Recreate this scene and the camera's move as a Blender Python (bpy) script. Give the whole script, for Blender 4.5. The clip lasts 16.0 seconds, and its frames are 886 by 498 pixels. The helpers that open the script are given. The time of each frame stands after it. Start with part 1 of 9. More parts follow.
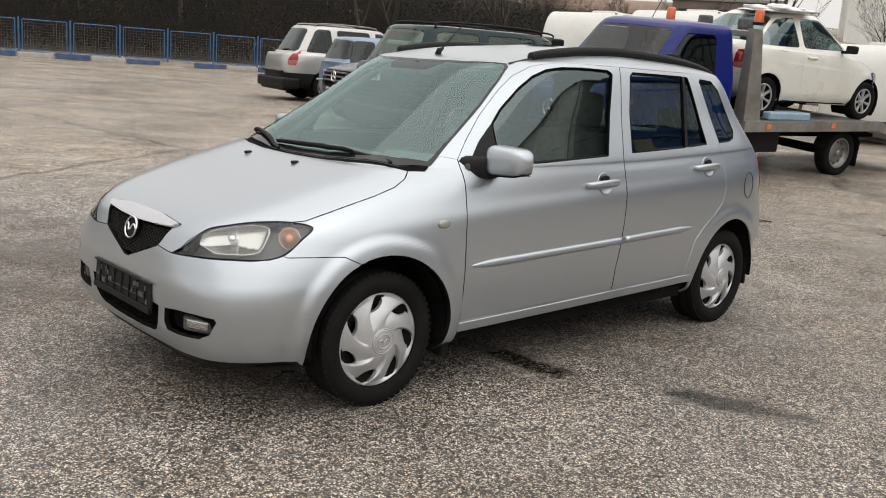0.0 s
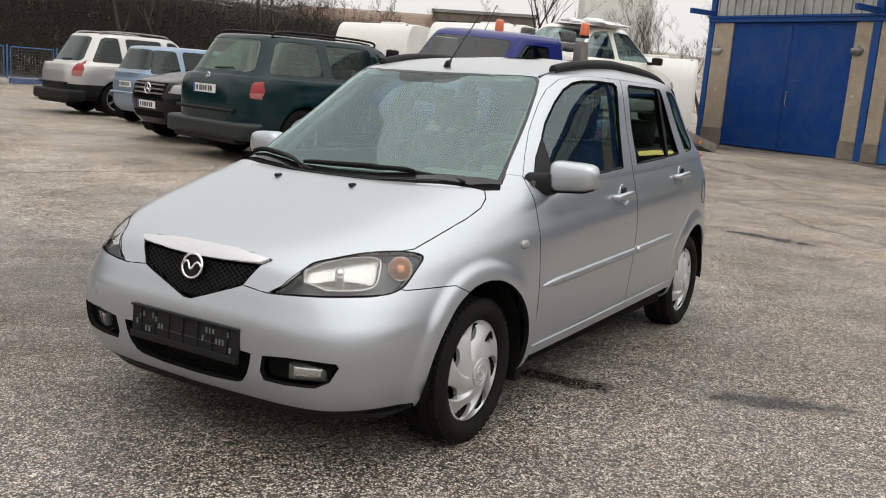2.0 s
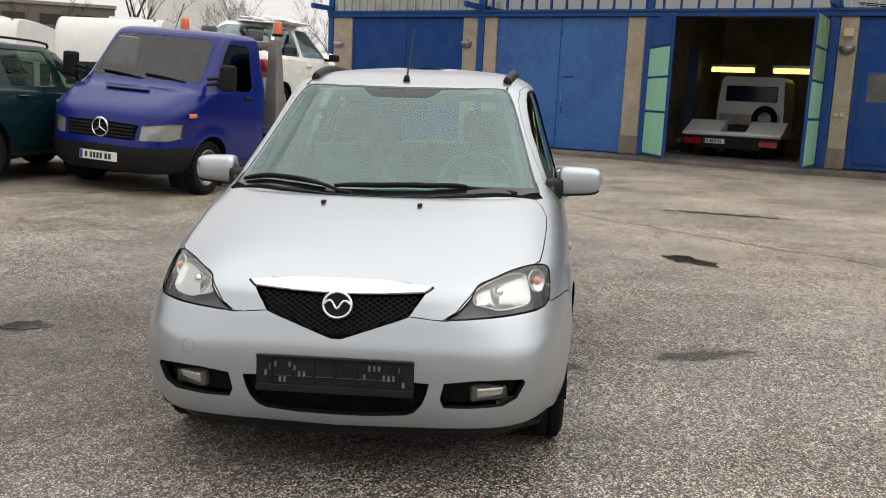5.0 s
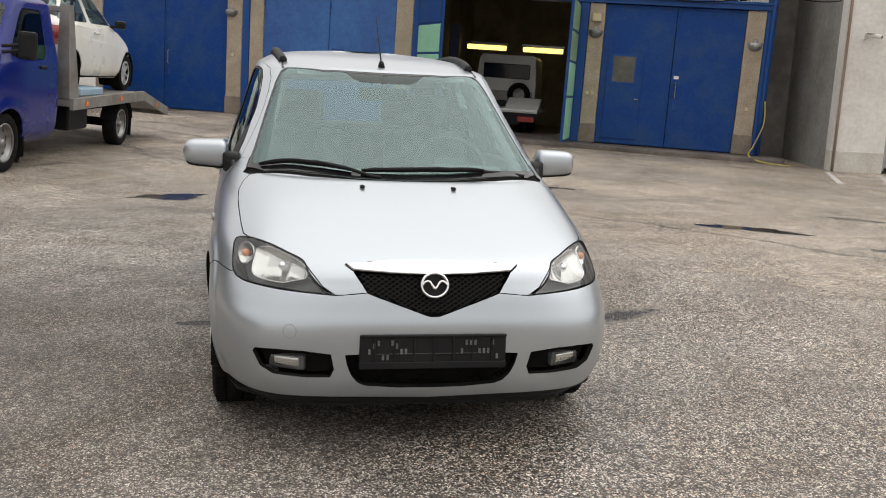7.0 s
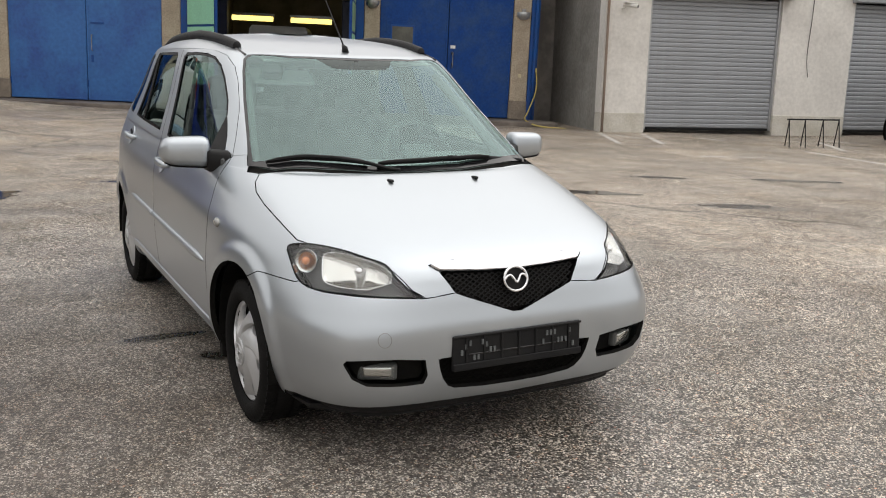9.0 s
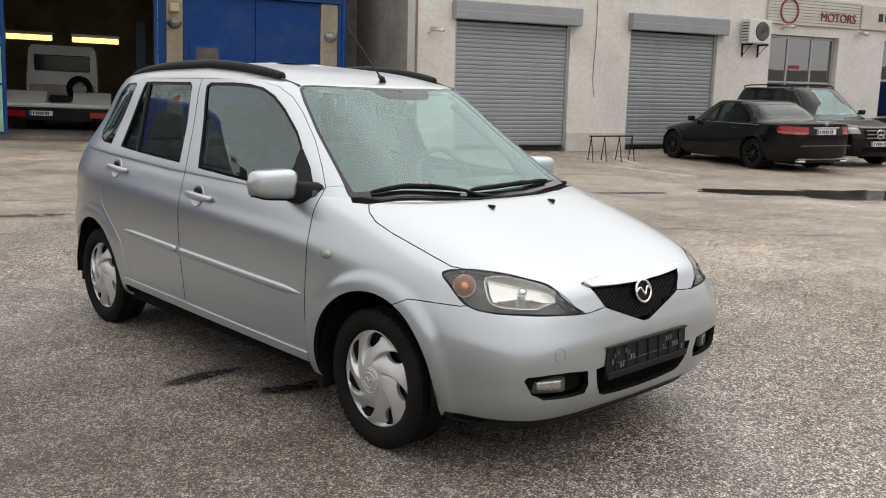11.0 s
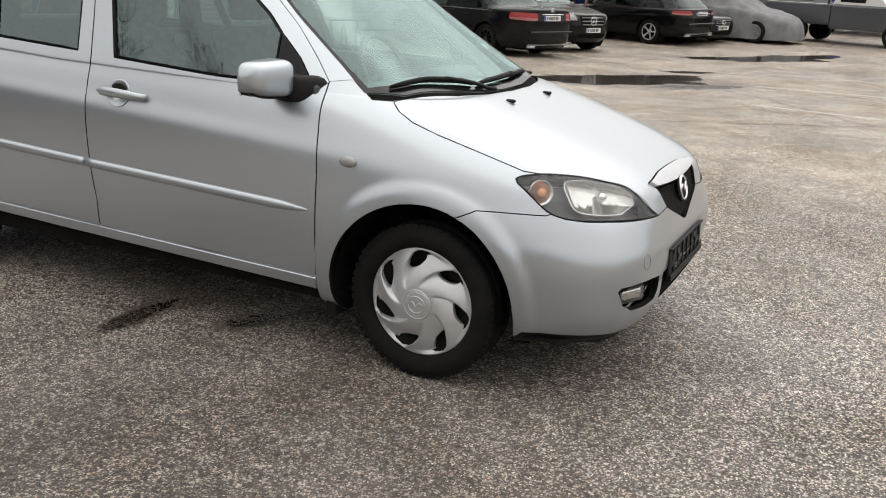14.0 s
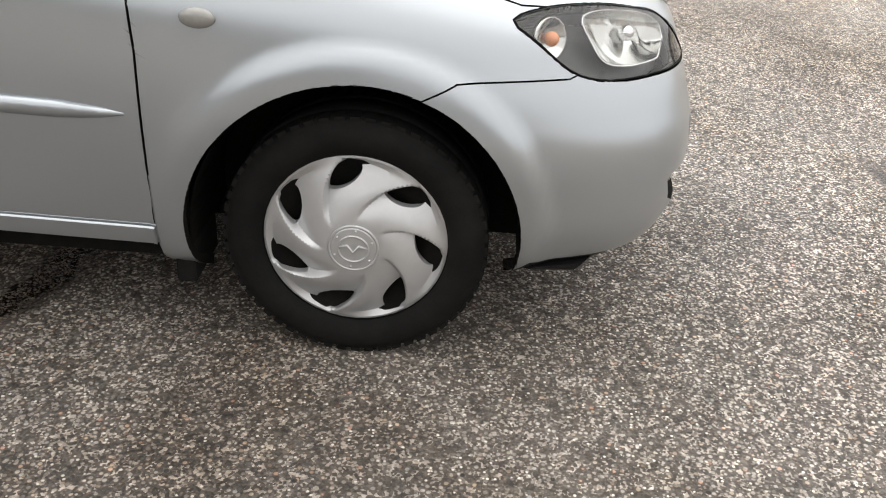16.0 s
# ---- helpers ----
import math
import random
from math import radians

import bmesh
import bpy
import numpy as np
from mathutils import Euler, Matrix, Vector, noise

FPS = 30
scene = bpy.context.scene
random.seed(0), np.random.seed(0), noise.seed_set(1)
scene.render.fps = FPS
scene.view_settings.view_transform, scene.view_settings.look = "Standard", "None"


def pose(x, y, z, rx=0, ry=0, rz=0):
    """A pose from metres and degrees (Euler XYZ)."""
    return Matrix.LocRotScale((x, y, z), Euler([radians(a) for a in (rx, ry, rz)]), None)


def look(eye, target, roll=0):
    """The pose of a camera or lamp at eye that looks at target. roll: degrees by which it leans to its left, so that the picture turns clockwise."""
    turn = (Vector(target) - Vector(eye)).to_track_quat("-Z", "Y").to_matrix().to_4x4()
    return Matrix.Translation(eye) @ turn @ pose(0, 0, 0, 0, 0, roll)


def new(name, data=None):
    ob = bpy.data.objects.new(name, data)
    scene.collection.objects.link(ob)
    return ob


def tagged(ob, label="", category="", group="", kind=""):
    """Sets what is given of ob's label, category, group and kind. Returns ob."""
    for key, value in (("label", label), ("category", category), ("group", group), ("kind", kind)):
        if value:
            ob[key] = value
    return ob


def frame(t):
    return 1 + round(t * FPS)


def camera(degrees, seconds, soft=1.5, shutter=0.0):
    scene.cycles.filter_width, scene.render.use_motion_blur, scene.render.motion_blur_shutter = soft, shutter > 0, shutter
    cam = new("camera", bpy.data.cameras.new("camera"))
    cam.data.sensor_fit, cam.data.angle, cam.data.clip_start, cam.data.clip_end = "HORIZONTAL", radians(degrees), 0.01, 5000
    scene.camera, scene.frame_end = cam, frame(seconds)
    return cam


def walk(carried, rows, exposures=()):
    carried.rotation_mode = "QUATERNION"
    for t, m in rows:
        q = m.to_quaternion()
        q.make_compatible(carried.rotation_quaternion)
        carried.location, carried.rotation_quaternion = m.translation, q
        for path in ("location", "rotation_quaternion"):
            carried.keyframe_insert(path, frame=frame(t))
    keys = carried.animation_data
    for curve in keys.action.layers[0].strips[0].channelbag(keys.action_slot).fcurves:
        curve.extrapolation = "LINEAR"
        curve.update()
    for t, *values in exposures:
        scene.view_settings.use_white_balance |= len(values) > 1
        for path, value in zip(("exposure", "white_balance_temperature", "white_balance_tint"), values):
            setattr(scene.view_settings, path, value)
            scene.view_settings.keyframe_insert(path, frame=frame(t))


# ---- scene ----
cam = camera(52.2, 16.0, soft=1.05)
PATH = [
    (0, (2.165, 3.408, 1.33), (0.826, 1.974, 0.941), 4.1),
    (0.5, (2.337, 3.142, 1.3), (0.927, 1.778, 0.91), 4.1),
    (1, (2.516, 2.864, 1.26), (0.998, 1.61, 0.907), 3.1),
    (1.5, (2.681, 2.565, 1.277), (1.072, 1.431, 0.924), 3.2),
    (2, (2.824, 2.319, 1.262), (1.142, 1.289, 0.93), 3.8),
    (2.5, (2.938, 2.017, 1.265), (1.178, 1.12, 0.953), 3.3),
    (3, (3.085, 1.686, 1.254), (1.24, 0.985, 0.934), 2.9),
    (3.5, (3.191, 1.447, 1.285), (1.294, 0.906, 0.954), 2.4),
    (3.7, (3.23, 1.361, 1.277), (1.317, 0.871, 0.96), 2.1),
    (5.8, (3.631, 0.088, 1.287), (1.66, 0.132, 0.947), 1.8),
    (6, (3.641, -0.032, 1.288), (1.674, 0.078, 0.943), 1.8),
    (6.5, (3.699, -0.371, 1.28), (1.752, -0.071, 0.936), 2.5),
    (7, (3.706, -0.634, 1.316), (1.781, -0.217, 0.965), 2.8),
    (7.5, (3.618, -0.864, 1.296), (1.727, -0.315, 0.946), 2.0),
    (8, (3.473, -1.121, 1.323), (1.627, -0.443, 0.958), 1.2),
    (8.5, (3.331, -1.443, 1.327), (1.556, -0.606, 0.939), 1.3),
    (9, (3.232, -1.677, 1.347), (1.509, -0.742, 0.951), 1.5),
    (11.3, (2.458, -3.007, 1.369), (1.086, -1.597, 1.011), 1.3),
    (11.5, (2.372, -3.077, 1.375), (1.033, -1.639, 1.001), 1.3),
    (12, (2.13, -3.28, 1.382), (0.857, -1.79, 0.983), 0.2),
    (12.5, (1.951, -3.407, 1.407), (0.764, -1.851, 0.996), -0.7),
    (13, (1.867, -3.445, 1.364), (0.747, -1.849, 0.921), 1.1),
    (13.5, (1.655, -3.409, 1.329), (0.662, -1.736, 0.862), 2.4),
    (14, (1.321, -3.317, 1.304), (0.481, -1.591, 0.744), 2.9),
    (14.5, (0.976, -3.151, 1.254), (0.434, -1.345, 0.588), 2.8),
    (15, (0.711, -2.952, 1.22), (0.393, -1.137, 0.443), 2.5),
    (15.5, (0.457, -2.629, 1.204), (0.298, -0.849, 0.306), 3.1),
    (16, (0.234, -2.359, 1.175), (0.175, -0.618, 0.191), 3.1),
]
walk(cam, [(t, look(eye, target, roll)) for t, eye, target, roll in PATH],
     exposures=((0, 0.28), (3.5, 0.34), (12.0, 0.38), (13.5, 0.42), (14.5, 0.45), (15.5, 0.56), (16, 0.75)))

# ---- world, sun, exposure ----
world = bpy.data.worlds.new("overcast_sky")
scene.world = world
world.use_nodes = True
_nt = world.node_tree
_bg = _nt.nodes["Background"]
_sky = _nt.nodes.new("ShaderNodeTexSky")
_sky.sky_type = "NISHITA"
_sky.sun_disc = False
_sky.sun_elevation = radians(60)
_sky.sun_rotation = radians(0)
_sky.dust_density = 3.0
_hsv = _nt.nodes.new("ShaderNodeHueSaturation")
_hsv.inputs["Saturation"].default_value = 0.12
_mix = _nt.nodes.new("ShaderNodeMix")
_mix.data_type = "RGBA"
_mix.inputs["Factor"].default_value = 0.70
_mix.inputs["B"].default_value = (10.3, 9.9, 9.6, 1)
_nt.links.new(_sky.outputs["Color"], _hsv.inputs["Color"])
_nt.links.new(_hsv.outputs["Color"], _mix.inputs["A"])
# An overcast sky is brighter overhead than towards the horizon.
_dir = _nt.nodes.new("ShaderNodeTexCoord")
_sep = _nt.nodes.new("ShaderNodeSeparateXYZ")
_nt.links.new(_dir.outputs["Generated"], _sep.inputs["Vector"])
_up = _nt.nodes.new("ShaderNodeMapRange")
_up.inputs["From Min"].default_value = 0.0
_up.inputs["From Max"].default_value = 1.0
_up.inputs["To Min"].default_value = 0.82
_up.inputs["To Max"].default_value = 1.20
_nt.links.new(_sep.outputs["Z"], _up.inputs["Value"])
_mul = _nt.nodes.new("ShaderNodeMix")
_mul.data_type = "RGBA"
_mul.blend_type = "MULTIPLY"
_mul.inputs["Factor"].default_value = 1.0
_nt.links.new(_mix.outputs["Result"], _mul.inputs["A"])
_nt.links.new(_up.outputs["Result"], _mul.inputs["B"])
_nt.links.new(_mul.outputs["Result"], _bg.inputs["Color"])
_bg.inputs["Strength"].default_value = 0.1

sun_data = bpy.data.lights.new("sun", "SUN")
sun_data.energy = 1.0
sun_data.angle = radians(110)
sun_data.color = (1.0, 0.97, 0.93)
sun = new("sun", sun_data)
sun.matrix_world = pose(0, 0, 30, -14, 0, -8)

# ---- mesh tools ----
def rgba(c):
    return (c[0], c[1], c[2], 1.0)


def material(name, color, rough=0.6, metal=0.0, vary=0.0, scale=8.0, bump=0.0, bump_scale=60.0, second=None, spec=0.5,
             coat=0.0, amount=0.5, sharp=0.1, fine=0.0):
    """Principled material: two-scale colour variation towards `second`, roughness variation and fine relief."""
    m = bpy.data.materials.new(name)
    m.use_nodes = True
    nt = m.node_tree
    p = nt.nodes["Principled BSDF"]
    p.inputs["Base Color"].default_value = rgba(color)
    p.inputs["Roughness"].default_value = rough
    p.inputs["Metallic"].default_value = metal
    p.inputs["Specular IOR Level"].default_value = spec
    p.inputs["Coat Weight"].default_value = coat
    p.inputs["Coat Roughness"].default_value = 0.04
    co = nt.nodes.new("ShaderNodeTexCoord")
    if vary > 0:
        second = second or tuple(v * 0.55 for v in color)
        n1 = nt.nodes.new("ShaderNodeTexNoise")
        n1.inputs["Scale"].default_value = scale
        n1.inputs["Detail"].default_value = 8
        n1.inputs["Roughness"].default_value = 0.65
        nt.links.new(co.outputs["Object"], n1.inputs["Vector"])
        r = nt.nodes.new("ShaderNodeValToRGB")
        r.color_ramp.elements[0].position = max(0.0, amount - sharp)
        r.color_ramp.elements[1].position = min(1.0, amount + sharp)
        r.color_ramp.elements[0].color = (0, 0, 0, 1)
        r.color_ramp.elements[1].color = (vary, vary, vary, 1)
        nt.links.new(n1.outputs["Fac"], r.inputs["Fac"])
        mx = nt.nodes.new("ShaderNodeMix")
        mx.data_type = "RGBA"
        mx.inputs["A"].default_value = rgba(color)
        mx.inputs["B"].default_value = rgba(second)
        nt.links.new(r.outputs["Color"], mx.inputs["Factor"])
        out = mx.outputs["Result"]
        if fine > 0:
            n2 = nt.nodes.new("ShaderNodeTexNoise")
            n2.inputs["Scale"].default_value = scale * 14
            n2.inputs["Detail"].default_value = 4
            nt.links.new(co.outputs["Object"], n2.inputs["Vector"])
            mr = nt.nodes.new("ShaderNodeMapRange")
            mr.inputs["From Min"].default_value = 0.3
            mr.inputs["From Max"].default_value = 0.7
            mr.inputs["To Min"].default_value = 1 - fine
            mr.inputs["To Max"].default_value = 1 + fine
            nt.links.new(n2.outputs["Fac"], mr.inputs["Value"])
            m2 = nt.nodes.new("ShaderNodeMix")
            m2.data_type = "RGBA"
            m2.blend_type = "MULTIPLY"
            m2.inputs["Factor"].default_value = 1
            nt.links.new(out, m2.inputs["A"])
            nt.links.new(mr.outputs["Result"], m2.inputs["B"])
            out = m2.outputs["Result"]
        nt.links.new(out, p.inputs["Base Color"])
        rr = nt.nodes.new("ShaderNodeMapRange")
        rr.inputs["To Min"].default_value = max(0.02, rough - 0.12)
        rr.inputs["To Max"].default_value = min(1.0, rough + 0.12)
        nt.links.new(n1.outputs["Fac"], rr.inputs["Value"])
        nt.links.new(rr.outputs["Result"], p.inputs["Roughness"])
    if bump > 0:
        n3 = nt.nodes.new("ShaderNodeTexNoise")
        n3.inputs["Scale"].default_value = bump_scale
        n3.inputs["Detail"].default_value = 6
        nt.links.new(co.outputs["Object"], n3.inputs["Vector"])
        b = nt.nodes.new("ShaderNodeBump")
        b.inputs["Strength"].default_value = bump
        b.inputs["Distance"].default_value = 0.01
        nt.links.new(n3.outputs["Fac"], b.inputs["Height"])
        nt.links.new(b.outputs["Normal"], p.inputs["Normal"])
    return m


def glass_material(name, tint, rough=0.01, see=0.6, sheen=(1, 1, 1), mist=0.0):
    """Thin pane: a mix of clear tinted transmission and a mirror-like gloss set by Fresnel."""
    m = bpy.data.materials.new(name)
    m.use_nodes = True
    nt = m.node_tree
    nt.nodes.clear()
    out = nt.nodes.new("ShaderNodeOutputMaterial")
    tr = nt.nodes.new("ShaderNodeBsdfTransparent")
    tr.inputs["Color"].default_value = rgba(tint)
    gl = nt.nodes.new("ShaderNodeBsdfGlossy")
    gl.inputs["Roughness"].default_value = rough
    gl.inputs["Color"].default_value = rgba(sheen)
    # Schlick's gloss, the same from either side of the pane
    lw = nt.nodes.new("ShaderNodeLayerWeight")
    lw.inputs["Blend"].default_value = 0.5
    pw = nt.nodes.new("ShaderNodeMath")
    pw.operation = "POWER"
    nt.links.new(lw.outputs["Facing"], pw.inputs[0])
    pw.inputs[1].default_value = 5.0
    f0 = (see / (2.0 + see)) ** 2
    fr = nt.nodes.new("ShaderNodeMapRange")
    fr.inputs["To Min"].default_value = f0 * 1.6
    fr.inputs["To Max"].default_value = 1.0
    nt.links.new(pw.outputs["Value"], fr.inputs["Value"])
    mx = nt.nodes.new("ShaderNodeMixShader")
    nt.links.new(fr.outputs["Result"], mx.inputs["Fac"])
    clear = tr.outputs["BSDF"]
    if mist:
        # a thin, uneven film of dried rain and dust on the pane
        df = nt.nodes.new("ShaderNodeBsdfDiffuse")
        df.inputs["Color"].default_value = (0.70, 0.74, 0.74, 1)
        co = nt.nodes.new("ShaderNodeTexCoord")
        ns = nt.nodes.new("ShaderNodeTexNoise")
        ns.inputs["Scale"].default_value = 5.0
        ns.inputs["Detail"].default_value = 7
        nt.links.new(co.outputs["Object"], ns.inputs["Vector"])
        mr = nt.nodes.new("ShaderNodeMapRange")
        mr.inputs["To Min"].default_value = mist * 0.3
        mr.inputs["To Max"].default_value = mist * 1.7
        nt.links.new(ns.outputs["Fac"], mr.inputs["Value"])
        film = nt.nodes.new("ShaderNodeMixShader")
        nt.links.new(mr.outputs["Result"], film.inputs["Fac"])
        nt.links.new(clear, film.inputs[1])
        nt.links.new(df.outputs["BSDF"], film.inputs[2])
        clear = film.outputs["Shader"]
    nt.links.new(clear, mx.inputs[1])
    nt.links.new(gl.outputs["BSDF"], mx.inputs[2])
    nt.links.new(mx.outputs["Shader"], out.inputs["Surface"])
    return m


def empty(name, m=None):
    ob = new(name)
    ob.empty_display_size = 0.1
    if m is not None:
        ob.matrix_world = m
    return ob


def mesh_of(name, bm, mat, smooth=False):
    me = bpy.data.meshes.new(name)
    bm.to_mesh(me)
    bm.free()
    for x in mat if isinstance(mat, (list, tuple)) else [mat]:
        me.materials.append(x)
    if smooth:
        for p in me.polygons:
            p.use_smooth = True
    return me


def part(name, bm, mat, parent=None, label="", smooth=False, at=None):
    """Links a bmesh as one mesh object under a thing or under a part."""
    ob = new(name, mesh_of(name, bm, mat, smooth))
    if parent is not None:
        ob.parent = parent
    if at is not None:
        ob.matrix_basis = at
    if label:
        ob["label"] = label
    return ob


def shared(name, me, parent, at):
    ob = new(name, me)
    ob.parent = parent
    ob.matrix_basis = at
    return ob


def box(bm, x0, x1, y0, y1, z0, z1, bevel=0.0, m=None, seg=1):
    vs = [bm.verts.new((x, y, z)) for x in (x0, x1) for y in (y0, y1) for z in (z0, z1)]
    fs = [bm.faces.new([vs[i] for i in q]) for q in ((0, 1, 3, 2), (4, 6, 7, 5), (0, 4, 5, 1), (2, 3, 7, 6), (0, 2, 6, 4), (1, 5, 7, 3))]
    geom = vs
    if bevel > 0:
        es = list({e for f in fs for e in f.edges})
        r = bmesh.ops.bevel(bm, geom=es, offset=bevel, segments=seg, affect="EDGES", profile=0.6)
        geom = list({v for f in r["faces"] for v in f.verts} | {v for v in vs if v.is_valid})
    if m is not None:
        bmesh.ops.transform(bm, matrix=m, verts=[v for v in geom if v.is_valid])
    return geom


def boxed(*args, **kw):
    bm = bmesh.new()
    box(bm, *args, **kw)
    return bm


def ring_solid(bm, rings, close_u=True, cap=True):
    """Skin over a list of rings of points (all of the same length)."""
    vv = [[bm.verts.new(p) for p in r] for r in rings]
    n = len(rings[0])
    for a, b in zip(vv, vv[1:]):
        for i in range(n if close_u else n - 1):
            j = (i + 1) % n
            try:
                bm.faces.new((a[i], a[j], b[j], b[i]))
            except ValueError:
                pass
    if cap and close_u:
        for r, flip in ((vv[0], True), (vv[-1], False)):
            try:
                bm.faces.new(list(reversed(r)) if flip else r)
            except ValueError:
                pass
    return vv


def tube(bm, pts, radius, n=8, cap=True):
    """A round bar along points; radius a number or one per point."""
    pts = [Vector(p) for p in pts]
    rad = radius if isinstance(radius, (list, tuple)) else [radius] * len(pts)
    rings = []
    side = None
    for i, p in enumerate(pts):
        d = (pts[min(i + 1, len(pts) - 1)] - pts[max(i - 1, 0)]).normalized()
        if side is None:
            side = d.orthogonal().normalized()
        side = (side - d * side.dot(d)).normalized()
        up = d.cross(side)
        rings.append([p + (side * math.cos(2 * math.pi * k / n) + up * math.sin(2 * math.pi * k / n)) * rad[i] for k in range(n)])
    return ring_solid(bm, rings, True, cap)


def spin(bm, profile, n=32, axis="y"):
    """Turned solid from a profile of (radius, offset along the axis)."""
    rings = []
    for k in range(n):
        a = 2 * math.pi * k / n
        c, s = math.cos(a), math.sin(a)
        rings.append([(r * c, o, r * s) if axis == "y" else (r * c, r * s, o) if axis == "z" else (o, r * c, r * s) for r, o in profile])
    vv = [[bm.verts.new(p) for p in r] for r in rings]
    for k in range(n):
        a, b = vv[k], vv[(k + 1) % n]
        for i in range(len(profile) - 1):
            bm.faces.new((a[i], a[i + 1], b[i + 1], b[i]))
    bmesh.ops.remove_doubles(bm, verts=bm.verts, dist=1e-5)
    bmesh.ops.recalc_face_normals(bm, faces=bm.faces)


def catmull(pts, per=6, closed=False):
    """A smooth line through points of any dimension."""
    pts = [np.array(p, float) for p in pts]
    n = len(pts)
    out = []
    for i in range(n if closed else n - 1):
        p0, p1, p2, p3 = (pts[(i + k) % n] if closed else pts[min(max(i + k, 0), n - 1)] for k in (-1, 0, 1, 2))
        for k in range(per):
            t = k / per
            out.append(0.5 * (2 * p1 + (p2 - p0) * t + (2 * p0 - 5 * p1 + 4 * p2 - p3) * t * t + (3 * p1 - p0 - 3 * p2 + p3) * t ** 3))
    if not closed:
        out.append(pts[-1])
    return out


def inside(p, poly):
    x, y = p
    hit = False
    j = len(poly) - 1
    for i in range(len(poly)):
        xi, yi = poly[i]
        xj, yj = poly[j]
        if (yi > y) != (yj > y) and x < (xj - xi) * (y - yi) / (yj - yi) + xi:
            hit = not hit
        j = i
    return hit

# ---- materials ----
def flake_paint(name, color, rough=0.38, metal=0.75, coat=0.8, grime=0.05):
    """Metallic car paint: clear coat and a little road film."""
    m = material(name, color, rough, metal, vary=grime, scale=3.0, second=(0.16, 0.14, 0.12), amount=0.5, sharp=0.48, coat=coat)
    p = m.node_tree.nodes["Principled BSDF"]
    p.inputs["Coat Roughness"].default_value = 0.15
    # an even polish: no blotches in the gloss
    m.node_tree.links.remove(p.inputs["Roughness"].links[0])
    p.inputs["Roughness"].default_value = rough
    return m


SILVER = flake_paint("silver_metallic_paint", (0.468, 0.506, 0.540), 0.30, 0.83, 0.4)
BLACK_PAINT = material("black_car_paint", (0.004, 0.004, 0.0045), 0.1, 0, vary=0.3, scale=2, second=(0.007, 0.007, 0.007), spec=0.3)
GREEN_PAINT = material("dark_green_car_paint", (0.004, 0.020, 0.023), 0.12, 0.1, vary=0.3, scale=2, second=(0.005, 0.017, 0.019), spec=0.35)
CHAMPAGNE = flake_paint("pale_silver_car_paint", (0.50, 0.49, 0.475), 0.34, 0.6)
SKYBLUE = flake_paint("light_blue_car_paint", (0.20, 0.28, 0.38), 0.36, 0.5)
GREY_PAINT = flake_paint("grey_car_paint", (0.10, 0.105, 0.115), 0.3, 0.5)
WHITE_PAINT = material("white_car_paint", (0.76, 0.75, 0.69), 0.3, 0, vary=0.25, scale=2.2, second=(0.5, 0.48, 0.42), amount=0.62, coat=0.7)
TRUCK_BLUE = material("royal_blue_truck_paint", (0.005, 0.013, 0.150), 0.22, 0, vary=0.3, scale=1.6, second=(0.006, 0.012, 0.11), spec=0.22, coat=0.25, fine=0.08)
PLASTIC = material("black_plastic", (0.012, 0.012, 0.013), 0.5, 0, vary=0.5, scale=5, second=(0.018, 0.018, 0.017), spec=0.14, bump=0.12, bump_scale=300)
GLOSS_BLACK = material("gloss_black_plastic", (0.008, 0.008, 0.009), 0.12, 0, vary=0.3, scale=6, second=(0.014, 0.014, 0.014))
RUBBER = material("tyre_rubber", (0.008, 0.008, 0.008), 0.8, 0, vary=0.7, scale=7, second=(0.016, 0.0155, 0.015), bump=0.25, bump_scale=90, spec=0.10)
LINER = material("wheel_arch_liner", (0.007, 0.007, 0.007), 0.9, 0, vary=0.6, scale=9, second=(0.015, 0.014, 0.012), bump=0.3, bump_scale=70, spec=0.05)
CAP_SILVER = material("silver_wheel_cover", (0.55, 0.56, 0.57), 0.36, 0.55, vary=0.35, scale=9, second=(0.34, 0.33, 0.31), amount=0.6, sharp=0.16)
STEEL = material("dull_steel", (0.33, 0.33, 0.33), 0.42, 0.8, vary=0.5, scale=6, second=(0.16, 0.14, 0.12), bump=0.1, bump_scale=120)
CHROME = material("chrome", (0.80, 0.81, 0.82), 0.08, 1.0, vary=0.15, scale=10, second=(0.5, 0.5, 0.5))
REFLECTOR = material("lamp_reflector", (0.58, 0.575, 0.55), 0.10, 1.0, vary=0.1, scale=30, second=(0.5, 0.6, 0.6))
LAMP_BLACK = material("lamp_black_bezel", (0.075, 0.08, 0.078), 0.3, 0, vary=0.3, scale=12, second=(0.035, 0.035, 0.035))
AMBER = material("amber_lens", (0.75, 0.22, 0.06), 0.15, 0, vary=0.4, scale=40, second=(0.5, 0.12, 0.03), coat=0.8)
RED_LENS = material("red_lamp_lens", (0.30, 0.010, 0.010), 0.14, 0, vary=0.4, scale=25, second=(0.22, 0.008, 0.008), coat=0.25)
PALE_LENS = material("pale_lamp_lens", (0.28, 0.28, 0.265), 0.18, 0.2, vary=0.4, scale=30, second=(0.4, 0.4, 0.39), coat=0.8)
BEACON_ORANGE = material("orange_beacon_lens", (0.70, 0.13, 0.03), 0.2, 0, vary=0.4, scale=30, second=(0.4, 0.06, 0.02), coat=0.5)
TRIM_GREY = material("dark_grey_seat_cloth", (0.12, 0.13, 0.13), 0.9, 0, vary=0.5, scale=12, second=(0.03, 0.03, 0.032), bump=0.3, bump_scale=200)
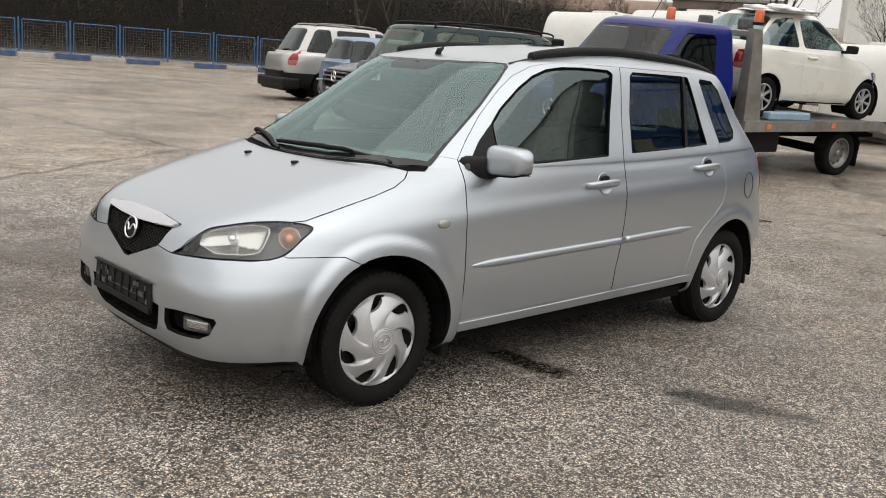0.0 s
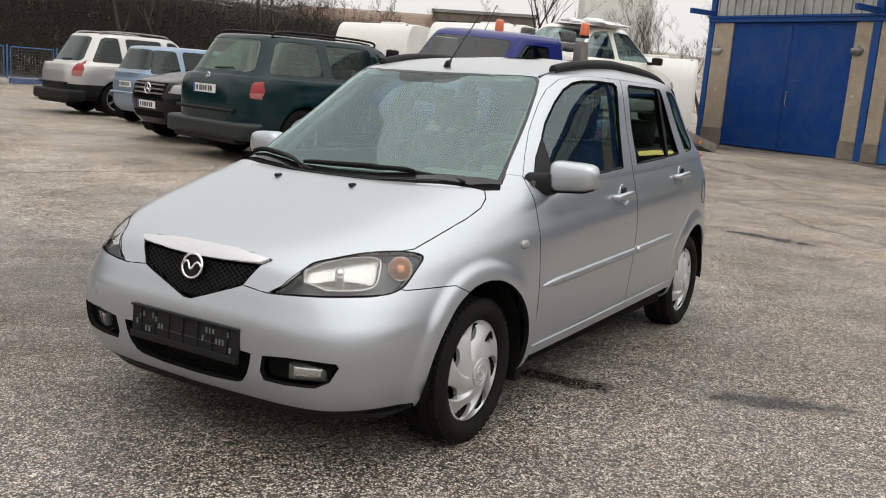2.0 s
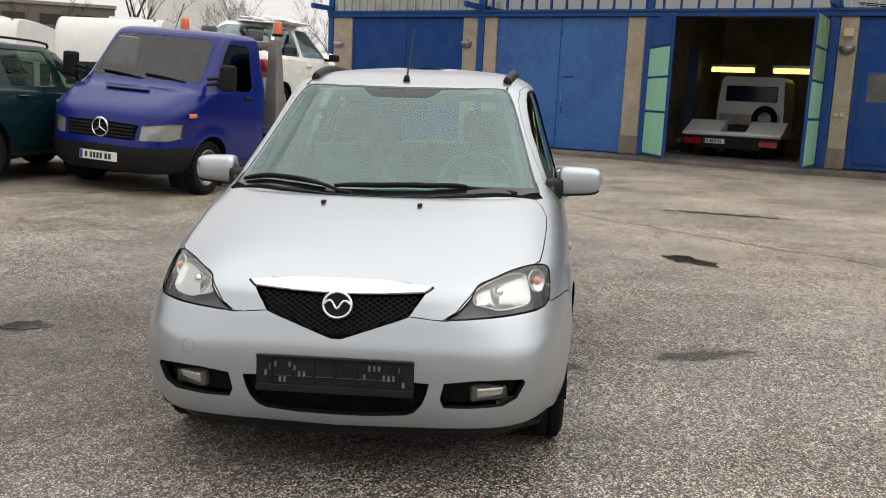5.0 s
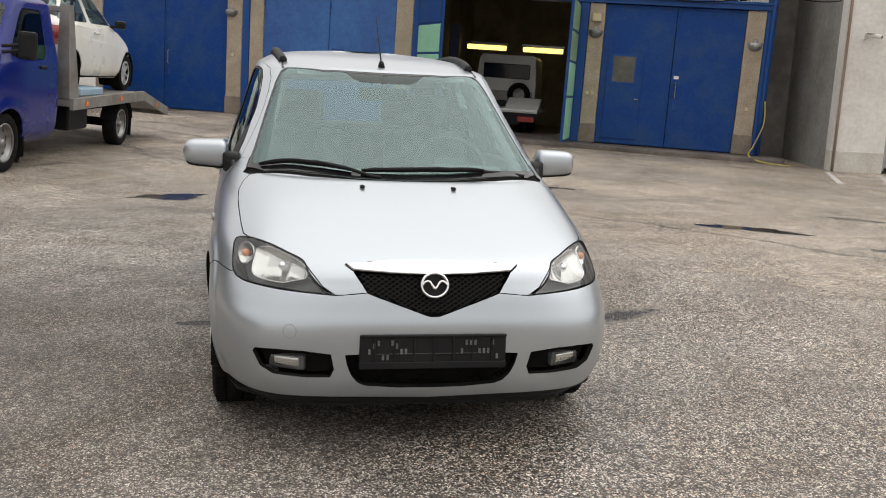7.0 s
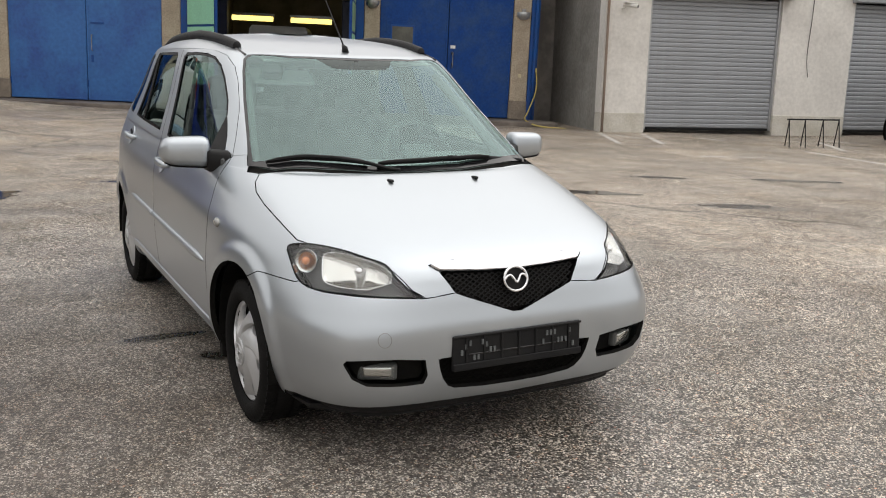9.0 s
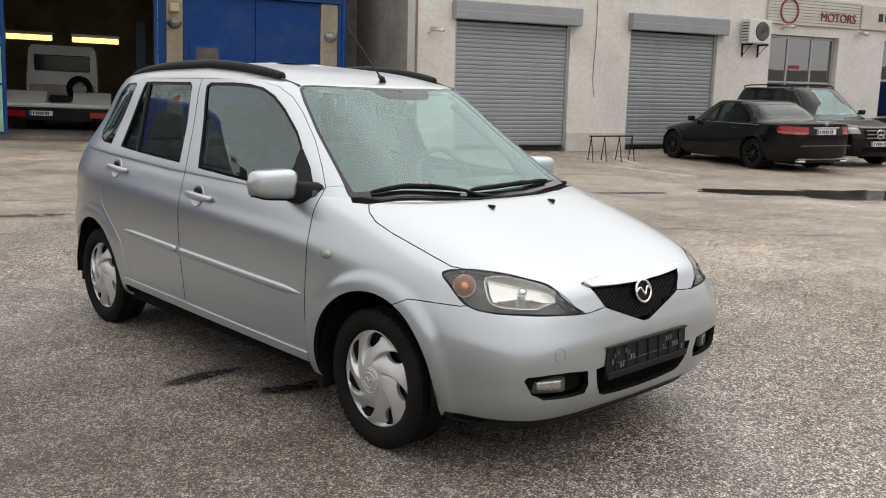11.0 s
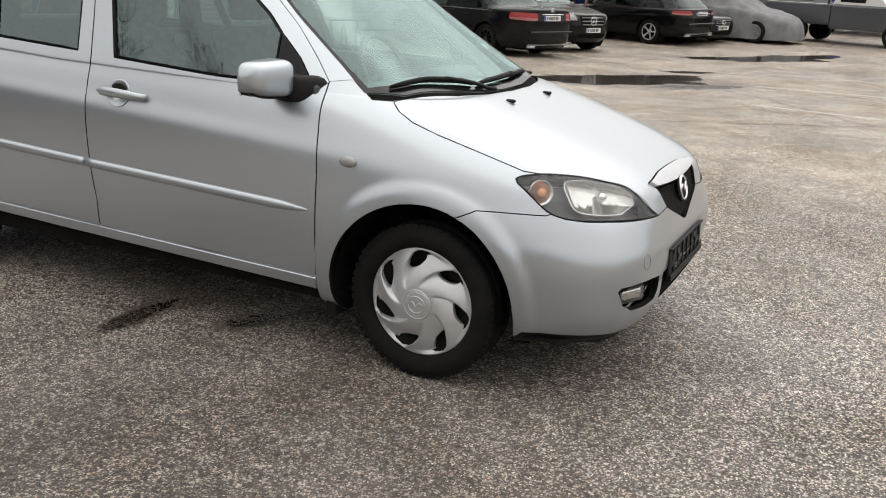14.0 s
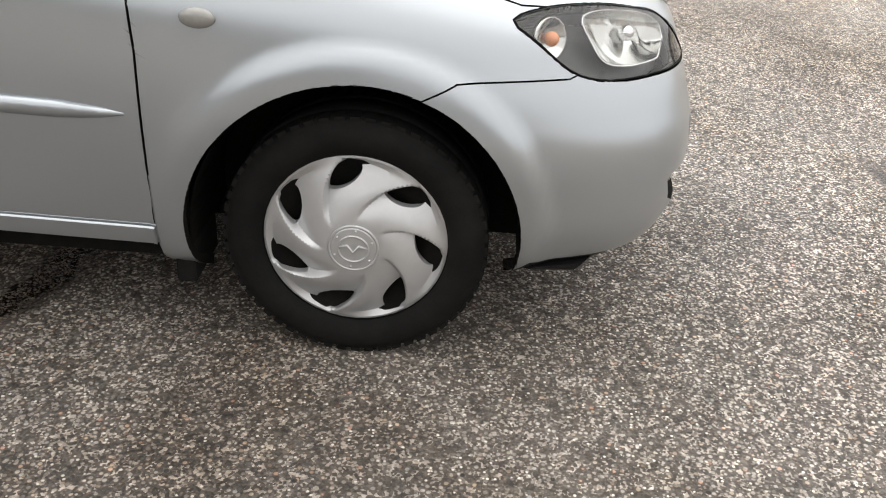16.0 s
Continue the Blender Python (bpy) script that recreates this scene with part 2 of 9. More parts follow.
DASH = material("dark_dashboard_vinyl", (0.085, 0.092, 0.092), 0.65, 0, vary=0.3, scale=9, second=(0.02, 0.02, 0.02), bump=0.2, bump_scale=300)
LINING = material("pale_roof_lining", (0.36, 0.365, 0.355), 0.95, 0, vary=0.3, scale=6, second=(0.13, 0.13, 0.125), bump=0.1, bump_scale=200)
GLASS = glass_material("car_window_glass", (0.70, 0.88, 0.82), 0.01, 0.86, (0.77, 0.98, 0.97))
INDICATOR = material("pale_amber_bulb", (0.75, 0.27, 0.10), 0.2, 0, vary=0.2, scale=40, coat=0.6)
SIDE_GLASS = glass_material("side_window_glass", (0.46, 0.55, 0.54), 0.01, 0.90, (0.80, 0.97, 0.98))
DARK_GLASS = glass_material("tinted_car_glass", (0.12, 0.145, 0.145), 0.01, 0.46, (0.9, 1.0, 0.98))
LENS = glass_material("clear_lamp_lens", (0.94, 0.95, 0.95), 0.02, 0.5)
PANE = glass_material("building_window_glass", (0.22, 0.26, 0.27), 0.015, 1.3)
CAB_GLASS = glass_material("grey_cab_glass", (0.42, 0.46, 0.45), 0.01, 0.45)
PLATE_WHITE = material("white_plate", (0.74, 0.74, 0.72), 0.35, 0, vary=0.3, scale=12, second=(0.55, 0.54, 0.5))
INK = material("black_print", (0.02, 0.02, 0.022), 0.5, 0, vary=0.2, scale=30, second=(0.04, 0.04, 0.04))
EU_BLUE = material("blue_plate_band", (0.02, 0.06, 0.35), 0.4, 0, vary=0.2, scale=30)

DOOR_BLUE = material("blue_door_paint", (0.003, 0.042, 0.20), 0.5, 0, vary=0.8, scale=1.4, second=(0.022, 0.062, 0.17), amount=0.54, sharp=0.10, bump=0.12, bump_scale=12, fine=0.14, spec=0.22)
DOOR_BLUE_FADED = material("faded_blue_door_paint", (0.028, 0.118, 0.34), 0.45, 0, vary=0.8, scale=0.9, second=(0.015, 0.05, 0.22), amount=0.56, sharp=0.12, bump=0.12, bump_scale=14, fine=0.14)
FRAME_BLUE = material("blue_steel_frame", (0.008, 0.066, 0.25), 0.45, 0, vary=0.6, scale=3, second=(0.03, 0.06, 0.19), bump=0.1, bump_scale=40, fine=0.1, spec=0.22)
MINT = material("mint_green_paint", (0.30, 0.62, 0.42), 0.45, 0, vary=0.55, scale=1.6, second=(0.24, 0.48, 0.30), amount=0.55, sharp=0.2, fine=0.1)
OLIVE = material("dirty_green_paint", (0.27, 0.46, 0.26), 0.5, 0, vary=0.8, scale=2.2, second=(0.13, 0.17, 0.09), amount=0.5, sharp=0.2, fine=0.12)
PILLAR = material("tan_pebbledash_pillar", (0.40, 0.34, 0.26), 0.95, 0, vary=0.7, scale=2.4, second=(0.25, 0.20, 0.15), amount=0.52, sharp=0.16, bump=0.6, bump_scale=90, fine=0.25)
PLINTH = material("brown_concrete_plinth", (0.24, 0.20, 0.16), 0.95, 0, vary=0.7, scale=3, second=(0.14, 0.12, 0.10), bump=0.5, bump_scale=60, fine=0.2)
CONCRETE = material("stained_concrete", (0.30, 0.29, 0.27), 0.9, 0, vary=0.8, scale=0.9, second=(0.15, 0.14, 0.13), amount=0.52, sharp=0.2, bump=0.3, bump_scale=45, fine=0.14)
APRON = material("oily_concrete_apron", (0.17, 0.145, 0.125), 0.8, 0, vary=0.9, scale=0.7, second=(0.06, 0.05, 0.045), amount=0.5, sharp=0.16, bump=0.4, bump_scale=40, fine=0.2)
RENDER_WHITE = material("weathered_white_render", (0.72, 0.70, 0.66), 0.95, 0, vary=0.75, scale=0.8, second=(0.50, 0.48, 0.45), amount=0.58, sharp=0.2, bump=0.25, bump_scale=30, fine=0.08)
RENDER_BASE = material("stained_render_base", (0.62, 0.60, 0.55), 0.95, 0, vary=0.85, scale=1.6, second=(0.40, 0.37, 0.30), amount=0.5, sharp=0.2, bump=0.35, bump_scale=40, fine=0.12)
SHUTTER = material("grey_shutter_metal", (0.33, 0.345, 0.37), 0.42, 0.35, vary=0.5, scale=1.4, second=(0.24, 0.245, 0.25), amount=0.55, sharp=0.2, fine=0.05)
ALU = material("grey_aluminium", (0.45, 0.46, 0.47), 0.35, 0.6, vary=0.4, scale=3, second=(0.32, 0.32, 0.32))
# Bay and recess walls: their shade is put into the colour.
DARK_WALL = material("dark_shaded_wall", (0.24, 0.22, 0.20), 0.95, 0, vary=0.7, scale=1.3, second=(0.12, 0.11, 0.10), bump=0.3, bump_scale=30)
SIGN_BEIGE = material("beige_sign_cladding", (0.55, 0.53, 0.47), 0.5, 0, vary=0.3, scale=2, second=(0.44, 0.42, 0.37))
PARTITION = material("grey_blue_partition_board", (0.035, 0.05, 0.10), 0.7, 0, vary=0.5, scale=2, second=(0.05, 0.055, 0.07))
SIGN_RED = material("dark_red_lettering", (0.22, 0.02, 0.03), 0.5, 0, vary=0.2, scale=20)
BEIGE_BOX = material("beige_box_plastic", (0.55, 0.47, 0.30), 0.5, 0, vary=0.3, scale=20)
TUBE_LIT = bpy.data.materials.new("fluorescent_tube_light")
TUBE_LIT.use_nodes = True
_p = TUBE_LIT.node_tree.nodes["Principled BSDF"]
_p.inputs["Base Color"].default_value = (0.9, 0.85, 0.5, 1)
_p.inputs["Emission Color"].default_value = (1.0, 0.76, 0.20, 1)
_p.inputs["Emission Strength"].default_value = 1.5
RUST = material("rusty_sheet_metal", (0.20, 0.13, 0.09), 0.9, 0.1, vary=0.9, scale=0.5, second=(0.30, 0.25, 0.21), amount=0.5, sharp=0.2, bump=0.3, bump_scale=8)
CARAVAN_WHITE = material("chalky_white_caravan", (0.70, 0.70, 0.67), 0.5, 0, vary=0.55, scale=1.3, second=(0.52, 0.51, 0.47), amount=0.55, sharp=0.2, bump=0.08, bump_scale=5)
BED_STEEL = material("worn_galvanised_bed", (0.36, 0.35, 0.33), 0.5, 0.55, vary=0.85, scale=3, second=(0.18, 0.155, 0.13), amount=0.5, sharp=0.2, bump=0.2, bump_scale=60)
FENCE_BLUE = material("blue_fence_paint", (0.03, 0.14, 0.32), 0.5, 0, vary=0.5, scale=6, second=(0.09, 0.12, 0.17))
KERB_WHITE = material("white_kerb_paint", (0.42, 0.41, 0.39), 0.85, 0, vary=0.8, scale=4, second=(0.3, 0.29, 0.27), bump=0.3)
KERB_BLUE = material("blue_kerb_paint", (0.03, 0.075, 0.2), 0.85, 0, vary=0.8, scale=4, second=(0.12, 0.13, 0.16), bump=0.3)
BARK = material("grey_brown_bark", (0.055, 0.043, 0.034), 0.95, 0, vary=0.7, scale=6, second=(0.05, 0.038, 0.03), bump=0.5, bump_scale=30)
TWIG = material("brown_twigs", (0.042, 0.030, 0.022), 0.95, 0, vary=0.8, scale=0.35, second=(0.030, 0.027, 0.021), amount=0.5, sharp=0.25)
SCRUB = material("dead_scrub", (0.026, 0.019, 0.014), 0.95, 0, vary=0.9, scale=0.3, second=(0.011, 0.014, 0.009), amount=0.52, sharp=0.2)
EVERGREEN = material("dull_evergreen", (0.022, 0.032, 0.018), 0.9, 0, vary=0.7, scale=1, second=(0.045, 0.04, 0.022))
SOIL = material("leaf_litter_soil", (0.055, 0.041, 0.030), 0.95, 0, vary=0.8, scale=0.6, second=(0.026, 0.022, 0.016), bump=0.6, bump_scale=6, fine=0.25)
TARP = material("grey_car_cover_cloth", (0.21, 0.215, 0.22), 0.85, 0, vary=0.6, scale=2.5, second=(0.13, 0.13, 0.135), bump=0.4, bump_scale=7)
TARP_BLUE = material("blue_tarpaulin", (0.02, 0.06, 0.30), 0.5, 0, vary=0.5, scale=2, second=(0.015, 0.04, 0.16), bump=0.3, bump_scale=6)
# Grille bar silver, lightened: the extra light on its tilt is painted in.
BRIGHT_TRIM = material("bright_silver_trim", (0.66, 0.67, 0.69), 0.22, 0.85, vary=0.1, scale=12, second=(0.5, 0.5, 0.5))
LINE_PAINT = material("worn_white_line_paint", (0.60, 0.58, 0.55), 0.8, 0, vary=0.9, scale=9, second=(0.25, 0.23, 0.21), amount=0.55, sharp=0.15, bump=0.3, bump_scale=120)
HOSE_YELLOW = material("yellow_hose", (0.45, 0.36, 0.10), 0.5, 0, vary=0.4, scale=10, second=(0.3, 0.24, 0.07))
BAG_WHITE = material("white_plastic_bag", (0.78, 0.78, 0.78), 0.4, 0, vary=0.3, scale=9, second=(0.6, 0.6, 0.6), bump=0.4, bump_scale=20)


# Old oil and damp spots in the yard: x, y, half length, half width, turn.
STAINS = ((-1.32, 1.58, 0.34, 0.11, 112), (-0.95, 0.70, 0.26, 0.09, 95), (-1.2, -0.84, 0.28, 0.06, 92), (-0.78, -0.56, 0.26, 0.07, 70), (-1.15, -2.2, 0.12, 0.09, 50),
          (-7.2, 0.2, 0.7, 0.16, 70), (-8.5, 3.2, 0.9, 0.15, 75), (-6.0, 6.6, 0.45, 0.14, 60), (0.4, -6.6, 0.8, 0.2, 40), (1.58, 0.25, 0.22, 0.035, 100),
          (-1.6, 12.0, 1.6, 0.4, 60), (-3.6, 5.6, 0.5, 0.2, 60))


def asphalt_material(name="worn_wet_asphalt", wet=0.0):
    """Worn asphalt with pale exposed stones, damp dark stretches and sandy, dusty ones."""
    m = bpy.data.materials.new(name)
    m.use_nodes = True
    nt = m.node_tree
    L = nt.links.new
    p = nt.nodes["Principled BSDF"]
    co = nt.nodes.new("ShaderNodeTexCoord")

    def noise_node(scale, detail=6, rough=0.6):
        n = nt.nodes.new("ShaderNodeTexNoise")
        n.inputs["Scale"].default_value = scale
        n.inputs["Detail"].default_value = detail
        n.inputs["Roughness"].default_value = rough
        L(co.outputs["Object"], n.inputs["Vector"])
        return n.outputs["Fac"]

    def ramp(fac, stops):
        r = nt.nodes.new("ShaderNodeValToRGB")
        e = r.color_ramp.elements
        while len(e) < len(stops):
            e.new(0.5)
        for k, (pos, c) in enumerate(stops):
            e[k].position = pos
            e[k].color = rgba(c) if isinstance(c, tuple) else (c, c, c, 1)
        L(fac, r.inputs["Fac"])
        return r.outputs["Color"]

    def mix(fac, a, b, kind="MIX"):
        x = nt.nodes.new("ShaderNodeMix")
        x.data_type = "RGBA"
        x.blend_type = kind
        for v, key in ((fac, "Factor"), (a, "A"), (b, "B")):
            if isinstance(v, tuple):
                x.inputs[key].default_value = rgba(v)
            elif isinstance(v, float):
                x.inputs[key].default_value = v
            else:
                L(v, x.inputs[key])
        return x.outputs["Result"]

    def cells(scale, shift=0.0):
        v = nt.nodes.new("ShaderNodeTexVoronoi")
        v.inputs["Scale"].default_value = scale
        v.inputs["Randomness"].default_value = 1.0
        mp = nt.nodes.new("ShaderNodeMapping")
        mp.inputs["Location"].default_value = (shift, shift * 0.7, shift * 0.3)
        mp.inputs["Scale"].default_value = (1.0, 1.0, 0.2)
        L(co.outputs["Object"], mp.inputs["Vector"])
        L(mp.outputs["Vector"], v.inputs["Vector"])
        sp = nt.nodes.new("ShaderNodeSeparateColor")
        L(v.outputs["Color"], sp.inputs["Color"])
        return v, sp

    # Crushed stones of two sizes, bare and pale on top, set in dark binder.
    vor, sep = cells(94)
    tone = ramp(sep.outputs["Red"], [(0.0, (0.03, 0.027, 0.024)), (0.16, (0.08, 0.072, 0.063)), (0.34, (0.36, 0.325, 0.285)), (0.55, (0.58, 0.53, 0.46)), (0.80, (0.76, 0.70, 0.62)), (1.0, (0.95, 0.91, 0.84))])
    warm = ramp(sep.outputs["Green"], [(0.0, (0.86, 0.93, 1.0)), (0.75, (1.0, 1.0, 1.0)), (0.95, (1.12, 0.93, 0.75)), (1.0, (1.25, 0.72, 0.58))])
    stones = mix(1.0, tone, warm, "MULTIPLY")
    edge = ramp(vor.outputs["Distance"], [(0.0, 1.0), (0.34, 1.0), (0.47, 0.12)])
    stones = mix(1.0, stones, edge, "MULTIPLY")
    small, ssp = cells(185, 3.7)
    grit = ramp(ssp.outputs["Blue"], [(0.0, (0.03, 0.027, 0.024)), (0.45, (0.14, 0.126, 0.11)), (0.6, (0.55, 0.50, 0.44)), (1.0, (0.86, 0.81, 0.73))])
    which = ramp(sep.outputs["Blue"], [(0.36, 0.0), (0.40, 0.85)])
    stones = mix(which, grit, stones)
    damp = ramp(noise_node(0.42, 9, 0.62), [(0.40, 1.05), (0.60, 0.72)])
    stones = mix(1.0, stones, damp, "MULTIPLY")
    dust = ramp(noise_node(0.16, 8, 0.65), [(0.48, 0.0), (0.68, 0.28)])
    base = mix(dust, stones, (0.34, 0.295, 0.25))
    mott = ramp(noise_node(2.6, 8, 0.7), [(0.28, 0.66), (0.72, 1.30)])
    base = mix(1.0, base, mott, "MULTIPLY")
    base = mix(1.0, base, ramp(noise_node(19.0, 4, 0.7), [(0.30, 0.56), (0.70, 1.34)]), "MULTIPLY")
    base = mix(1.0, base, ramp(noise_node(52.0, 3, 0.7), [(0.34, 0.76), (0.66, 1.18)]), "MULTIPLY")
    # Rain-washed streaks across the yard, dark and damp beside sandy ones.
    sm = nt.nodes.new("ShaderNodeMapping")
    sm.inputs["Rotation"].default_value = (0, 0, radians(22))
    sm.inputs["Scale"].default_value = (1.1, 0.55, 1.0)
    L(co.outputs["Object"], sm.inputs["Vector"])
    sn = nt.nodes.new("ShaderNodeTexNoise")
    sn.inputs["Scale"].default_value = 0.9
    sn.inputs["Detail"].default_value = 9
    sn.inputs["Roughness"].default_value = 0.68
    L(sm.outputs["Vector"], sn.inputs["Vector"])
    base = mix(1.0, base, ramp(sn.outputs["Fac"], [(0.36, (0.68, 0.66, 0.65)), (0.47, (0.97, 0.96, 0.95)), (0.60, (1.0, 1.0, 1.0)), (0.70, (1.13, 1.07, 0.98))]), "MULTIPLY")
    # Pits where stones have come out.
    pit, psp = cells(17, 2.2)
    pits = ramp(psp.outputs["Green"], [(0.93, 0.0), (0.94, 0.8)])
    base = mix(mix(1.0, pits, ramp(pit.outputs["Distance"], [(0.12, 1.0), (0.26, 0.0)]), "MULTIPLY"), base, (0.035, 0.031, 0.028))
    base = mix(1.0, base, ramp(noise_node(1.3, 6, 0.7), [(0.34, (0.97, 0.90, 0.82)), (0.50, (0.91, 0.90, 0.885)), (0.66, (0.90, 0.875, 0.885))]), "MULTIPLY")
    # Scattered bright chips and black specks.
    chip, csp = cells(120, 9.1)
    chips = ramp(csp.outputs["Green"], [(0.90, 0.0), (0.92, 0.8)])
    base = mix(mix(1.0, chips, ramp(chip.outputs["Distance"], [(0.30, 1.0), (0.42, 0.0)]), "MULTIPLY"), base, (0.90, 0.86, 0.77))
    speck, ksp = cells(60, 5.3)
    specks = ramp(ksp.outputs["Red"], [(0.955, 0.0), (0.965, 0.9)])
    base = mix(mix(1.0, specks, ramp(speck.outputs["Distance"], [(0.24, 1.0), (0.36, 0.0)]), "MULTIPLY"), base, (0.018, 0.016, 0.015))
    # Stains with soft, ragged rims.
    near = None
    for sx, sy, ra, rb, turn in STAINS:
        mp = nt.nodes.new("ShaderNodeMapping")
        mp.vector_type = "TEXTURE"
        mp.inputs["Location"].default_value = (sx, sy, 0)
        mp.inputs["Rotation"].default_value = (0, 0, radians(turn))
        mp.inputs["Scale"].default_value = (ra, rb, 1.0)
        L(co.outputs["Object"], mp.inputs["Vector"])
        ln = nt.nodes.new("ShaderNodeVectorMath")
        ln.operation = "LENGTH"
        L(mp.outputs["Vector"], ln.inputs[0])
        if near is None:
            near = ln.outputs["Value"]
        else:
            mn = nt.nodes.new("ShaderNodeMath")
            mn.operation = "MINIMUM"
            L(near, mn.inputs[0])
            L(ln.outputs["Value"], mn.inputs[1])
            near = mn.outputs["Value"]
    rag = nt.nodes.new("ShaderNodeMath")
    rag.operation = "MULTIPLY_ADD"
    L(noise_node(6.0, 9, 0.7), rag.inputs[0])
    rag.inputs[1].default_value = 2.6
    L(near, rag.inputs[2])
    half = nt.nodes.new("ShaderNodeMath")
    half.operation = "MULTIPLY"
    L(rag.outputs["Value"], half.inputs[0])
    half.inputs[1].default_value = 0.3
    spot = ramp(half.outputs["Value"], [(0.56, 1.0), (0.78, 0.0)])
    base = mix(spot, base, mix(1.0, base, (0.21, 0.19, 0.17), "MULTIPLY"))
    # A wide damp stretch beside the silver car, its soft shade painted in too.
    mp = nt.nodes.new("ShaderNodeMapping")
    mp.vector_type = "TEXTURE"
    mp.inputs["Location"].default_value = (-0.7, -2.2, 0)
    mp.inputs["Scale"].default_value = (4.6, 3.2, 1.0)
    L(co.outputs["Object"], mp.inputs["Vector"])
    ln = nt.nodes.new("ShaderNodeVectorMath")
    ln.operation = "LENGTH"
    L(mp.outputs["Vector"], ln.inputs[0])
    rag = nt.nodes.new("ShaderNodeMath")
    rag.operation = "MULTIPLY_ADD"
    L(noise_node(1.1, 8, 0.65), rag.inputs[0])
    rag.inputs[1].default_value = 0.9
    L(ln.outputs["Value"], rag.inputs[2])
    wide = ramp(rag.outputs["Value"], [(0.62, 1.0), (1.0, 0.0)])
    base = mix(wide, base, mix(1.0, base, (0.54, 0.52, 0.51), "MULTIPLY"))
    # The open yard round it is paler and a little warmer.
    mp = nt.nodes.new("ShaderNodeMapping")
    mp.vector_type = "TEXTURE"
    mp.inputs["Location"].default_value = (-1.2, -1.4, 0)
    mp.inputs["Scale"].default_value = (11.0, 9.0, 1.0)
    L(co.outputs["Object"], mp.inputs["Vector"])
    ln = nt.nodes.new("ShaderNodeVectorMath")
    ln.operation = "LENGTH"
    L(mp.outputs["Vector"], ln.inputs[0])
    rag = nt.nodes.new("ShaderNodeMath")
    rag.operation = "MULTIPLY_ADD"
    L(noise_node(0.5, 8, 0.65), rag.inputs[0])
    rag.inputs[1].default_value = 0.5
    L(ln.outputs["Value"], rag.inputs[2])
    yard_pale = ramp(rag.outputs["Value"], [(0.50, 0.0), (0.85, 1.0)])
    base = mix(yard_pale, base, mix(1.0, base, (1.26, 1.20, 1.12), "MULTIPLY"))
    # Wavering seam cracks, few and thin.
    w = nt.nodes.new("ShaderNodeTexVoronoi")
    w.feature = "DISTANCE_TO_EDGE"
    w.inputs["Scale"].default_value = 0.13
    wob = nt.nodes.new("ShaderNodeTexNoise")
    wob.inputs["Scale"].default_value = 1.3
    wob.inputs["Detail"].default_value = 6
    L(co.outputs["Object"], wob.inputs["Vector"])
    off = nt.nodes.new("ShaderNodeMix")
    off.data_type = "VECTOR"
    off.inputs["Factor"].default_value = 0.35
    L(co.outputs["Object"], off.inputs["A"])
    L(wob.outputs["Color"], off.inputs["B"])
    L(off.outputs["Result"], w.inputs["Vector"])
    crack = ramp(w.outputs["Distance"], [(0.0, 0.35), (0.0016, 0.45), (0.004, 1.0)])
    base = mix(1.0, base, crack, "MULTIPLY")
    if wet > 0:
        base = mix(1.0, base, (1 - wet, 1 - wet, 1 - wet * 1.02), "MULTIPLY")
    L(base, p.inputs["Base Color"])
    rgh = ramp(noise_node(0.5, 8, 0.6), [(0.38, 0.38 - 0.2 * wet), (0.62, 0.78 - 0.5 * wet)])
    L(mix(spot, rgh, (0.2, 0.2, 0.2)), p.inputs["Roughness"])
    p.inputs["Specular IOR Level"].default_value = 0.45
    b = nt.nodes.new("ShaderNodeBump")
    b.inputs["Strength"].default_value = 0.8
    b.inputs["Distance"].default_value = 0.004
    b.invert = True
    L(vor.outputs["Distance"], b.inputs["Height"])
    L(b.outputs["Normal"], p.inputs["Normal"])
    return m


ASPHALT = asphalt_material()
PUDDLE = material("shallow_puddle_water", (0.035, 0.03, 0.026), 0.04, 0, vary=0.6, scale=1.5, second=(0.06, 0.052, 0.043), spec=0.5)

# ---- vehicle bodies: one closed skin per vehicle, cut into its panels ----
from mathutils.bvhtree import BVHTree


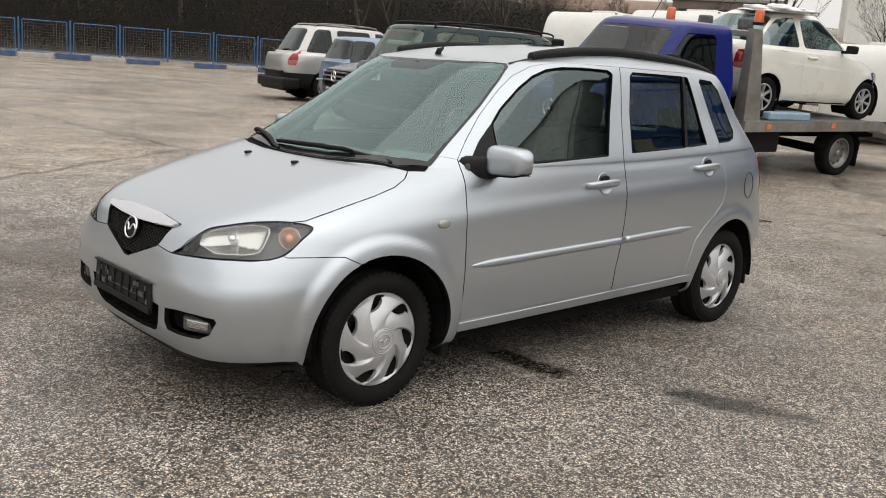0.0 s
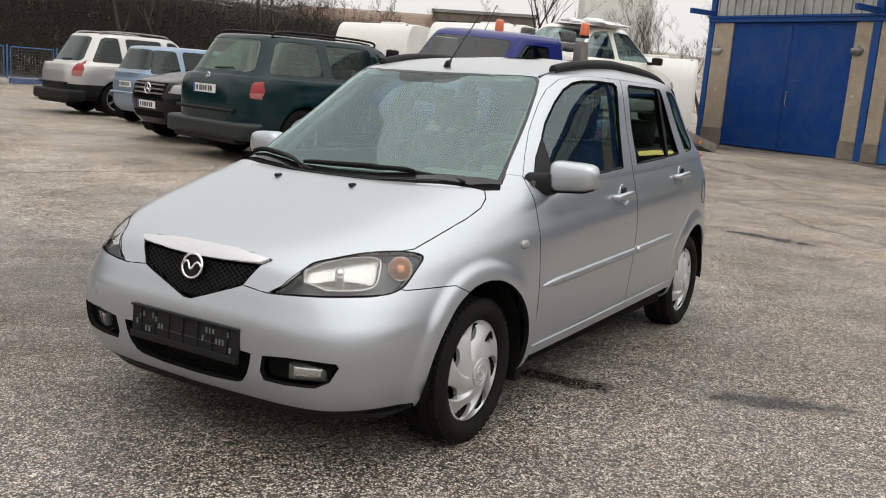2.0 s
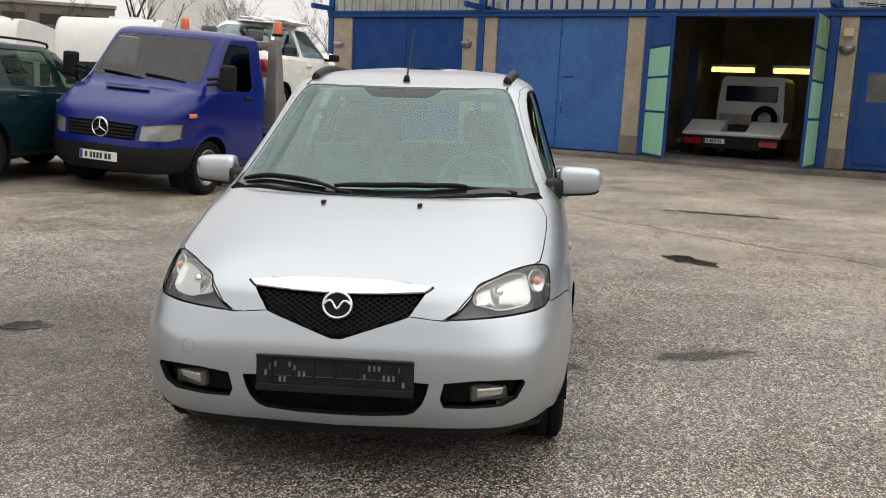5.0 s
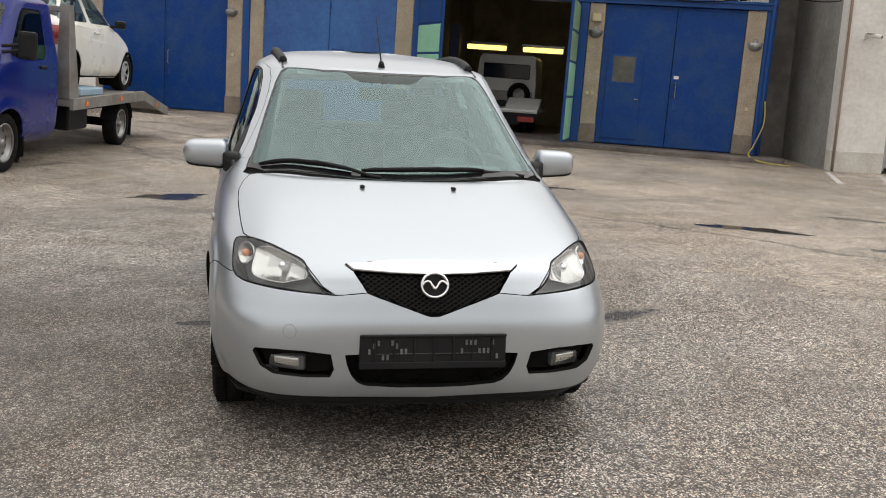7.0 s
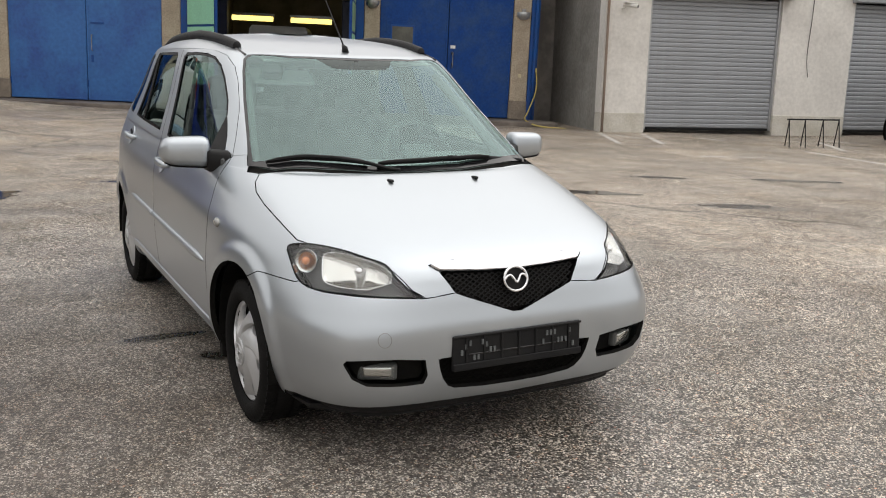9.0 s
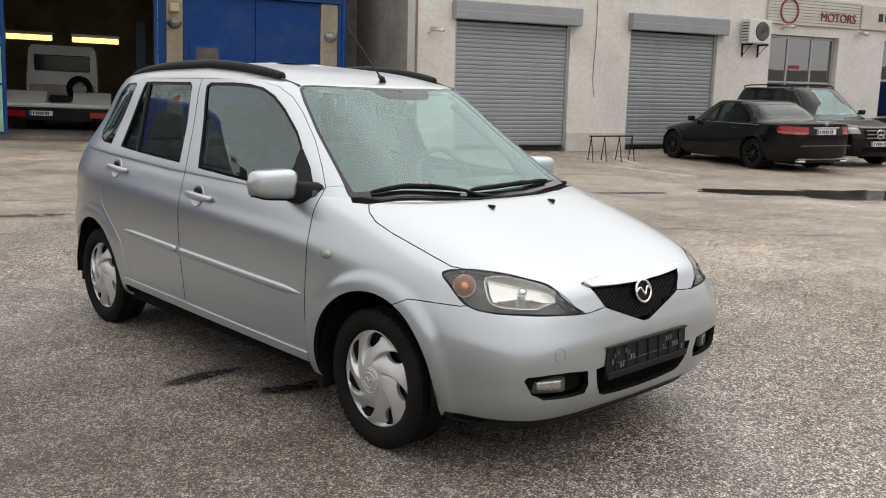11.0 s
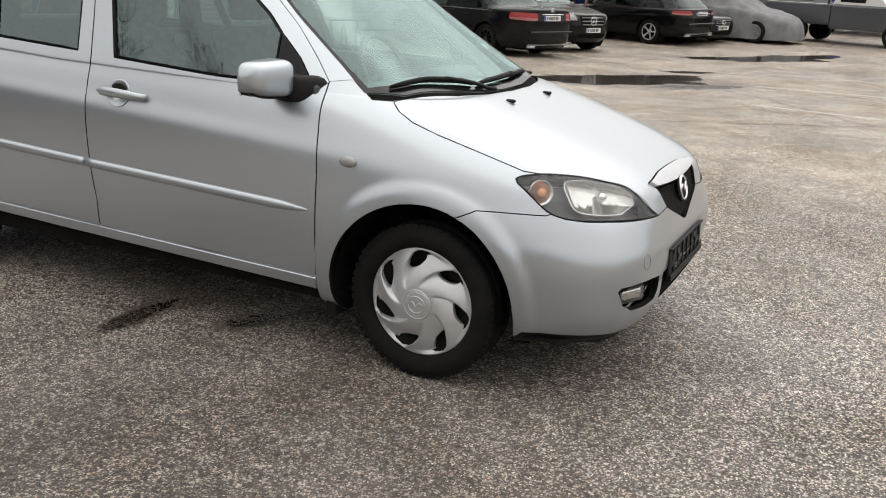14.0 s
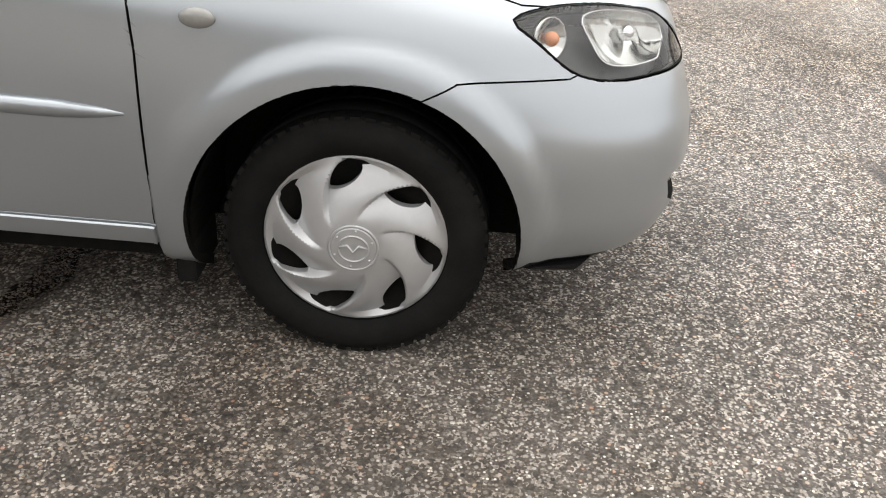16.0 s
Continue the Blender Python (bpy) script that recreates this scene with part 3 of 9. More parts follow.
class Body:
    """Half a vehicle skin (y >= 0) between a front, a side and a rear profile, cut along panel lines."""

    def __init__(self, keys, xm=0.0, nv=84, na=44, nr=34, bow=0.0, flare=(), ready=None):
        if ready is not None:
            self.adopt(ready)
            return
        rows = catmull(keys, per=max(2, nv // (len(keys) - 1)))
        bm = bmesh.new()
        grid = []
        for xf, zf, ys, zs, xr, zr, nf, nb in rows:
            line = []
            ys = max(ys, 0.0)
            for part_no, (xe, ze, ex, count) in enumerate(((xf, zf, nf, na), (xr, zr, nb, nr))):
                pts = []
                for k in range(count + 1):
                    a = k / count * math.pi / 2
                    # steps bunched towards the corner
                    a = a + 0.18 * math.sin(4 * a) * -0.5
                    c, s = max(math.cos(a), 0.0), max(math.sin(a), 0.0)
                    gx, gy = c ** (2 / ex), s ** (2 / ex)
                    x = xm + (xe - xm) * gx
                    y = ys * gy
                    if part_no == 0:
                        x -= bow * gy * gy * gx
                    g = 1 - gx
                    z = ze + (zs - ze) * g
                    pts.append((x, y, z))
                line = line + pts if part_no == 0 else line + list(reversed(pts))[1:]
            grid.append(line)
        for fx, fz, fr, amt, wid in flare:
            for line in grid:
                for i, (x, y, z) in enumerate(line):
                    r = math.hypot(x - fx, z - fz)
                    if y > 0.3:
                        line[i] = (x, y + amt * math.exp(-(abs((r - fr) / wid) ** 8)), z)
        vv = [[bm.verts.new(p) for p in line] for line in grid]
        for a, b in zip(vv, vv[1:]):
            for i in range(len(a) - 1):
                try:
                    bm.faces.new((a[i], a[i + 1], b[i + 1], b[i]))
                except ValueError:
                    pass
        bmesh.ops.remove_doubles(bm, verts=bm.verts, dist=1e-4)
        bmesh.ops.dissolve_degenerate(bm, edges=bm.edges, dist=1e-5)
        bm.normal_update()
        # outward: the widest face must look to +y
        wide = max(bm.faces, key=lambda f: f.calc_center_median().y)
        if wide.normal.y < 0:
            bmesh.ops.reverse_faces(bm, faces=bm.faces)
        bm.normal_update()
        self.adopt(bm)

    def adopt(self, bm):
        self.nl = bm.verts.layers.float_vector.new("n")
        self.rl = bm.faces.layers.int.new("r")
        for v in bm.verts:
            n = v.normal.copy()
            if v.co.y < 1e-4:
                n.y = 0
                n.normalize()
            v[self.nl] = n
        self.bm = bm
        self.tree = BVHTree.FromBMesh(bm)
        self.ids = {"body": 0}

    def snap(self, kind, a, b):
        """The skin's point seen from the front (y, z), the side (x, z), the rear (y, z) or above (x, y)."""
        if (kind in "fr" and a < 0) or (kind == "t" and b < 0):
            q = self.snap(kind, 0.0005, b) if kind in "fr" else self.snap(kind, a, 0.0005)
            return Vector((q.x, -0.06, q.z))
        o, d = {"f": ((6, a, b), (-1, 0, 0)), "s": ((a, 6, b), (0, -1, 0)), "r": ((-9, a, b), (1, 0, 0)), "t": ((a, b, 6), (0, 0, -1))}[kind]
        hit = self.tree.ray_cast(Vector(o), Vector(d))[0]
        if hit is None:
            hit = self.tree.find_nearest(Vector((0.3 if kind == "f" else -2 if kind == "r" else a, {"s": 0.8, "t": b}.get(kind, a), 0.9 if kind == "t" else b)))[0]
        return hit

    def cut(self, name, pts, d, facing=0.08, smooth=0, over=None, keep=None):
        """Cuts the closed line pts (triples kind, a, b) through faces that look along d and names what lies inside."""
        d = Vector(d).normalized()
        p3 = [self.snap(*p) if isinstance(p[0], str) else Vector(p) for p in pts]
        if smooth:
            p3 = [Vector(p) for p in catmull(p3, smooth, True)]
        up = Vector((0, 0, 1)) if abs(d.z) < 0.9 else Vector((1, 0, 0))
        r = up.cross(d).normalized()
        u = d.cross(r)
        flat = lambda p: (p.dot(r), p.dot(u))
        poly = [flat(p) for p in p3]
        lo = [min(q[i] for q in poly) for i in (0, 1)]
        hi = [max(q[i] for q in poly) for i in (0, 1)]
        rid = self.ids.setdefault(name, len(self.ids))
        only = None if over is None else {self.ids[o] for o in over}

        def bounds(f):
            q = [flat(v.co) for v in f.verts]
            return min(a for a, _ in q), max(a for a, _ in q), min(b for _, b in q), max(b for _, b in q)

        cand = {}
        for f in self.bm.faces:
            if f.normal.dot(d) > facing and (only is None or f[self.rl] in only):
                bd = bounds(f)
                if bd[1] > lo[0] and bd[0] < hi[0] and bd[3] > lo[1] and bd[2] < hi[1]:
                    cand[f] = bd
        n = len(p3)
        for i in range(n):
            a, b = p3[i], p3[(i + 1) % n]
            qa, qb = poly[i], poly[(i + 1) % n]
            if math.dist(qa, qb) < 1e-5:
                continue
            x0, x1, y0, y1 = min(qa[0], qb[0]), max(qa[0], qb[0]), min(qa[1], qb[1]), max(qa[1], qb[1])
            near = [f for f, bd in cand.items() if bd[1] > x0 - 1e-4 and bd[0] < x1 + 1e-4 and bd[3] > y0 - 1e-4 and bd[2] < y1 + 1e-4]
            if not near:
                continue
            no = (b - a).cross(d)
            if no.length < 1e-9:
                continue
            no.normalize()
            crossing = []
            for f in near:
                ds = [(v.co - a).dot(no) for v in f.verts]
                if min(ds) < -2e-4 and max(ds) > 2e-4:
                    crossing.append(f)
            if not crossing:
                continue
            geom = list({v for f in crossing for v in f.verts}) + list({e for f in crossing for e in f.edges}) + crossing
            for f in crossing:
                cand.pop(f)
            res = bmesh.ops.bisect_plane(self.bm, geom=geom, dist=1e-4, plane_co=a, plane_no=no)
            for f in res["geom"]:
                if isinstance(f, bmesh.types.BMFace) and f.is_valid:
                    cand[f] = bounds(f)
        for f in cand:
            if f.is_valid and (only is None or f[self.rl] in only) and inside(flat(f.calc_center_median()), poly):
                f[self.rl] = rid
        return p3

    def outline(self, name):
        return [f for f in self.bm.faces if f[self.rl] == self.ids[name]]

    def panel(self, names, thick=0.012, gap=0.0018, sides="both", push=0.0, weld=True):
        """A bmesh of the named regions with turned-in edges, and its normals. sides: both (one mesh), left or right."""
        self.bm.verts.index_update()
        rids = {self.ids[n] for n in ([names] if isinstance(names, str) else names)}
        faces = [f for f in self.bm.faces if f[self.rl] in rids]
        verts, quads, rim = {}, [], {}
        for f in faces:
            quads.append([v.index for v in f.verts])
            for v in f.verts:
                verts.setdefault(v.index, (v.co.copy(), Vector(v[self.nl])))
        edge_in = {}
        for f in faces:
            c = f.calc_center_median()
            for e in f.edges:
                if sum(1 for g in e.link_faces if g[self.rl] in rids) == 1:
                    if all(v.co.y < 2e-3 for v in e.verts):
                        continue
                    way = c - (e.verts[0].co + e.verts[1].co) / 2
                    t = (e.verts[1].co - e.verts[0].co)
                    if t.length < 1e-7:
                        continue
                    t.normalize()
                    way = (way - t * way.dot(t))
                    way = way.normalized() if way.length > 1e-7 else way
                    for v in e.verts:
                        edge_in[v.index] = edge_in.get(v.index, Vector()) + way
                    k = [v.index for v in f.verts]
                    i0, i1 = e.verts[0].index, e.verts[1].index
                    if k[(k.index(i0) + 1) % len(k)] == i1:
                        rim[(i0, i1)] = 1
                    else:
                        rim[(i1, i0)] = 1
        pos, nor, where = [], [], {}
        for i, (co, n) in verts.items():
            if i in edge_in and edge_in[i].length > 1e-6:
                w = edge_in[i].normalized() * gap
                if co.y < 2e-3:
                    w.y = 0
                co = co + w
            where[i] = len(pos)
            pos.append(co + n * push)
            nor.append(n)
        fl = [[where[i] for i in q] for q in quads]
        if thick > 0:
            twin, low = {}, {}
            for a, b in rim:
                for i in (a, b):
                    if i not in twin:
                        out = -edge_in[i].normalized() if edge_in[i].length > 1e-6 else verts[i][1]
                        twin[i] = len(pos)
                        pos.append(pos[where[i]].copy())
                        nor.append((out + verts[i][1]).normalized())
                        low[i] = len(pos)
                        pos.append(pos[where[i]] - verts[i][1] * thick)
                        nor.append(out)
                fl.append([twin[b], twin[a], low[a], low[b]])
        self.edge_flags = ([False] * len(quads) + [True] * (len(fl) - len(quads))) * (2 if sides == "both" else 1)
        out_p, out_n, out_f = [], [], []
        if sides in ("both", "left"):
            out_p += pos
            out_n += nor
            out_f += fl
        if sides in ("both", "right"):
            k = len(out_p)
            out_p += [Vector((p.x, -p.y, p.z)) for p in pos]
            out_n += [Vector((n.x, -n.y, n.z)) for n in nor]
            out_f += [[k + i for i in reversed(q)] for q in fl]
        return out_p, out_n, out_f


def skin(name, data, mat, parent, label="", at=None, edge=None):
    """Links a panel with its own smooth normals; edge: the body whose turned-in edges are coloured dark to paint the
    gaps' shade.
    """
    p, n, f = data
    me = bpy.data.meshes.new(name)
    me.from_pydata([tuple(v) for v in p], [], f)
    me.materials.append(mat)
    for q in me.polygons:
        q.use_smooth = True
    if edge is not None:
        me.materials.append(LINER)
        me.polygons.foreach_set("material_index", [int(v) for v in edge.edge_flags])
    me.normals_split_custom_set_from_vertices([tuple(v) for v in n])
    ob = new(name, me)
    ob.parent = parent
    if at is not None:
        ob.matrix_basis = at
    if label:
        ob["label"] = label
    return ob


def side_poly(pts, y=0.8):
    return [(x, y, z) for x, z in pts]

# ---- ground ----
def ground_height(x, y):
    """The yard slopes a little against the stretch on which the silver car stands."""
    w = -0.3 * x - 0.95 * y
    a = np.interp(w, (4.2, 7.6, 12, 18, 33, 60, 120), (0, 0.24, 0.33, 0.40, 0.62, 7.0, 14))
    b = np.interp(y, (3, 8, 12, 16, 20, 23, 26, 30, 40, 60), (0, -0.05, -0.10, -0.13, -0.08, 0.0, 0.11, 0.21, 0.5, 0.8))
    c = np.interp(-x, (8, 17), (0, 1)) * np.interp(y, (-6, -2, 1.5, 6, 10, 14, 18, 24), (0.03, 0.12, 0.17, 0.10, 0.05, 0.07, 0.05, 0.0))
    return float(a + b + c)


def build_ground():
    bm = bmesh.new()
    xs = [-900, -400, -200, -120] + [v * 0.75 for v in range(-80, 41)] + [120, 300, 900]
    ys = [-900, -400, -200, -120] + [v * 0.75 for v in range(-80, 81)] + [120, 300, 900]
    vv = [[bm.verts.new((x, y, ground_height(x, y))) for y in ys] for x in xs]
    for i in range(len(xs) - 1):
        for j in range(len(ys) - 1):
            bm.faces.new((vv[i][j], vv[i + 1][j], vv[i + 1][j + 1], vv[i][j + 1]))
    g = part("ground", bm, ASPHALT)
    tagged(g, "worn damp grey asphalt yard with pale exposed stones", "ground", kind="structure")


build_ground()


def blot(name, cx, cy, rx, ry, turn, mat, seed, z, label, rough=0.35, holes=0):
    """A flat irregular patch on the yard."""
    rnd = random.Random(seed)
    ph = [rnd.uniform(0, 6.28) for _ in range(6)]
    bm = bmesh.new()
    n = 140
    ct, st = math.cos(radians(turn)), math.sin(radians(turn))
    g0 = ground_height(cx, cy)
    drop = lambda x, y: ground_height(cx + ct * x - st * y, cy + st * x + ct * y) - g0
    c = bm.verts.new((0, 0, 0))
    ring, mid, inn = [], [], []
    for k in range(n):
        a = 2 * math.pi * k / n
        r = 1 + rough * (0.5 * math.sin(2 * a + ph[0]) + 0.35 * math.sin(3 * a + ph[1]) + 0.3 * math.sin(5 * a + ph[2]) + 0.18 * math.sin(9 * a + ph[3]) + 0.09 * math.sin(17 * a + ph[4]) + 0.06 * math.sin(31 * a + ph[5]) + 0.06 * rnd.uniform(-1, 1))
        r = max(r, 0.15)
        for lst, f, dz in ((ring, 1.0, -0.0015), (mid, 0.95, 0.0), (inn, 0.5, 0.0)):
            x, y = rx * r * f * math.cos(a), ry * r * f * math.sin(a)
            lst.append(bm.verts.new((x, y, dz + drop(x, y))))
    for k in range(n):
        j = (k + 1) % n
        bm.faces.new((c, inn[k], inn[j]))
        bm.faces.new((inn[k], mid[k], mid[j], inn[j]))
        bm.faces.new((mid[k], ring[k], ring[j], mid[j]))
    ob = part(name, bm, mat, at=pose(cx, cy, z + ground_height(cx, cy), 0, 0, turn))
    return tagged(ob, label, "puddle" if "puddle" in name else "stain", kind="structure")


for args in (
    ("puddle", -3.1, 11.8, 2.0, 0.95, 50, PUDDLE, 1, 0.006, "wide shallow muddy puddle on the asphalt", 0.45),
    ("puddle", -2.45, 15.1, 0.55, 0.25, 40, PUDDLE, 2, 0.006, "long narrow puddle along a road seam", 0.5),
    ("puddle", -4.95, 4.6, 0.45, 0.18, 60, PUDDLE, 3, 0.006, "small puddle in an asphalt hollow", 0.4),
    ("puddle", -4.56, 2.06, 0.26, 0.17, 30, PUDDLE, 4, 0.006, "small round puddle in the asphalt", 0.4),
    ("puddle", -1.2, -2.18, 0.14, 0.09, 130, PUDDLE, 5, 0.006, "small puddle beside a seam", 0.4),
    ("puddle", -6.5, -1.5, 0.42, 0.2, 100, PUDDLE, 6, 0.006, "dark small puddle near the tow truck", 0.5),
    ("puddle", -5.2, 8.3, 0.5, 0.14, 65, PUDDLE, 7, 0.006, "narrow puddle on the asphalt", 0.5),
    ("puddle", -1.6, 20.8, 1.9, 0.8, 54, PUDDLE, 8, 0.006, "long puddle near the parked cars", 0.5),
):
    blot(*args)


def road_line(x0, y0, x1, y1, w=0.11):
    d = Vector((x1 - x0, y1 - y0))
    bm = bmesh.new()
    n = max(3, int(d.length / 0.12))
    rnd = random.Random(int(x0 * 100))
    a, b = [], []
    for k in range(n + 1):
        t = k / n * d.length
        z = ground_height(x0 + d.x * k / n, y0 + d.y * k / n)
        a.append(bm.verts.new((t, -w / 2 + rnd.uniform(-0.008, 0.01), z)))
        b.append(bm.verts.new((t, w / 2 + rnd.uniform(-0.01, 0.008), z)))
    for k in range(n):
        bm.faces.new((a[k], a[k + 1], b[k + 1], b[k]))
    ob = part("road_line", bm, LINE_PAINT, at=pose(x0, y0, 0.004, 0, 0, math.degrees(math.atan2(d.y, d.x))))
    tagged(ob, "worn white parking line on asphalt", "road line", "parking lines", "structure")


for q in ((-0.38, 9.75, 4.60, 8.75), (-0.87, 13.14, 4.40, 13.30), (-8.46, 9.68, -7.97, 11.13), (-1.20, 16.40, 4.40, 16.60), (-8.94, 12.89, -6.39, 12.18),
          (-12.81, 11.30, -11.93, 11.35), (-11.93, 12.98, -11.23, 13.02), (-11.05, 15.88, -10.35, 15.97), (-4.60, 20.20, -2.20, 19.50), (-13.41, 11.34, -10.86, 9.86), (-13.16, 12.39, -10.65, 10.80), (-10.61, 15.31, -8.87, 13.94)):
    road_line(*q)


def pebble_scatter():
    """Loose grit on the yard close to where the camera passes."""
    rnd = random.Random(4)
    bm = bmesh.new()
    for _ in range(1500):
        a = rnd.uniform(0, 6.28)
        r = rnd.uniform(1.2, 7.0)
        x, y = -0.6 + r * math.cos(a), r * math.sin(a)
        if -3.1 < x < 0.8 and abs(y) < 0.75:
            continue
        s = rnd.uniform(0.0025, 0.006) * (1.6 if rnd.random() < 0.06 else 1)
        h = s * rnd.uniform(0.5, 0.9)
        k = rnd.uniform(0, 3)
        pts = [bm.verts.new((x + s * math.cos(k + j * 1.26) * rnd.uniform(0.7, 1.2), y + s * math.sin(k + j * 1.26) * rnd.uniform(0.7, 1.2), 0.0)) for j in range(5)]
        top = bm.verts.new((x, y, h))
        for j in range(5):
            bm.faces.new((pts[j], pts[(j + 1) % 5], top))
    ob = part("loose_grit", bm, material("grit_stones", (0.20, 0.185, 0.165), 0.85, 0, vary=0.9, scale=55, second=(0.04, 0.037, 0.035), amount=0.5, sharp=0.05))
    tagged(ob, "small loose stones and grit on the asphalt", "grit", kind="stuff")


pebble_scatter()

# ---- garage row: blue steel doors between tan pillars ----
GAR = pose(0, 0, -0.145, 0, 0, 65.8) @ pose(0, 0, 0, 0, 1.19, 0) @ Matrix.Diagonal((1, 1, 1.055, 1))
GD = 19.2
FLOOR_G = 0.28


def wall_piece(name, s0, s1, b0, b1, z0, z1, mat, label, at=GAR, d=GD, bevel=0.0, category="wall", parent=None):
    ob = part(name, boxed(s0, s1, d + b0, d + b1, z0, z1, bevel=bevel), mat, parent, at=at if parent is None else None)
    if parent is None:
        tagged(ob, label, category, kind="structure")
    return ob


garage = empty("garage_building", GAR)
tagged(garage, "low garage row with blue steel doors and tan pebbledash pillars", "garage", kind="structure")
for s0, s1 in ((-14.44, -13.78), (-10.10, -9.66), (-9.45, -9.07), (-5.47, -5.02), (-0.62, -0.24), (3.05, 3.48)):
    pil = part("pillar", boxed(s0, s1, GD - 0.03, GD + 0.35, 0.28, 3.46, bevel=0.015), PILLAR, garage)
    part("plinth", boxed(s0 - 0.015, s1 + 0.015, GD - 0.055, GD + 0.0, 0.28, 0.72, bevel=0.015), PLINTH, pil)
for s0, s1 in ((-9.65, -9.46), (-0.83, -0.63), (3.49, 3.70), (-14.62, -14.45), (-5.01, -4.86)):
    part("steel_post", boxed(s0, s1, GD - 0.05, GD + 0.12, 0.28, 4.9, bevel=0.006), FRAME_BLUE, garage)
part("lintel_beam", boxed(-14.62, 3.70, GD - 0.09, GD + 0.3, 3.465, 3.62, bevel=0.006), FRAME_BLUE, garage)
part("lintel_flange", boxed(-14.62, 3.70, GD - 0.14, GD - 0.091, 3.58, 3.63), FRAME_BLUE, garage)
part("roof_slab", boxed(-14.9, 3.95, GD - 0.5, GD + 9.6, 5.0, 5.3, bevel=0.01), CONCRETE, garage)
part("parapet", boxed(-14.9, 3.95, GD - 0.55, GD - 0.501, 4.92, 5.42), FRAME_BLUE, garage)
part("side_wall", boxed(-14.62, -14.45, GD + 0.121, GD + 9.3, 0.0, 5.0), RENDER_WHITE, garage)
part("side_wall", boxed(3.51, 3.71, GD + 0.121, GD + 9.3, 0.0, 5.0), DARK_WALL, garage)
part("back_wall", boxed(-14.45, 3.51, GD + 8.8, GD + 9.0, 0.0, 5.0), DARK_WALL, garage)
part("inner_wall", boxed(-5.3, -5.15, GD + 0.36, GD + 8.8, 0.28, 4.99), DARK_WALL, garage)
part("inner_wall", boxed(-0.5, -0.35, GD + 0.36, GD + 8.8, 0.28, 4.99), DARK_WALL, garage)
part("workshop_floor", boxed(-14.4, 3.46, GD + 0.12, GD + 8.8, 0.1, FLOOR_G), APRON, garage)
# clerestory band: glazing bars and dusty panes
s = -14.4
k = 0
while s < 3.45:
    dark = -9.45 < s < -0.83
    part("glazing_bar", boxed(s, s + 0.035, GD - 0.03, GD + 0.05, 3.63, 4.9), FRAME_BLUE if dark else ALU, garage)
    s += 0.42 if dark else 0.27
    k += 1
part("clerestory_pane", boxed(-14.4, -9.66, GD + 0.02, GD + 0.03, 3.63, 4.9), material("dusty_wired_glass", (0.45, 0.46, 0.42), 0.5, 0, vary=0.8, scale=1.3, second=(0.25, 0.25, 0.22)), garage)
part("clerestory_pane", boxed(-9.45, -0.84, GD + 0.02, GD + 0.03, 3.63, 4.9), PANE, garage)
part("clerestory_pane", boxed(-0.62, 3.48, GD + 0.02, GD + 0.03, 3.63, 4.9), PANE, garage)
part("transom_bar", boxed(-14.4, 3.46, GD - 0.035, GD + 0.04, 4.25, 4.29), FRAME_BLUE, garage)
for s in (-14.5, -9.55, -0.73):
    br = part("lamp_arm", boxed(s - 0.045, s + 0.045, GD - 1.0, GD - 0.05, 3.63, 3.76, bevel=0.005), FRAME_BLUE, garage)

apron = part("garage_apron", boxed(-14.9, 4.15, GD - 0.95, GD + 0.119, -0.25, 0.275, bevel=0.03, seg=2), APRON, at=GAR)
tagged(apron, "oil-stained raised concrete apron before the garage doors", "apron", kind="structure")


def steel_leaf(parent, s0, s1, mat, ribs=(), handle=0.0, z0=0.30, z1=3.455, depth=0.06, b=0.02):
    """One door leaf: folded sheet with a raised edge frame."""
    leaf = part("door_leaf", boxed(s0, s1, GD + b, GD + b + depth, z0, z1, bevel=0.006), mat, parent)
    e = 0.05
    bm = bmesh.new()
    for q in ((s0 + 0.004, s0 + e, z0 + 0.004, z1 - 0.004), (s1 - e, s1 - 0.004, z0 + 0.004, z1 - 0.004)):
        box(bm, q[0], q[1], GD + b - 0.012, GD + b - 0.0005, q[2], q[3], bevel=0.003)
    for z in (z0 + 0.004, z1 - e - 0.004) + tuple(ribs):
        box(bm, s0 + e + 0.002, s1 - e - 0.002, GD + b - 0.010, GD + b - 0.0005, z, z + e - 0.01, bevel=0.003)
    part("edge_frame", bm, mat, leaf)
    if handle:
        bm = bmesh.new()
        tube(bm, [(handle, GD + b - 0.012, 1.42), (handle, GD + b - 0.07, 1.45), (handle, GD + b - 0.07, 1.75), (handle, GD + b - 0.012, 1.78)], 0.012, 8)
        part("pull_handle", bm, STEEL, leaf)
        part("lock_plate", boxed(handle - 0.03, handle + 0.03, GD + b - 0.016, GD + b - 0.0125, 1.16, 1.32, bevel=0.002), FRAME_BLUE, leaf)
    for z in (z0 + 0.3, z1 - 0.45):
        bm = bmesh.new()
        tube(bm, [(s0 + 0.01, GD + b - 0.022, z), (s0 + 0.01, GD + b - 0.022, z + 0.16)], 0.016, 8)
        part("hinge", bm, FRAME_BLUE, leaf)
    return leaf


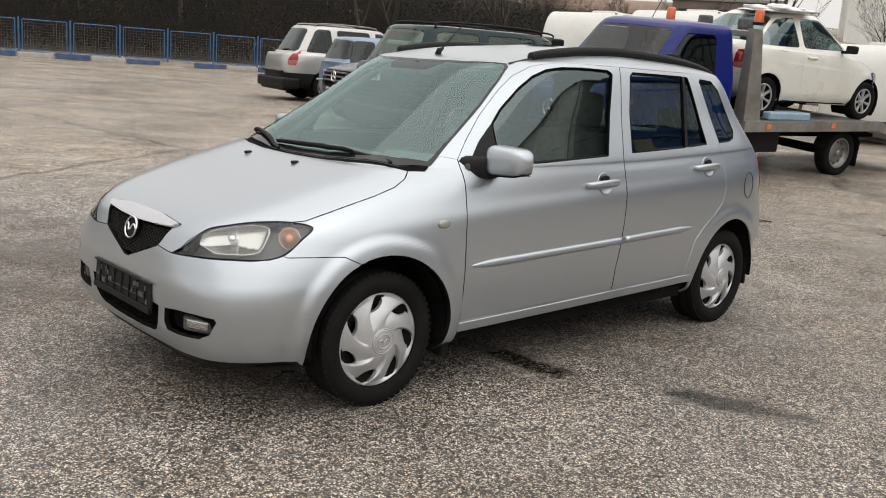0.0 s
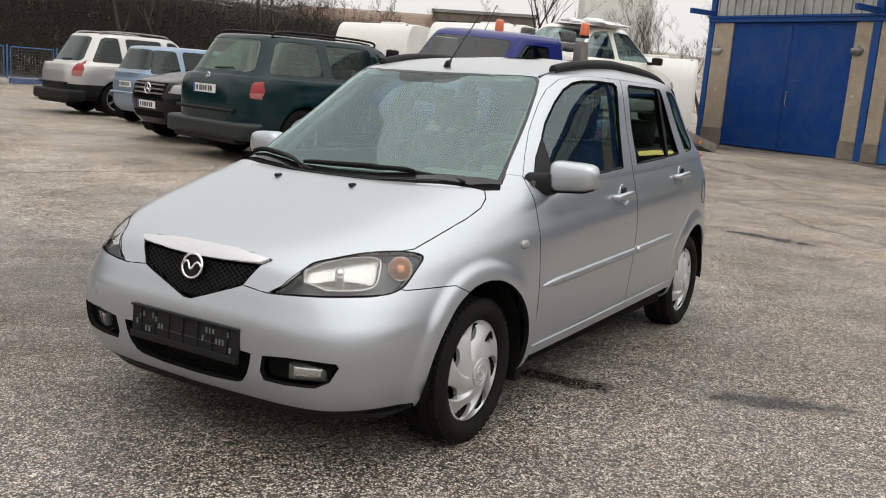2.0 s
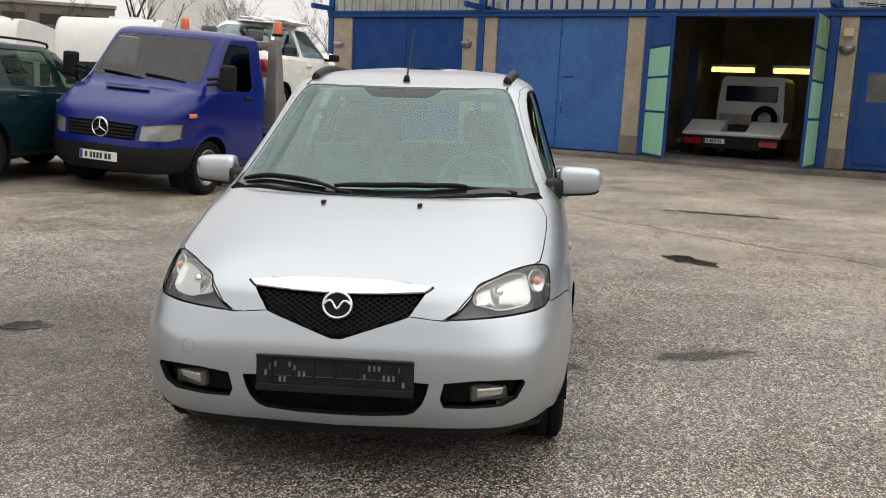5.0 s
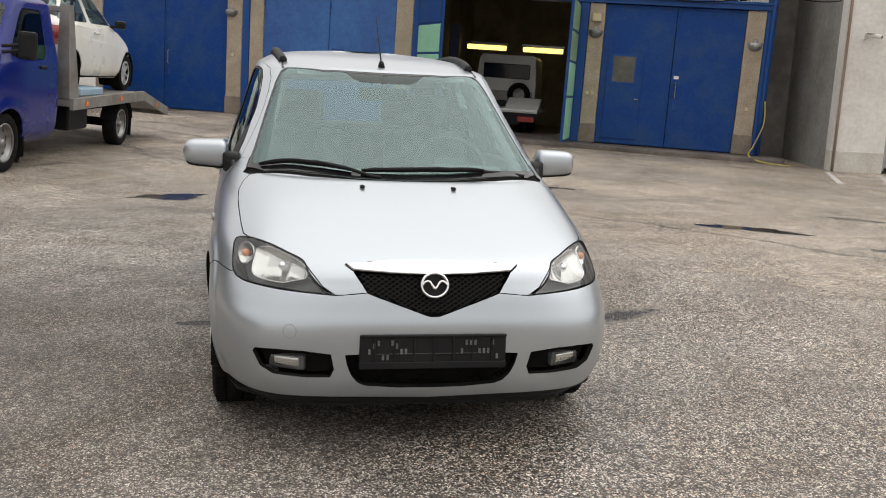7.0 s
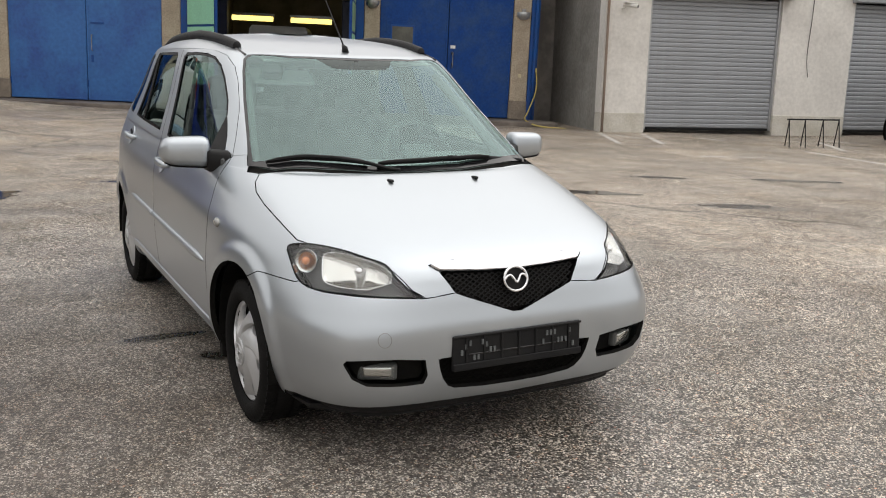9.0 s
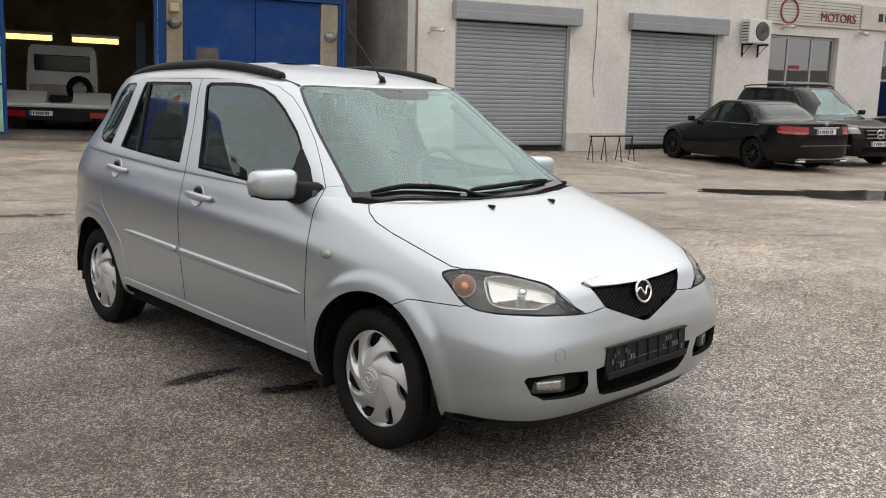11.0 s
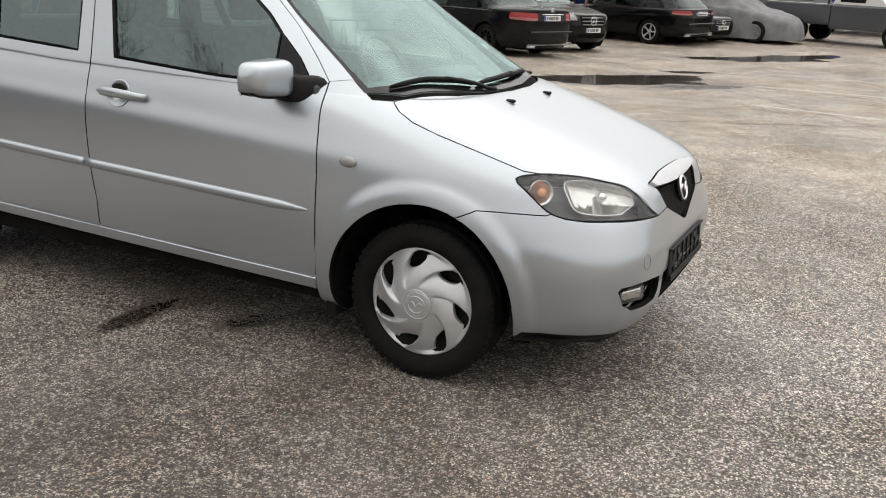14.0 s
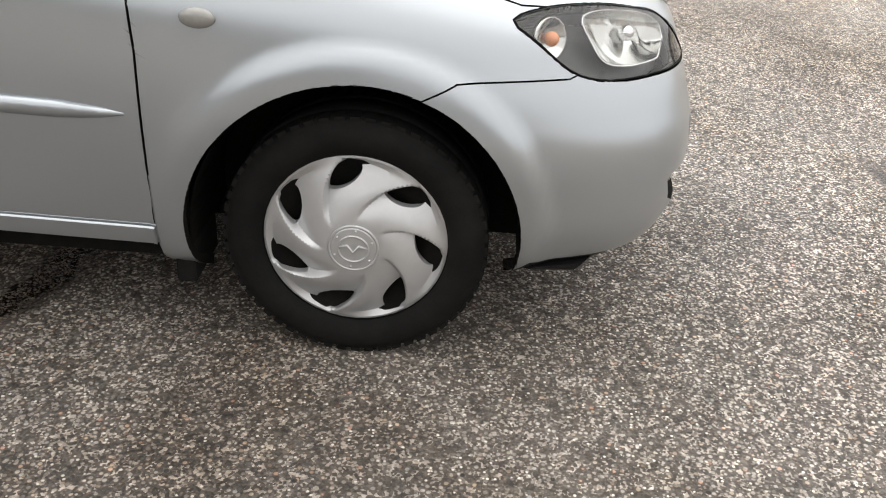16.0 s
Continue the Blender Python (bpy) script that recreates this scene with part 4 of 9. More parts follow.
for no, (s0, s1, mat) in enumerate(((-13.77, -10.11, DOOR_BLUE), (-9.06, -5.48, DOOR_BLUE_FADED), (-0.23, 3.04, DOOR_BLUE)), 1):
    door = empty("door_%d" % no, GAR)
    tagged(door, "closed double steel garage door, %s blue paint" % ("faded scuffed" if mat is DOOR_BLUE_FADED else "deep"), "garage door", kind="structure")
    mid = (s0 + s1) / 2 + (0.02 if no < 3 else 0.05)
    left = steel_leaf(door, s0, mid - 0.006, mat, handle=0)
    right = steel_leaf(door, mid + 0.006, s1, mat, handle=mid + 0.13)
    if no == 3:
        wk = part("wicket_door", boxed(-0.08, 0.78, GD - 0.004, GD + 0.0195, 0.42, 2.42, bevel=0.004), mat, door)
        part("wicket_frame", boxed(0.03, 0.62, GD - 0.012, GD - 0.0045, 1.68, 2.34, bevel=0.004), FRAME_BLUE, wk)
        part("wicket_window", boxed(0.07, 0.58, GD - 0.016, GD - 0.0125, 1.72, 2.30), material("grimy_window_board", (0.10, 0.10, 0.085), 0.35, 0, vary=0.7, scale=4, second=(0.05, 0.05, 0.045)), wk)
        part("wicket_handle", boxed(0.64, 0.73, GD - 0.05, GD - 0.0045, 1.33, 1.36, bevel=0.004), CHROME, wk)
        part("sticker", boxed(1.52, 1.64, GD + 0.0135, GD + 0.0195, 1.86, 1.93, bevel=0.002), PLATE_WHITE, right)
        for z in (1.72, 1.48):
            part("lock_eye", boxed(1.55, 1.60, GD - 0.006, GD + 0.0195, z, z + 0.05, bevel=0.01), INK, right)
    else:
        part("letter_slot", boxed(mid + 0.1, mid + 0.42, GD + 0.006, GD + 0.0195, 2.02, 2.06, bevel=0.002), FRAME_BLUE, right)

# open doorway: leaves folded outwards, green inside faces
open_door = empty("door_4", GAR)
tagged(open_door, "open double steel garage door with green painted inner faces", "garage door", kind="structure")


def open_leaf(hinge, turn, mat):
    m = pose(hinge, GD - 0.06, 0, 0, 0, turn)
    leaf = part("door_leaf", boxed(0, 1.62, -0.03, 0.03, 0.31, 3.42, bevel=0.005), DOOR_BLUE, open_door, at=m)
    sgn = 1 if turn < -90 else -1
    for n, (za, zb) in enumerate(((0.36, 1.28), (1.33, 2.05), (2.10, 2.72), (2.77, 3.38))):
        y = (0.031, 0.042) if sgn > 0 else (-0.042, -0.031)
        part("inner_panel", boxed(0.06, 1.56, y[0], y[1], za, zb, bevel=0.004), (FRAME_BLUE if n == 3 and turn > -90 else OLIVE if n >= 2 and turn < -90 else mat), leaf)
    return leaf


open_leaf(-4.84, -56, MINT)
open_leaf(-0.87, -91, MINT)

# small fittings on the garage front
for s, z in ((-14.23, 2.76), (-9.97, 2.81), (-0.43, 2.81), (3.29, 2.72)):
    lamp = empty("wall_lamp", GAR @ pose(s, GD - 0.03, z))
    tagged(lamp, "small rounded metal wall lamp on a pillar", "wall lamp", "garage wall lamps")
    bm = bmesh.new()
    rings = [[(0.17 * c * math.cos(a), -0.19 * c2, 0.10 - 0.2 * c3) for a in [math.pi * q / 8 for q in range(9)]] for c, c2, c3 in ((1, 0.0, 0), (1, 0.35, 0.12), (0.9, 0.75, 0.5), (0.6, 0.95, 0.85), (0.2, 0.9, 1.0))]
    bmesh.ops.create_uvsphere(bm, u_segments=16, v_segments=10, radius=0.17)
    for v in list(bm.verts):
        v.co.y = min(0.0, v.co.y * 1.0)
        v.co.z = min(0.04, v.co.z * 0.8)
    part("shade", bm, ALU if s > 3 or s < -13 else STEEL, lamp, smooth=False)
    part("bracket", boxed(-0.05, 0.05, -0.05, 0.0, 0.04, 0.12, bevel=0.01), STEEL, lamp)
jb = part("junction_box", boxed(-0.11, 0.11, -0.09, 0, -0.09, 0.09, bevel=0.015), BEIGE_BOX, at=GAR @ pose(-0.43, GD - 0.03, 3.13))
tagged(jb, "small beige electrical box on the pillar", "electrical box")
for s, z in ((-0.50, 1.42), (-0.38, 1.42), (3.28, 1.30), (-14.1, 1.72), (-9.9, 1.75)):
    so = part("wall_socket", boxed(-0.04, 0.04, -0.03, 0, -0.04, 0.04, bevel=0.008), BEIGE_BOX, at=GAR @ pose(s, GD - 0.03, z))
    tagged(so, "small yellowed wall socket on a pillar", "socket", "pillar sockets")
bm = bmesh.new()
tube(bm, [(3.62, GD - 0.10, z) for z in (0.32, 1.5, 3.0, 4.9)], 0.05, 10)
dp = part("downpipe", bm, FRAME_BLUE, at=GAR, smooth=True)
tagged(dp, "blue steel downpipe at the garage corner", "pipe")
bm = bmesh.new()
tube(bm, catmull([(3.66, GD - 0.16, 1.5), (3.69, GD - 0.2, 1.0), (3.51, GD - 0.3, 0.5), (3.38, GD - 0.7, 0.31), (3.66, GD - 1.05, 0.20), (4.3, GD - 1.2, 0.17)], 6), 0.018, 8)
hs = part("garden_hose", bm, HOSE_YELLOW, at=GAR, smooth=True)
tagged(hs, "yellow hose hanging down onto the apron", "hose")
bm = bmesh.new()
tube(bm, catmull([(-0.3, GD - 0.16, 3.72), (1.8, GD - 0.2, 3.58), (3.66, GD - 0.15, 3.75), (4.6, GD - 1.2, 3.6), (5.6, GD - 2.2, 3.75)], 8), 0.012, 6)
wr = part("cable", bm, PLASTIC, at=GAR)
tagged(wr, "sagging black cable along the garage front", "cable")

# inside the open bay
for s in (-4.07, -2.31):
    lt = empty("fluorescent_light", GAR @ pose(s, GD + 5.6, 2.55))
    tagged(lt, "lit fluorescent batten with a warm yellow glow", "ceiling light", "workshop lights")
    part("tube", boxed(-0.62, 0.62, -0.04, 0.04, -0.08, 0.06, bevel=0.03, seg=2), TUBE_LIT, lt)
    part("housing", boxed(-0.65, 0.65, -0.05, 0.05, 0.061, 0.14, bevel=0.01), ALU, lt)
for s in (-4.49, -1.13):
    post = empty("lift_post", GAR @ pose(s, GD + 2.8, FLOOR_G))
    tagged(post, "dark blue two-post vehicle lift column", "vehicle lift", "vehicle lift columns")
    part("column", boxed(-0.14, 0.14, -0.16, 0.16, 0.02, 2.7, bevel=0.02), material("dark_lift_paint", (0.02, 0.03, 0.07), 0.5, 0, vary=0.4, scale=5), post)
    part("base_plate", boxed(-0.26, 0.26, -0.26, 0.26, 0, 0.02), STEEL, post)
    part("arm", boxed(-0.06, 0.06, -0.9, 0.1, 0.3, 0.4, bevel=0.01), STEEL, post)

# ---- white building with roller shutters ----
SHU = pose(2.5, -2.6, 1.38) @ Matrix.Scale(0.88, 4) @ pose(-2.5, 2.6, -1.68) @ pose(0, 0, 0, 0, 0, 73.08)
SD = 19.22
white = empty("shutter_building", SHU)
tagged(white, "weathered white rendered building with grey roller shutters", "building", kind="structure")


def w_piece(name, s0, s1, b0, b1, z0, z1, mat, bevel=0.0, parent=None):
    return part(name, boxed(s0, s1, SD + b0, SD + b1, z0, z1, bevel=bevel), mat, parent or white)


OPEN = [(9.55, 13.32, 0.12, 3.9), (15.5, 18.95, 0.12, 3.9), (21.25, 24.45, 0.12, 3.78), (26.75, 30.75, 1.05, 3.8), (32.5, 36.6, 1.05, 3.8)]
edges = [8.3] + [v for o in OPEN for v in o[:2]] + [38.4]
for a, b in zip(edges[0::2], edges[1::2]):
    w_piece("wall", a, b, 0.0, 0.4, 0.55, 6.3, RENDER_WHITE)
    w_piece("wall_base", a, b, -0.02, 0.4, -0.02, 0.55, RENDER_BASE, 0.01)
for s0, s1, z0, z1 in OPEN:
    w_piece("wall_head", s0, s1, 0.001, 0.4, z1, 6.3, RENDER_WHITE)
    if z0 > 0.5:
        w_piece("wall_apron", s0, s1, 0.001, 0.4, -0.02, z0 - 0.05, RENDER_WHITE)
        w_piece("window_sill", s0 - 0.05, s1 + 0.05, -0.06, 0.3, z0 - 0.05, z0, ALU, 0.006)
w_piece("side_wall", 8.3, 8.7, 0.401, 10.0, -0.02, 6.3, CONCRETE)
w_piece("end_wall", 38.0, 38.4, 0.401, 10.0, -0.02, 6.3, RENDER_WHITE)
w_piece("back_wall", 8.7, 38.0, 9.8, 10.0, -0.02, 6.3, RENDER_WHITE)
w_piece("roof_slab", 8.1, 38.6, -0.15, 10.1, 6.3, 6.5, CONCRETE)
w_piece("inner_floor", 8.7, 38.0, 0.401, 9.79, -0.02, 0.1, CONCRETE)
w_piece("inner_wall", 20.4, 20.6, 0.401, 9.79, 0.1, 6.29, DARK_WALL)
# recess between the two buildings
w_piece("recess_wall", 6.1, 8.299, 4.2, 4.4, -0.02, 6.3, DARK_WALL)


def shutter(no, s0, s1, z0, z1):
    sh = empty("door_%d" % no, SHU)
    tagged(sh, "closed grey metal roller shutter with horizontal slats", "roller shutter", kind="structure")
    pitch = 0.118
    n = int((z1 - z0 - 0.04) / pitch)
    prof = [(0.0, 0.0), (-0.012, 0.008), (-0.017, 0.03), (-0.017, 0.085), (-0.010, 0.108), (0.0, 0.112), (0.004, 0.1175)]
    bm = bmesh.new()
    a = [bm.verts.new((0, y, z)) for y, z in prof]
    b = [bm.verts.new((s1 - s0 - 0.1, y, z)) for y, z in prof]
    for k in range(len(prof) - 1):
        bm.faces.new((a[k], b[k], b[k + 1], a[k + 1]))
    me = mesh_of("slat", bm, SHUTTER)
    for k in range(n):
        shared("slat", me, sh, pose(s0 + 0.05, SD + 0.12, z0 + 0.06 + k * pitch))
    part("bottom_bar", boxed(s0 + 0.05, s1 - 0.05, SD + 0.09, SD + 0.13, z0, z0 + 0.058, bevel=0.005), PLASTIC, sh)
    for q in (s0, s1 - 0.07):
        part("guide_rail", boxed(q, q + 0.07, SD + 0.06, SD + 0.16, z0, z1 + 0.1, bevel=0.004), ALU, sh)
    bx = part("shutter_box", boxed(s0 - 0.12, s1 + 0.25, SD - 0.26, SD - 0.002, 3.62, 4.12, bevel=0.03, seg=2), SHUTTER, sh)
    part("box_seam", boxed(s0 - 0.12, s1 + 0.25, SD - 0.265, SD - 0.2605, 3.84, 3.86), ALU, bx)


shutter(5, 9.55, 13.32, 0.12, 3.6)
shutter(6, 15.5, 18.95, 0.12, 3.6)


def glazed(no, s0, s1, z0, z1, cols, rows, door=False):
    g = empty("window_%d" % no, SHU)
    tagged(g, "large grey aluminium framed %s" % ("glazed shop entrance with paper notices" if door else "workshop window reflecting bare trees"), "window", kind="structure")
    t = 0.07
    xs = [s0 + (s1 - s0) * c for c in cols]
    zs = [z0 + (z1 - z0) * r for r in rows]
    for x in xs:
        part("window_frame", boxed(x - t / 2 + (t / 2 if x == s0 else -t / 2 if x == s1 else 0), x + t / 2 + (t / 2 if x == s0 else -t / 2 if x == s1 else 0), SD + 0.16, SD + 0.24, z0, z1, bevel=0.005), ALU, g)
    for xa, xb in zip(xs, xs[1:]):
        for z in zs:
            zz = z + (t / 2 if z == z0 else -t / 2 if z == z1 else 0)
            part("window_bar", boxed(xa + t, xb - t / 2 - 0.002, SD + 0.163, SD + 0.237, zz - t / 2, zz + t / 2, bevel=0.004), ALU, g)
        for za, zb in zip(zs, zs[1:]):
            part("pane", boxed(xa + t / 2, xb - t / 2, SD + 0.195, SD + 0.203, za + t / 2, zb - t / 2), PANE, g)
    return g


shop = glazed(1, 21.3, 24.4, 0.14, 3.76, (0, 0.30, 0.66, 1), (0, 0.58, 1), True)
glazed(2, 26.8, 30.7, 1.06, 3.78, (0, 0.5, 1), (0, 0.5, 1))
glazed(3, 32.55, 36.55, 1.06, 3.78, (0, 0.5, 1), (0, 0.5, 1))
for s, z, w, h in ((23.6, 1.75, 0.24, 0.34), (24.0, 1.62, 0.2, 0.3), (22.6, 2.75, 0.5, 0.12)):
    part("paper_notice", boxed(s - w / 2, s + w / 2, SD + 0.186, SD + 0.190, z - h / 2, z + h / 2), PLATE_WHITE if h > 0.2 else SIGN_RED, shop)
# painted blue band behind the window panes' lower halves
for s0, s1 in ((26.9, 30.6), (32.65, 36.45)):
    w_piece("blue_partition", s0, s1, 0.9, 0.95, 0.1, 2.3, PARTITION)

# air conditioner on the wall
ac = empty("air_conditioner", SHU @ pose(20.35, SD, 3.3))
tagged(ac, "white outdoor air conditioner unit on wall brackets", "air conditioner")
part("casing", boxed(-0.48, 0.48, -0.42, -0.08, 0.12, 0.88, bevel=0.03, seg=2), CARAVAN_WHITE, ac)
bm = bmesh.new()
spin(bm, [(0.0, -0.43), (0.28, -0.43), (0.30, -0.425), (0.30, -0.415)], 32, "y")
for v in bm.verts:
    v.co.x += 0.08
    v.co.z += 0.5
grl = part("fan_grille", bm, INK, ac)
bm = bmesh.new()
for r in (0.1, 0.17, 0.24):
    tube(bm, [(0.08 + r * math.cos(a), -0.435, 0.5 + r * math.sin(a)) for a in [2 * math.pi * q / 20 for q in range(21)]], 0.006, 5, False)
spin_bm = bm
part("fan_guard", bm, ALU, grl)
for x in (-0.36, 0.32):
    bm = bmesh.new()
    box(bm, x, x + 0.04, -0.45, 0, 0.06, 0.11)
    box(bm, x, x + 0.04, -0.04, 0, -0.3, 0.06)
    tube(bm, [(x + 0.02, -0.4, 0.06), (x + 0.02, -0.02, -0.25)], 0.012, 6)
    part("bracket", bm, PLASTIC, ac)
bm = bmesh.new()
for k in range(7):
    box(bm, -0.495, -0.481, -0.38, -0.12, 0.2 + k * 0.09, 0.23 + k * 0.09)
part("louvre", bm, INK, ac)


def security_camera(s, z):
    c = empty("security_camera", SHU @ pose(s, SD, z))
    tagged(c, "white bullet security camera on the wall", "security camera", "security cameras")
    bm = bmesh.new()
    tube(bm, [(0.28, -0.30, 0.0), (-0.06, -0.18, 0.05)], 0.055, 12)
    part("camera_body", bm, CARAVAN_WHITE, c)
    part("sun_shield", boxed(-0.2, 0.2, -0.06, 0.06, 0.06, 0.075, bevel=0.005, m=pose(0.12, -0.245, 0.015, 0, 0, 20)), CARAVAN_WHITE, c)
    bm = bmesh.new()
    tube(bm, [(0.0, 0, -0.05), (0.0, -0.1, -0.05), (0.05, -0.2, 0.0)], 0.02, 8)
    part("arm", bm, CARAVAN_WHITE, c)
    part("lens", boxed(0.29, 0.3, -0.34, -0.28, -0.035, 0.03), INK, c)


for s, z in ((8.75, 3.28), (21.65, 4.02), (25.2, 3.96)):
    security_camera(s, z)
bm = bmesh.new()
tube(bm, [(8.36, SD - 0.05, z) for z in (0.0, 1.5, 3.0, 6.2)], 0.035, 8)
pipe = part("rusty_pipe", bm, RUST, at=SHU, smooth=True)
tagged(pipe, "thin rusty brown pipe up the building corner", "pipe")
bm = bmesh.new()
tube(bm, catmull([(14.2, SD - 0.02, 5.5), (14.22, SD - 0.025, 3.5), (14.17, SD - 0.02, 2.2), (14.25, SD - 0.03, 1.6)], 5), 0.008, 6)
cb = part("cable", bm, PLASTIC, at=SHU)
tagged(cb, "thin cable hanging on the white wall", "cable")

# signs over the shop
sign = empty("shop_sign", SHU)
tagged(sign, "beige ribbed sign panels over the shop with dark lettering", "sign")
for k in range(9):
    part("sign_slat", boxed(20.95, 25.3, SD - 0.08, SD - 0.001, 4.12 + k * 0.1, 4.21 + k * 0.1, bevel=0.008), SIGN_BEIGE, sign)
part("sign_board", boxed(25.36, 31.5, SD - 0.1, SD - 0.001, 4.13, 4.95, bevel=0.01), SIGN_BEIGE, sign)
bm = bmesh.new()
spin(bm, [(0.36, -0.02), (0.42, -0.02), (0.42, 0.0), (0.36, 0.0), (0.36, -0.02)], 32, "y")
part("round_emblem", bm, SIGN_RED, sign, at=pose(21.9, SD - 0.085, 4.55))
txt = bpy.data.curves.new("sign_word", "FONT")
txt.body = "MOTORS"
txt.size = 0.42
txt.extrude = 0.01
tmp = new("sign_word", txt)
bpy.context.view_layer.update()
me = bpy.data.meshes.new_from_object(tmp.evaluated_get(bpy.context.evaluated_depsgraph_get()))
bpy.data.objects.remove(tmp)
me.materials.append(SIGN_RED)
word = shared("sign_word", me, sign, pose(23.35, SD - 0.095, 4.3, 90, 0, 0))
x = 26.2
for w in (0.22, 0.2, 0.24, 0.2, 0.22, 0.0, 0.18, 0.22, 0.22, 0.24):
    if w:
        part("name_bar", boxed(x, x + w, SD - 0.112, SD - 0.102, 4.42, 4.7, bevel=0.01), INK, sign)
    x += w + 0.1 if w else 0.25

bm = bmesh.new()
bmesh.ops.create_icosphere(bm, subdivisions=3, radius=1)
for v in bm.verts:
    k = 1 + 0.5 * noise.noise(v.co * 2.6)
    v.co = Vector((v.co.x * 0.24 * k, v.co.y * 0.13 * k, max(0.0, v.co.z * 0.10 * k)))
rag_ = part("rag", bm, material("red_and_white_cloth", (0.62, 0.58, 0.56), 0.9, 0, vary=0.95, scale=7, second=(0.34, 0.03, 0.04), amount=0.5, sharp=0.03), at=pose(-17.0, -3.6, ground_height(-17.0, -3.6), 0, 0, 70))
tagged(rag_, "crumpled red and white rag lying on the asphalt", "rag")

# bicycle rack
rack = empty("bike_rack", SHU @ pose(11.15, 15.0, 0.05))
tagged(rack, "small black tubular steel bike rack on the ground", "bike rack")
bm = bmesh.new()
tube(bm, [(0, 0, 0.62), (1.35, 0.05, 0.62)], 0.018, 8)
part("top_rail", bm, PLASTIC, rack)
for x in (0.05, 0.45, 0.9, 1.3):
    bm = bmesh.new()
    tube(bm, [(x - 0.12, -0.28, 0.012), (x, 0.0, 0.61)], 0.013, 6)
    tube(bm, [(x + 0.08, 0.22, 0.012), (x, 0.0, 0.61)], 0.013, 6)
    part("hoop", bm, PLASTIC, rack)

# grey sheds past the white building
shed = empty("grey_shed", SHU)
tagged(shed, "plain grey metal sheds beyond the white building", "shed", kind="structure")
GREYSHED = material("grey_shed_sheet", (0.16, 0.17, 0.175), 0.6, 0.1, vary=0.6, scale=0.9, second=(0.10, 0.105, 0.11), amount=0.5, sharp=0.2, bump=0.1, bump_scale=3)
part("wall", boxed(38.6, 43.5, SD - 0.6, SD + 6, 0, 6.2), GREYSHED, shed)
part("wall", boxed(43.6, 47.5, SD - 2.4, SD + 6, 0, 6.0), GREYSHED, shed)
part("roof_strip", boxed(38.5, 47.6, SD - 2.6, SD + 6.1, 6.21, 6.35), ALU, shed)
part("notice_case", boxed(39.2, 40.7, SD - 0.68, SD - 0.605, 2.0, 3.1, bevel=0.02), STEEL, shed)
part("notice_pane", boxed(39.3, 40.6, SD - 0.69, SD - 0.6805, 2.1, 3.0), PANE, shed)

# ---- the silver car ----
HERO_KEYS = [
    # front x, z | side y, z | rear x, z | corner exponents front, rear
    (0.560, 0.150, 0.700, 0.185, -2.95, 0.23, 5.6, 4.6),
    (0.640, 0.205, 0.765, 0.225, -3.06, 0.28, 6.2, 4.8),
    (0.688, 0.290, 0.795, 0.320, -3.13, 0.38, 6.6, 5.0),
    (0.704, 0.390, 0.808, 0.440, -3.16, 0.48, 6.6, 5.2),
    (0.704, 0.480, 0.812, 0.540, -3.16, 0.57, 6.4, 5.2),
    (0.690, 0.545, 0.811, 0.630, -3.13, 0.65, 5.9, 5.2),
    (0.668, 0.620, 0.808, 0.720, -3.10, 0.76, 5.2, 5.2),
    (0.628, 0.690, 0.802, 0.802, -3.09, 0.86, 4.7, 5.2),
    (0.500, 0.758, 0.786, 0.862, -3.07, 0.93, 4.6, 5.2),
    (0.230, 0.848, 0.772, 0.912, -3.05, 0.97, 4.6, 5.2),
    (0.000, 0.915, 0.760, 0.946, -3.03, 1.01, 4.6, 5.2),
    (-0.100, 0.949, 0.752, 0.980, -3.00, 1.04, 4.6, 5.2),
    (-0.430, 1.150, 0.690, 1.170, -2.92, 1.18, 4.2, 4.6),
    (-0.740, 1.352, 0.626, 1.372, -2.82, 1.36, 3.8, 4.2),
    (-0.880, 1.400, 0.575, 1.432, -2.74, 1.42, 3.4, 3.8),
    (-1.200, 1.452, 0.450, 1.474, -2.40, 1.466, 3.0, 3.2),
    (-1.600, 1.486, 0.170, 1.495, -1.98, 1.490, 2.4, 2.4),
    (-1.740, 1.498, 0.000, 1.498, -1.76, 1.498, 2.0, 2.0),
]
HERO_XM = -1.65


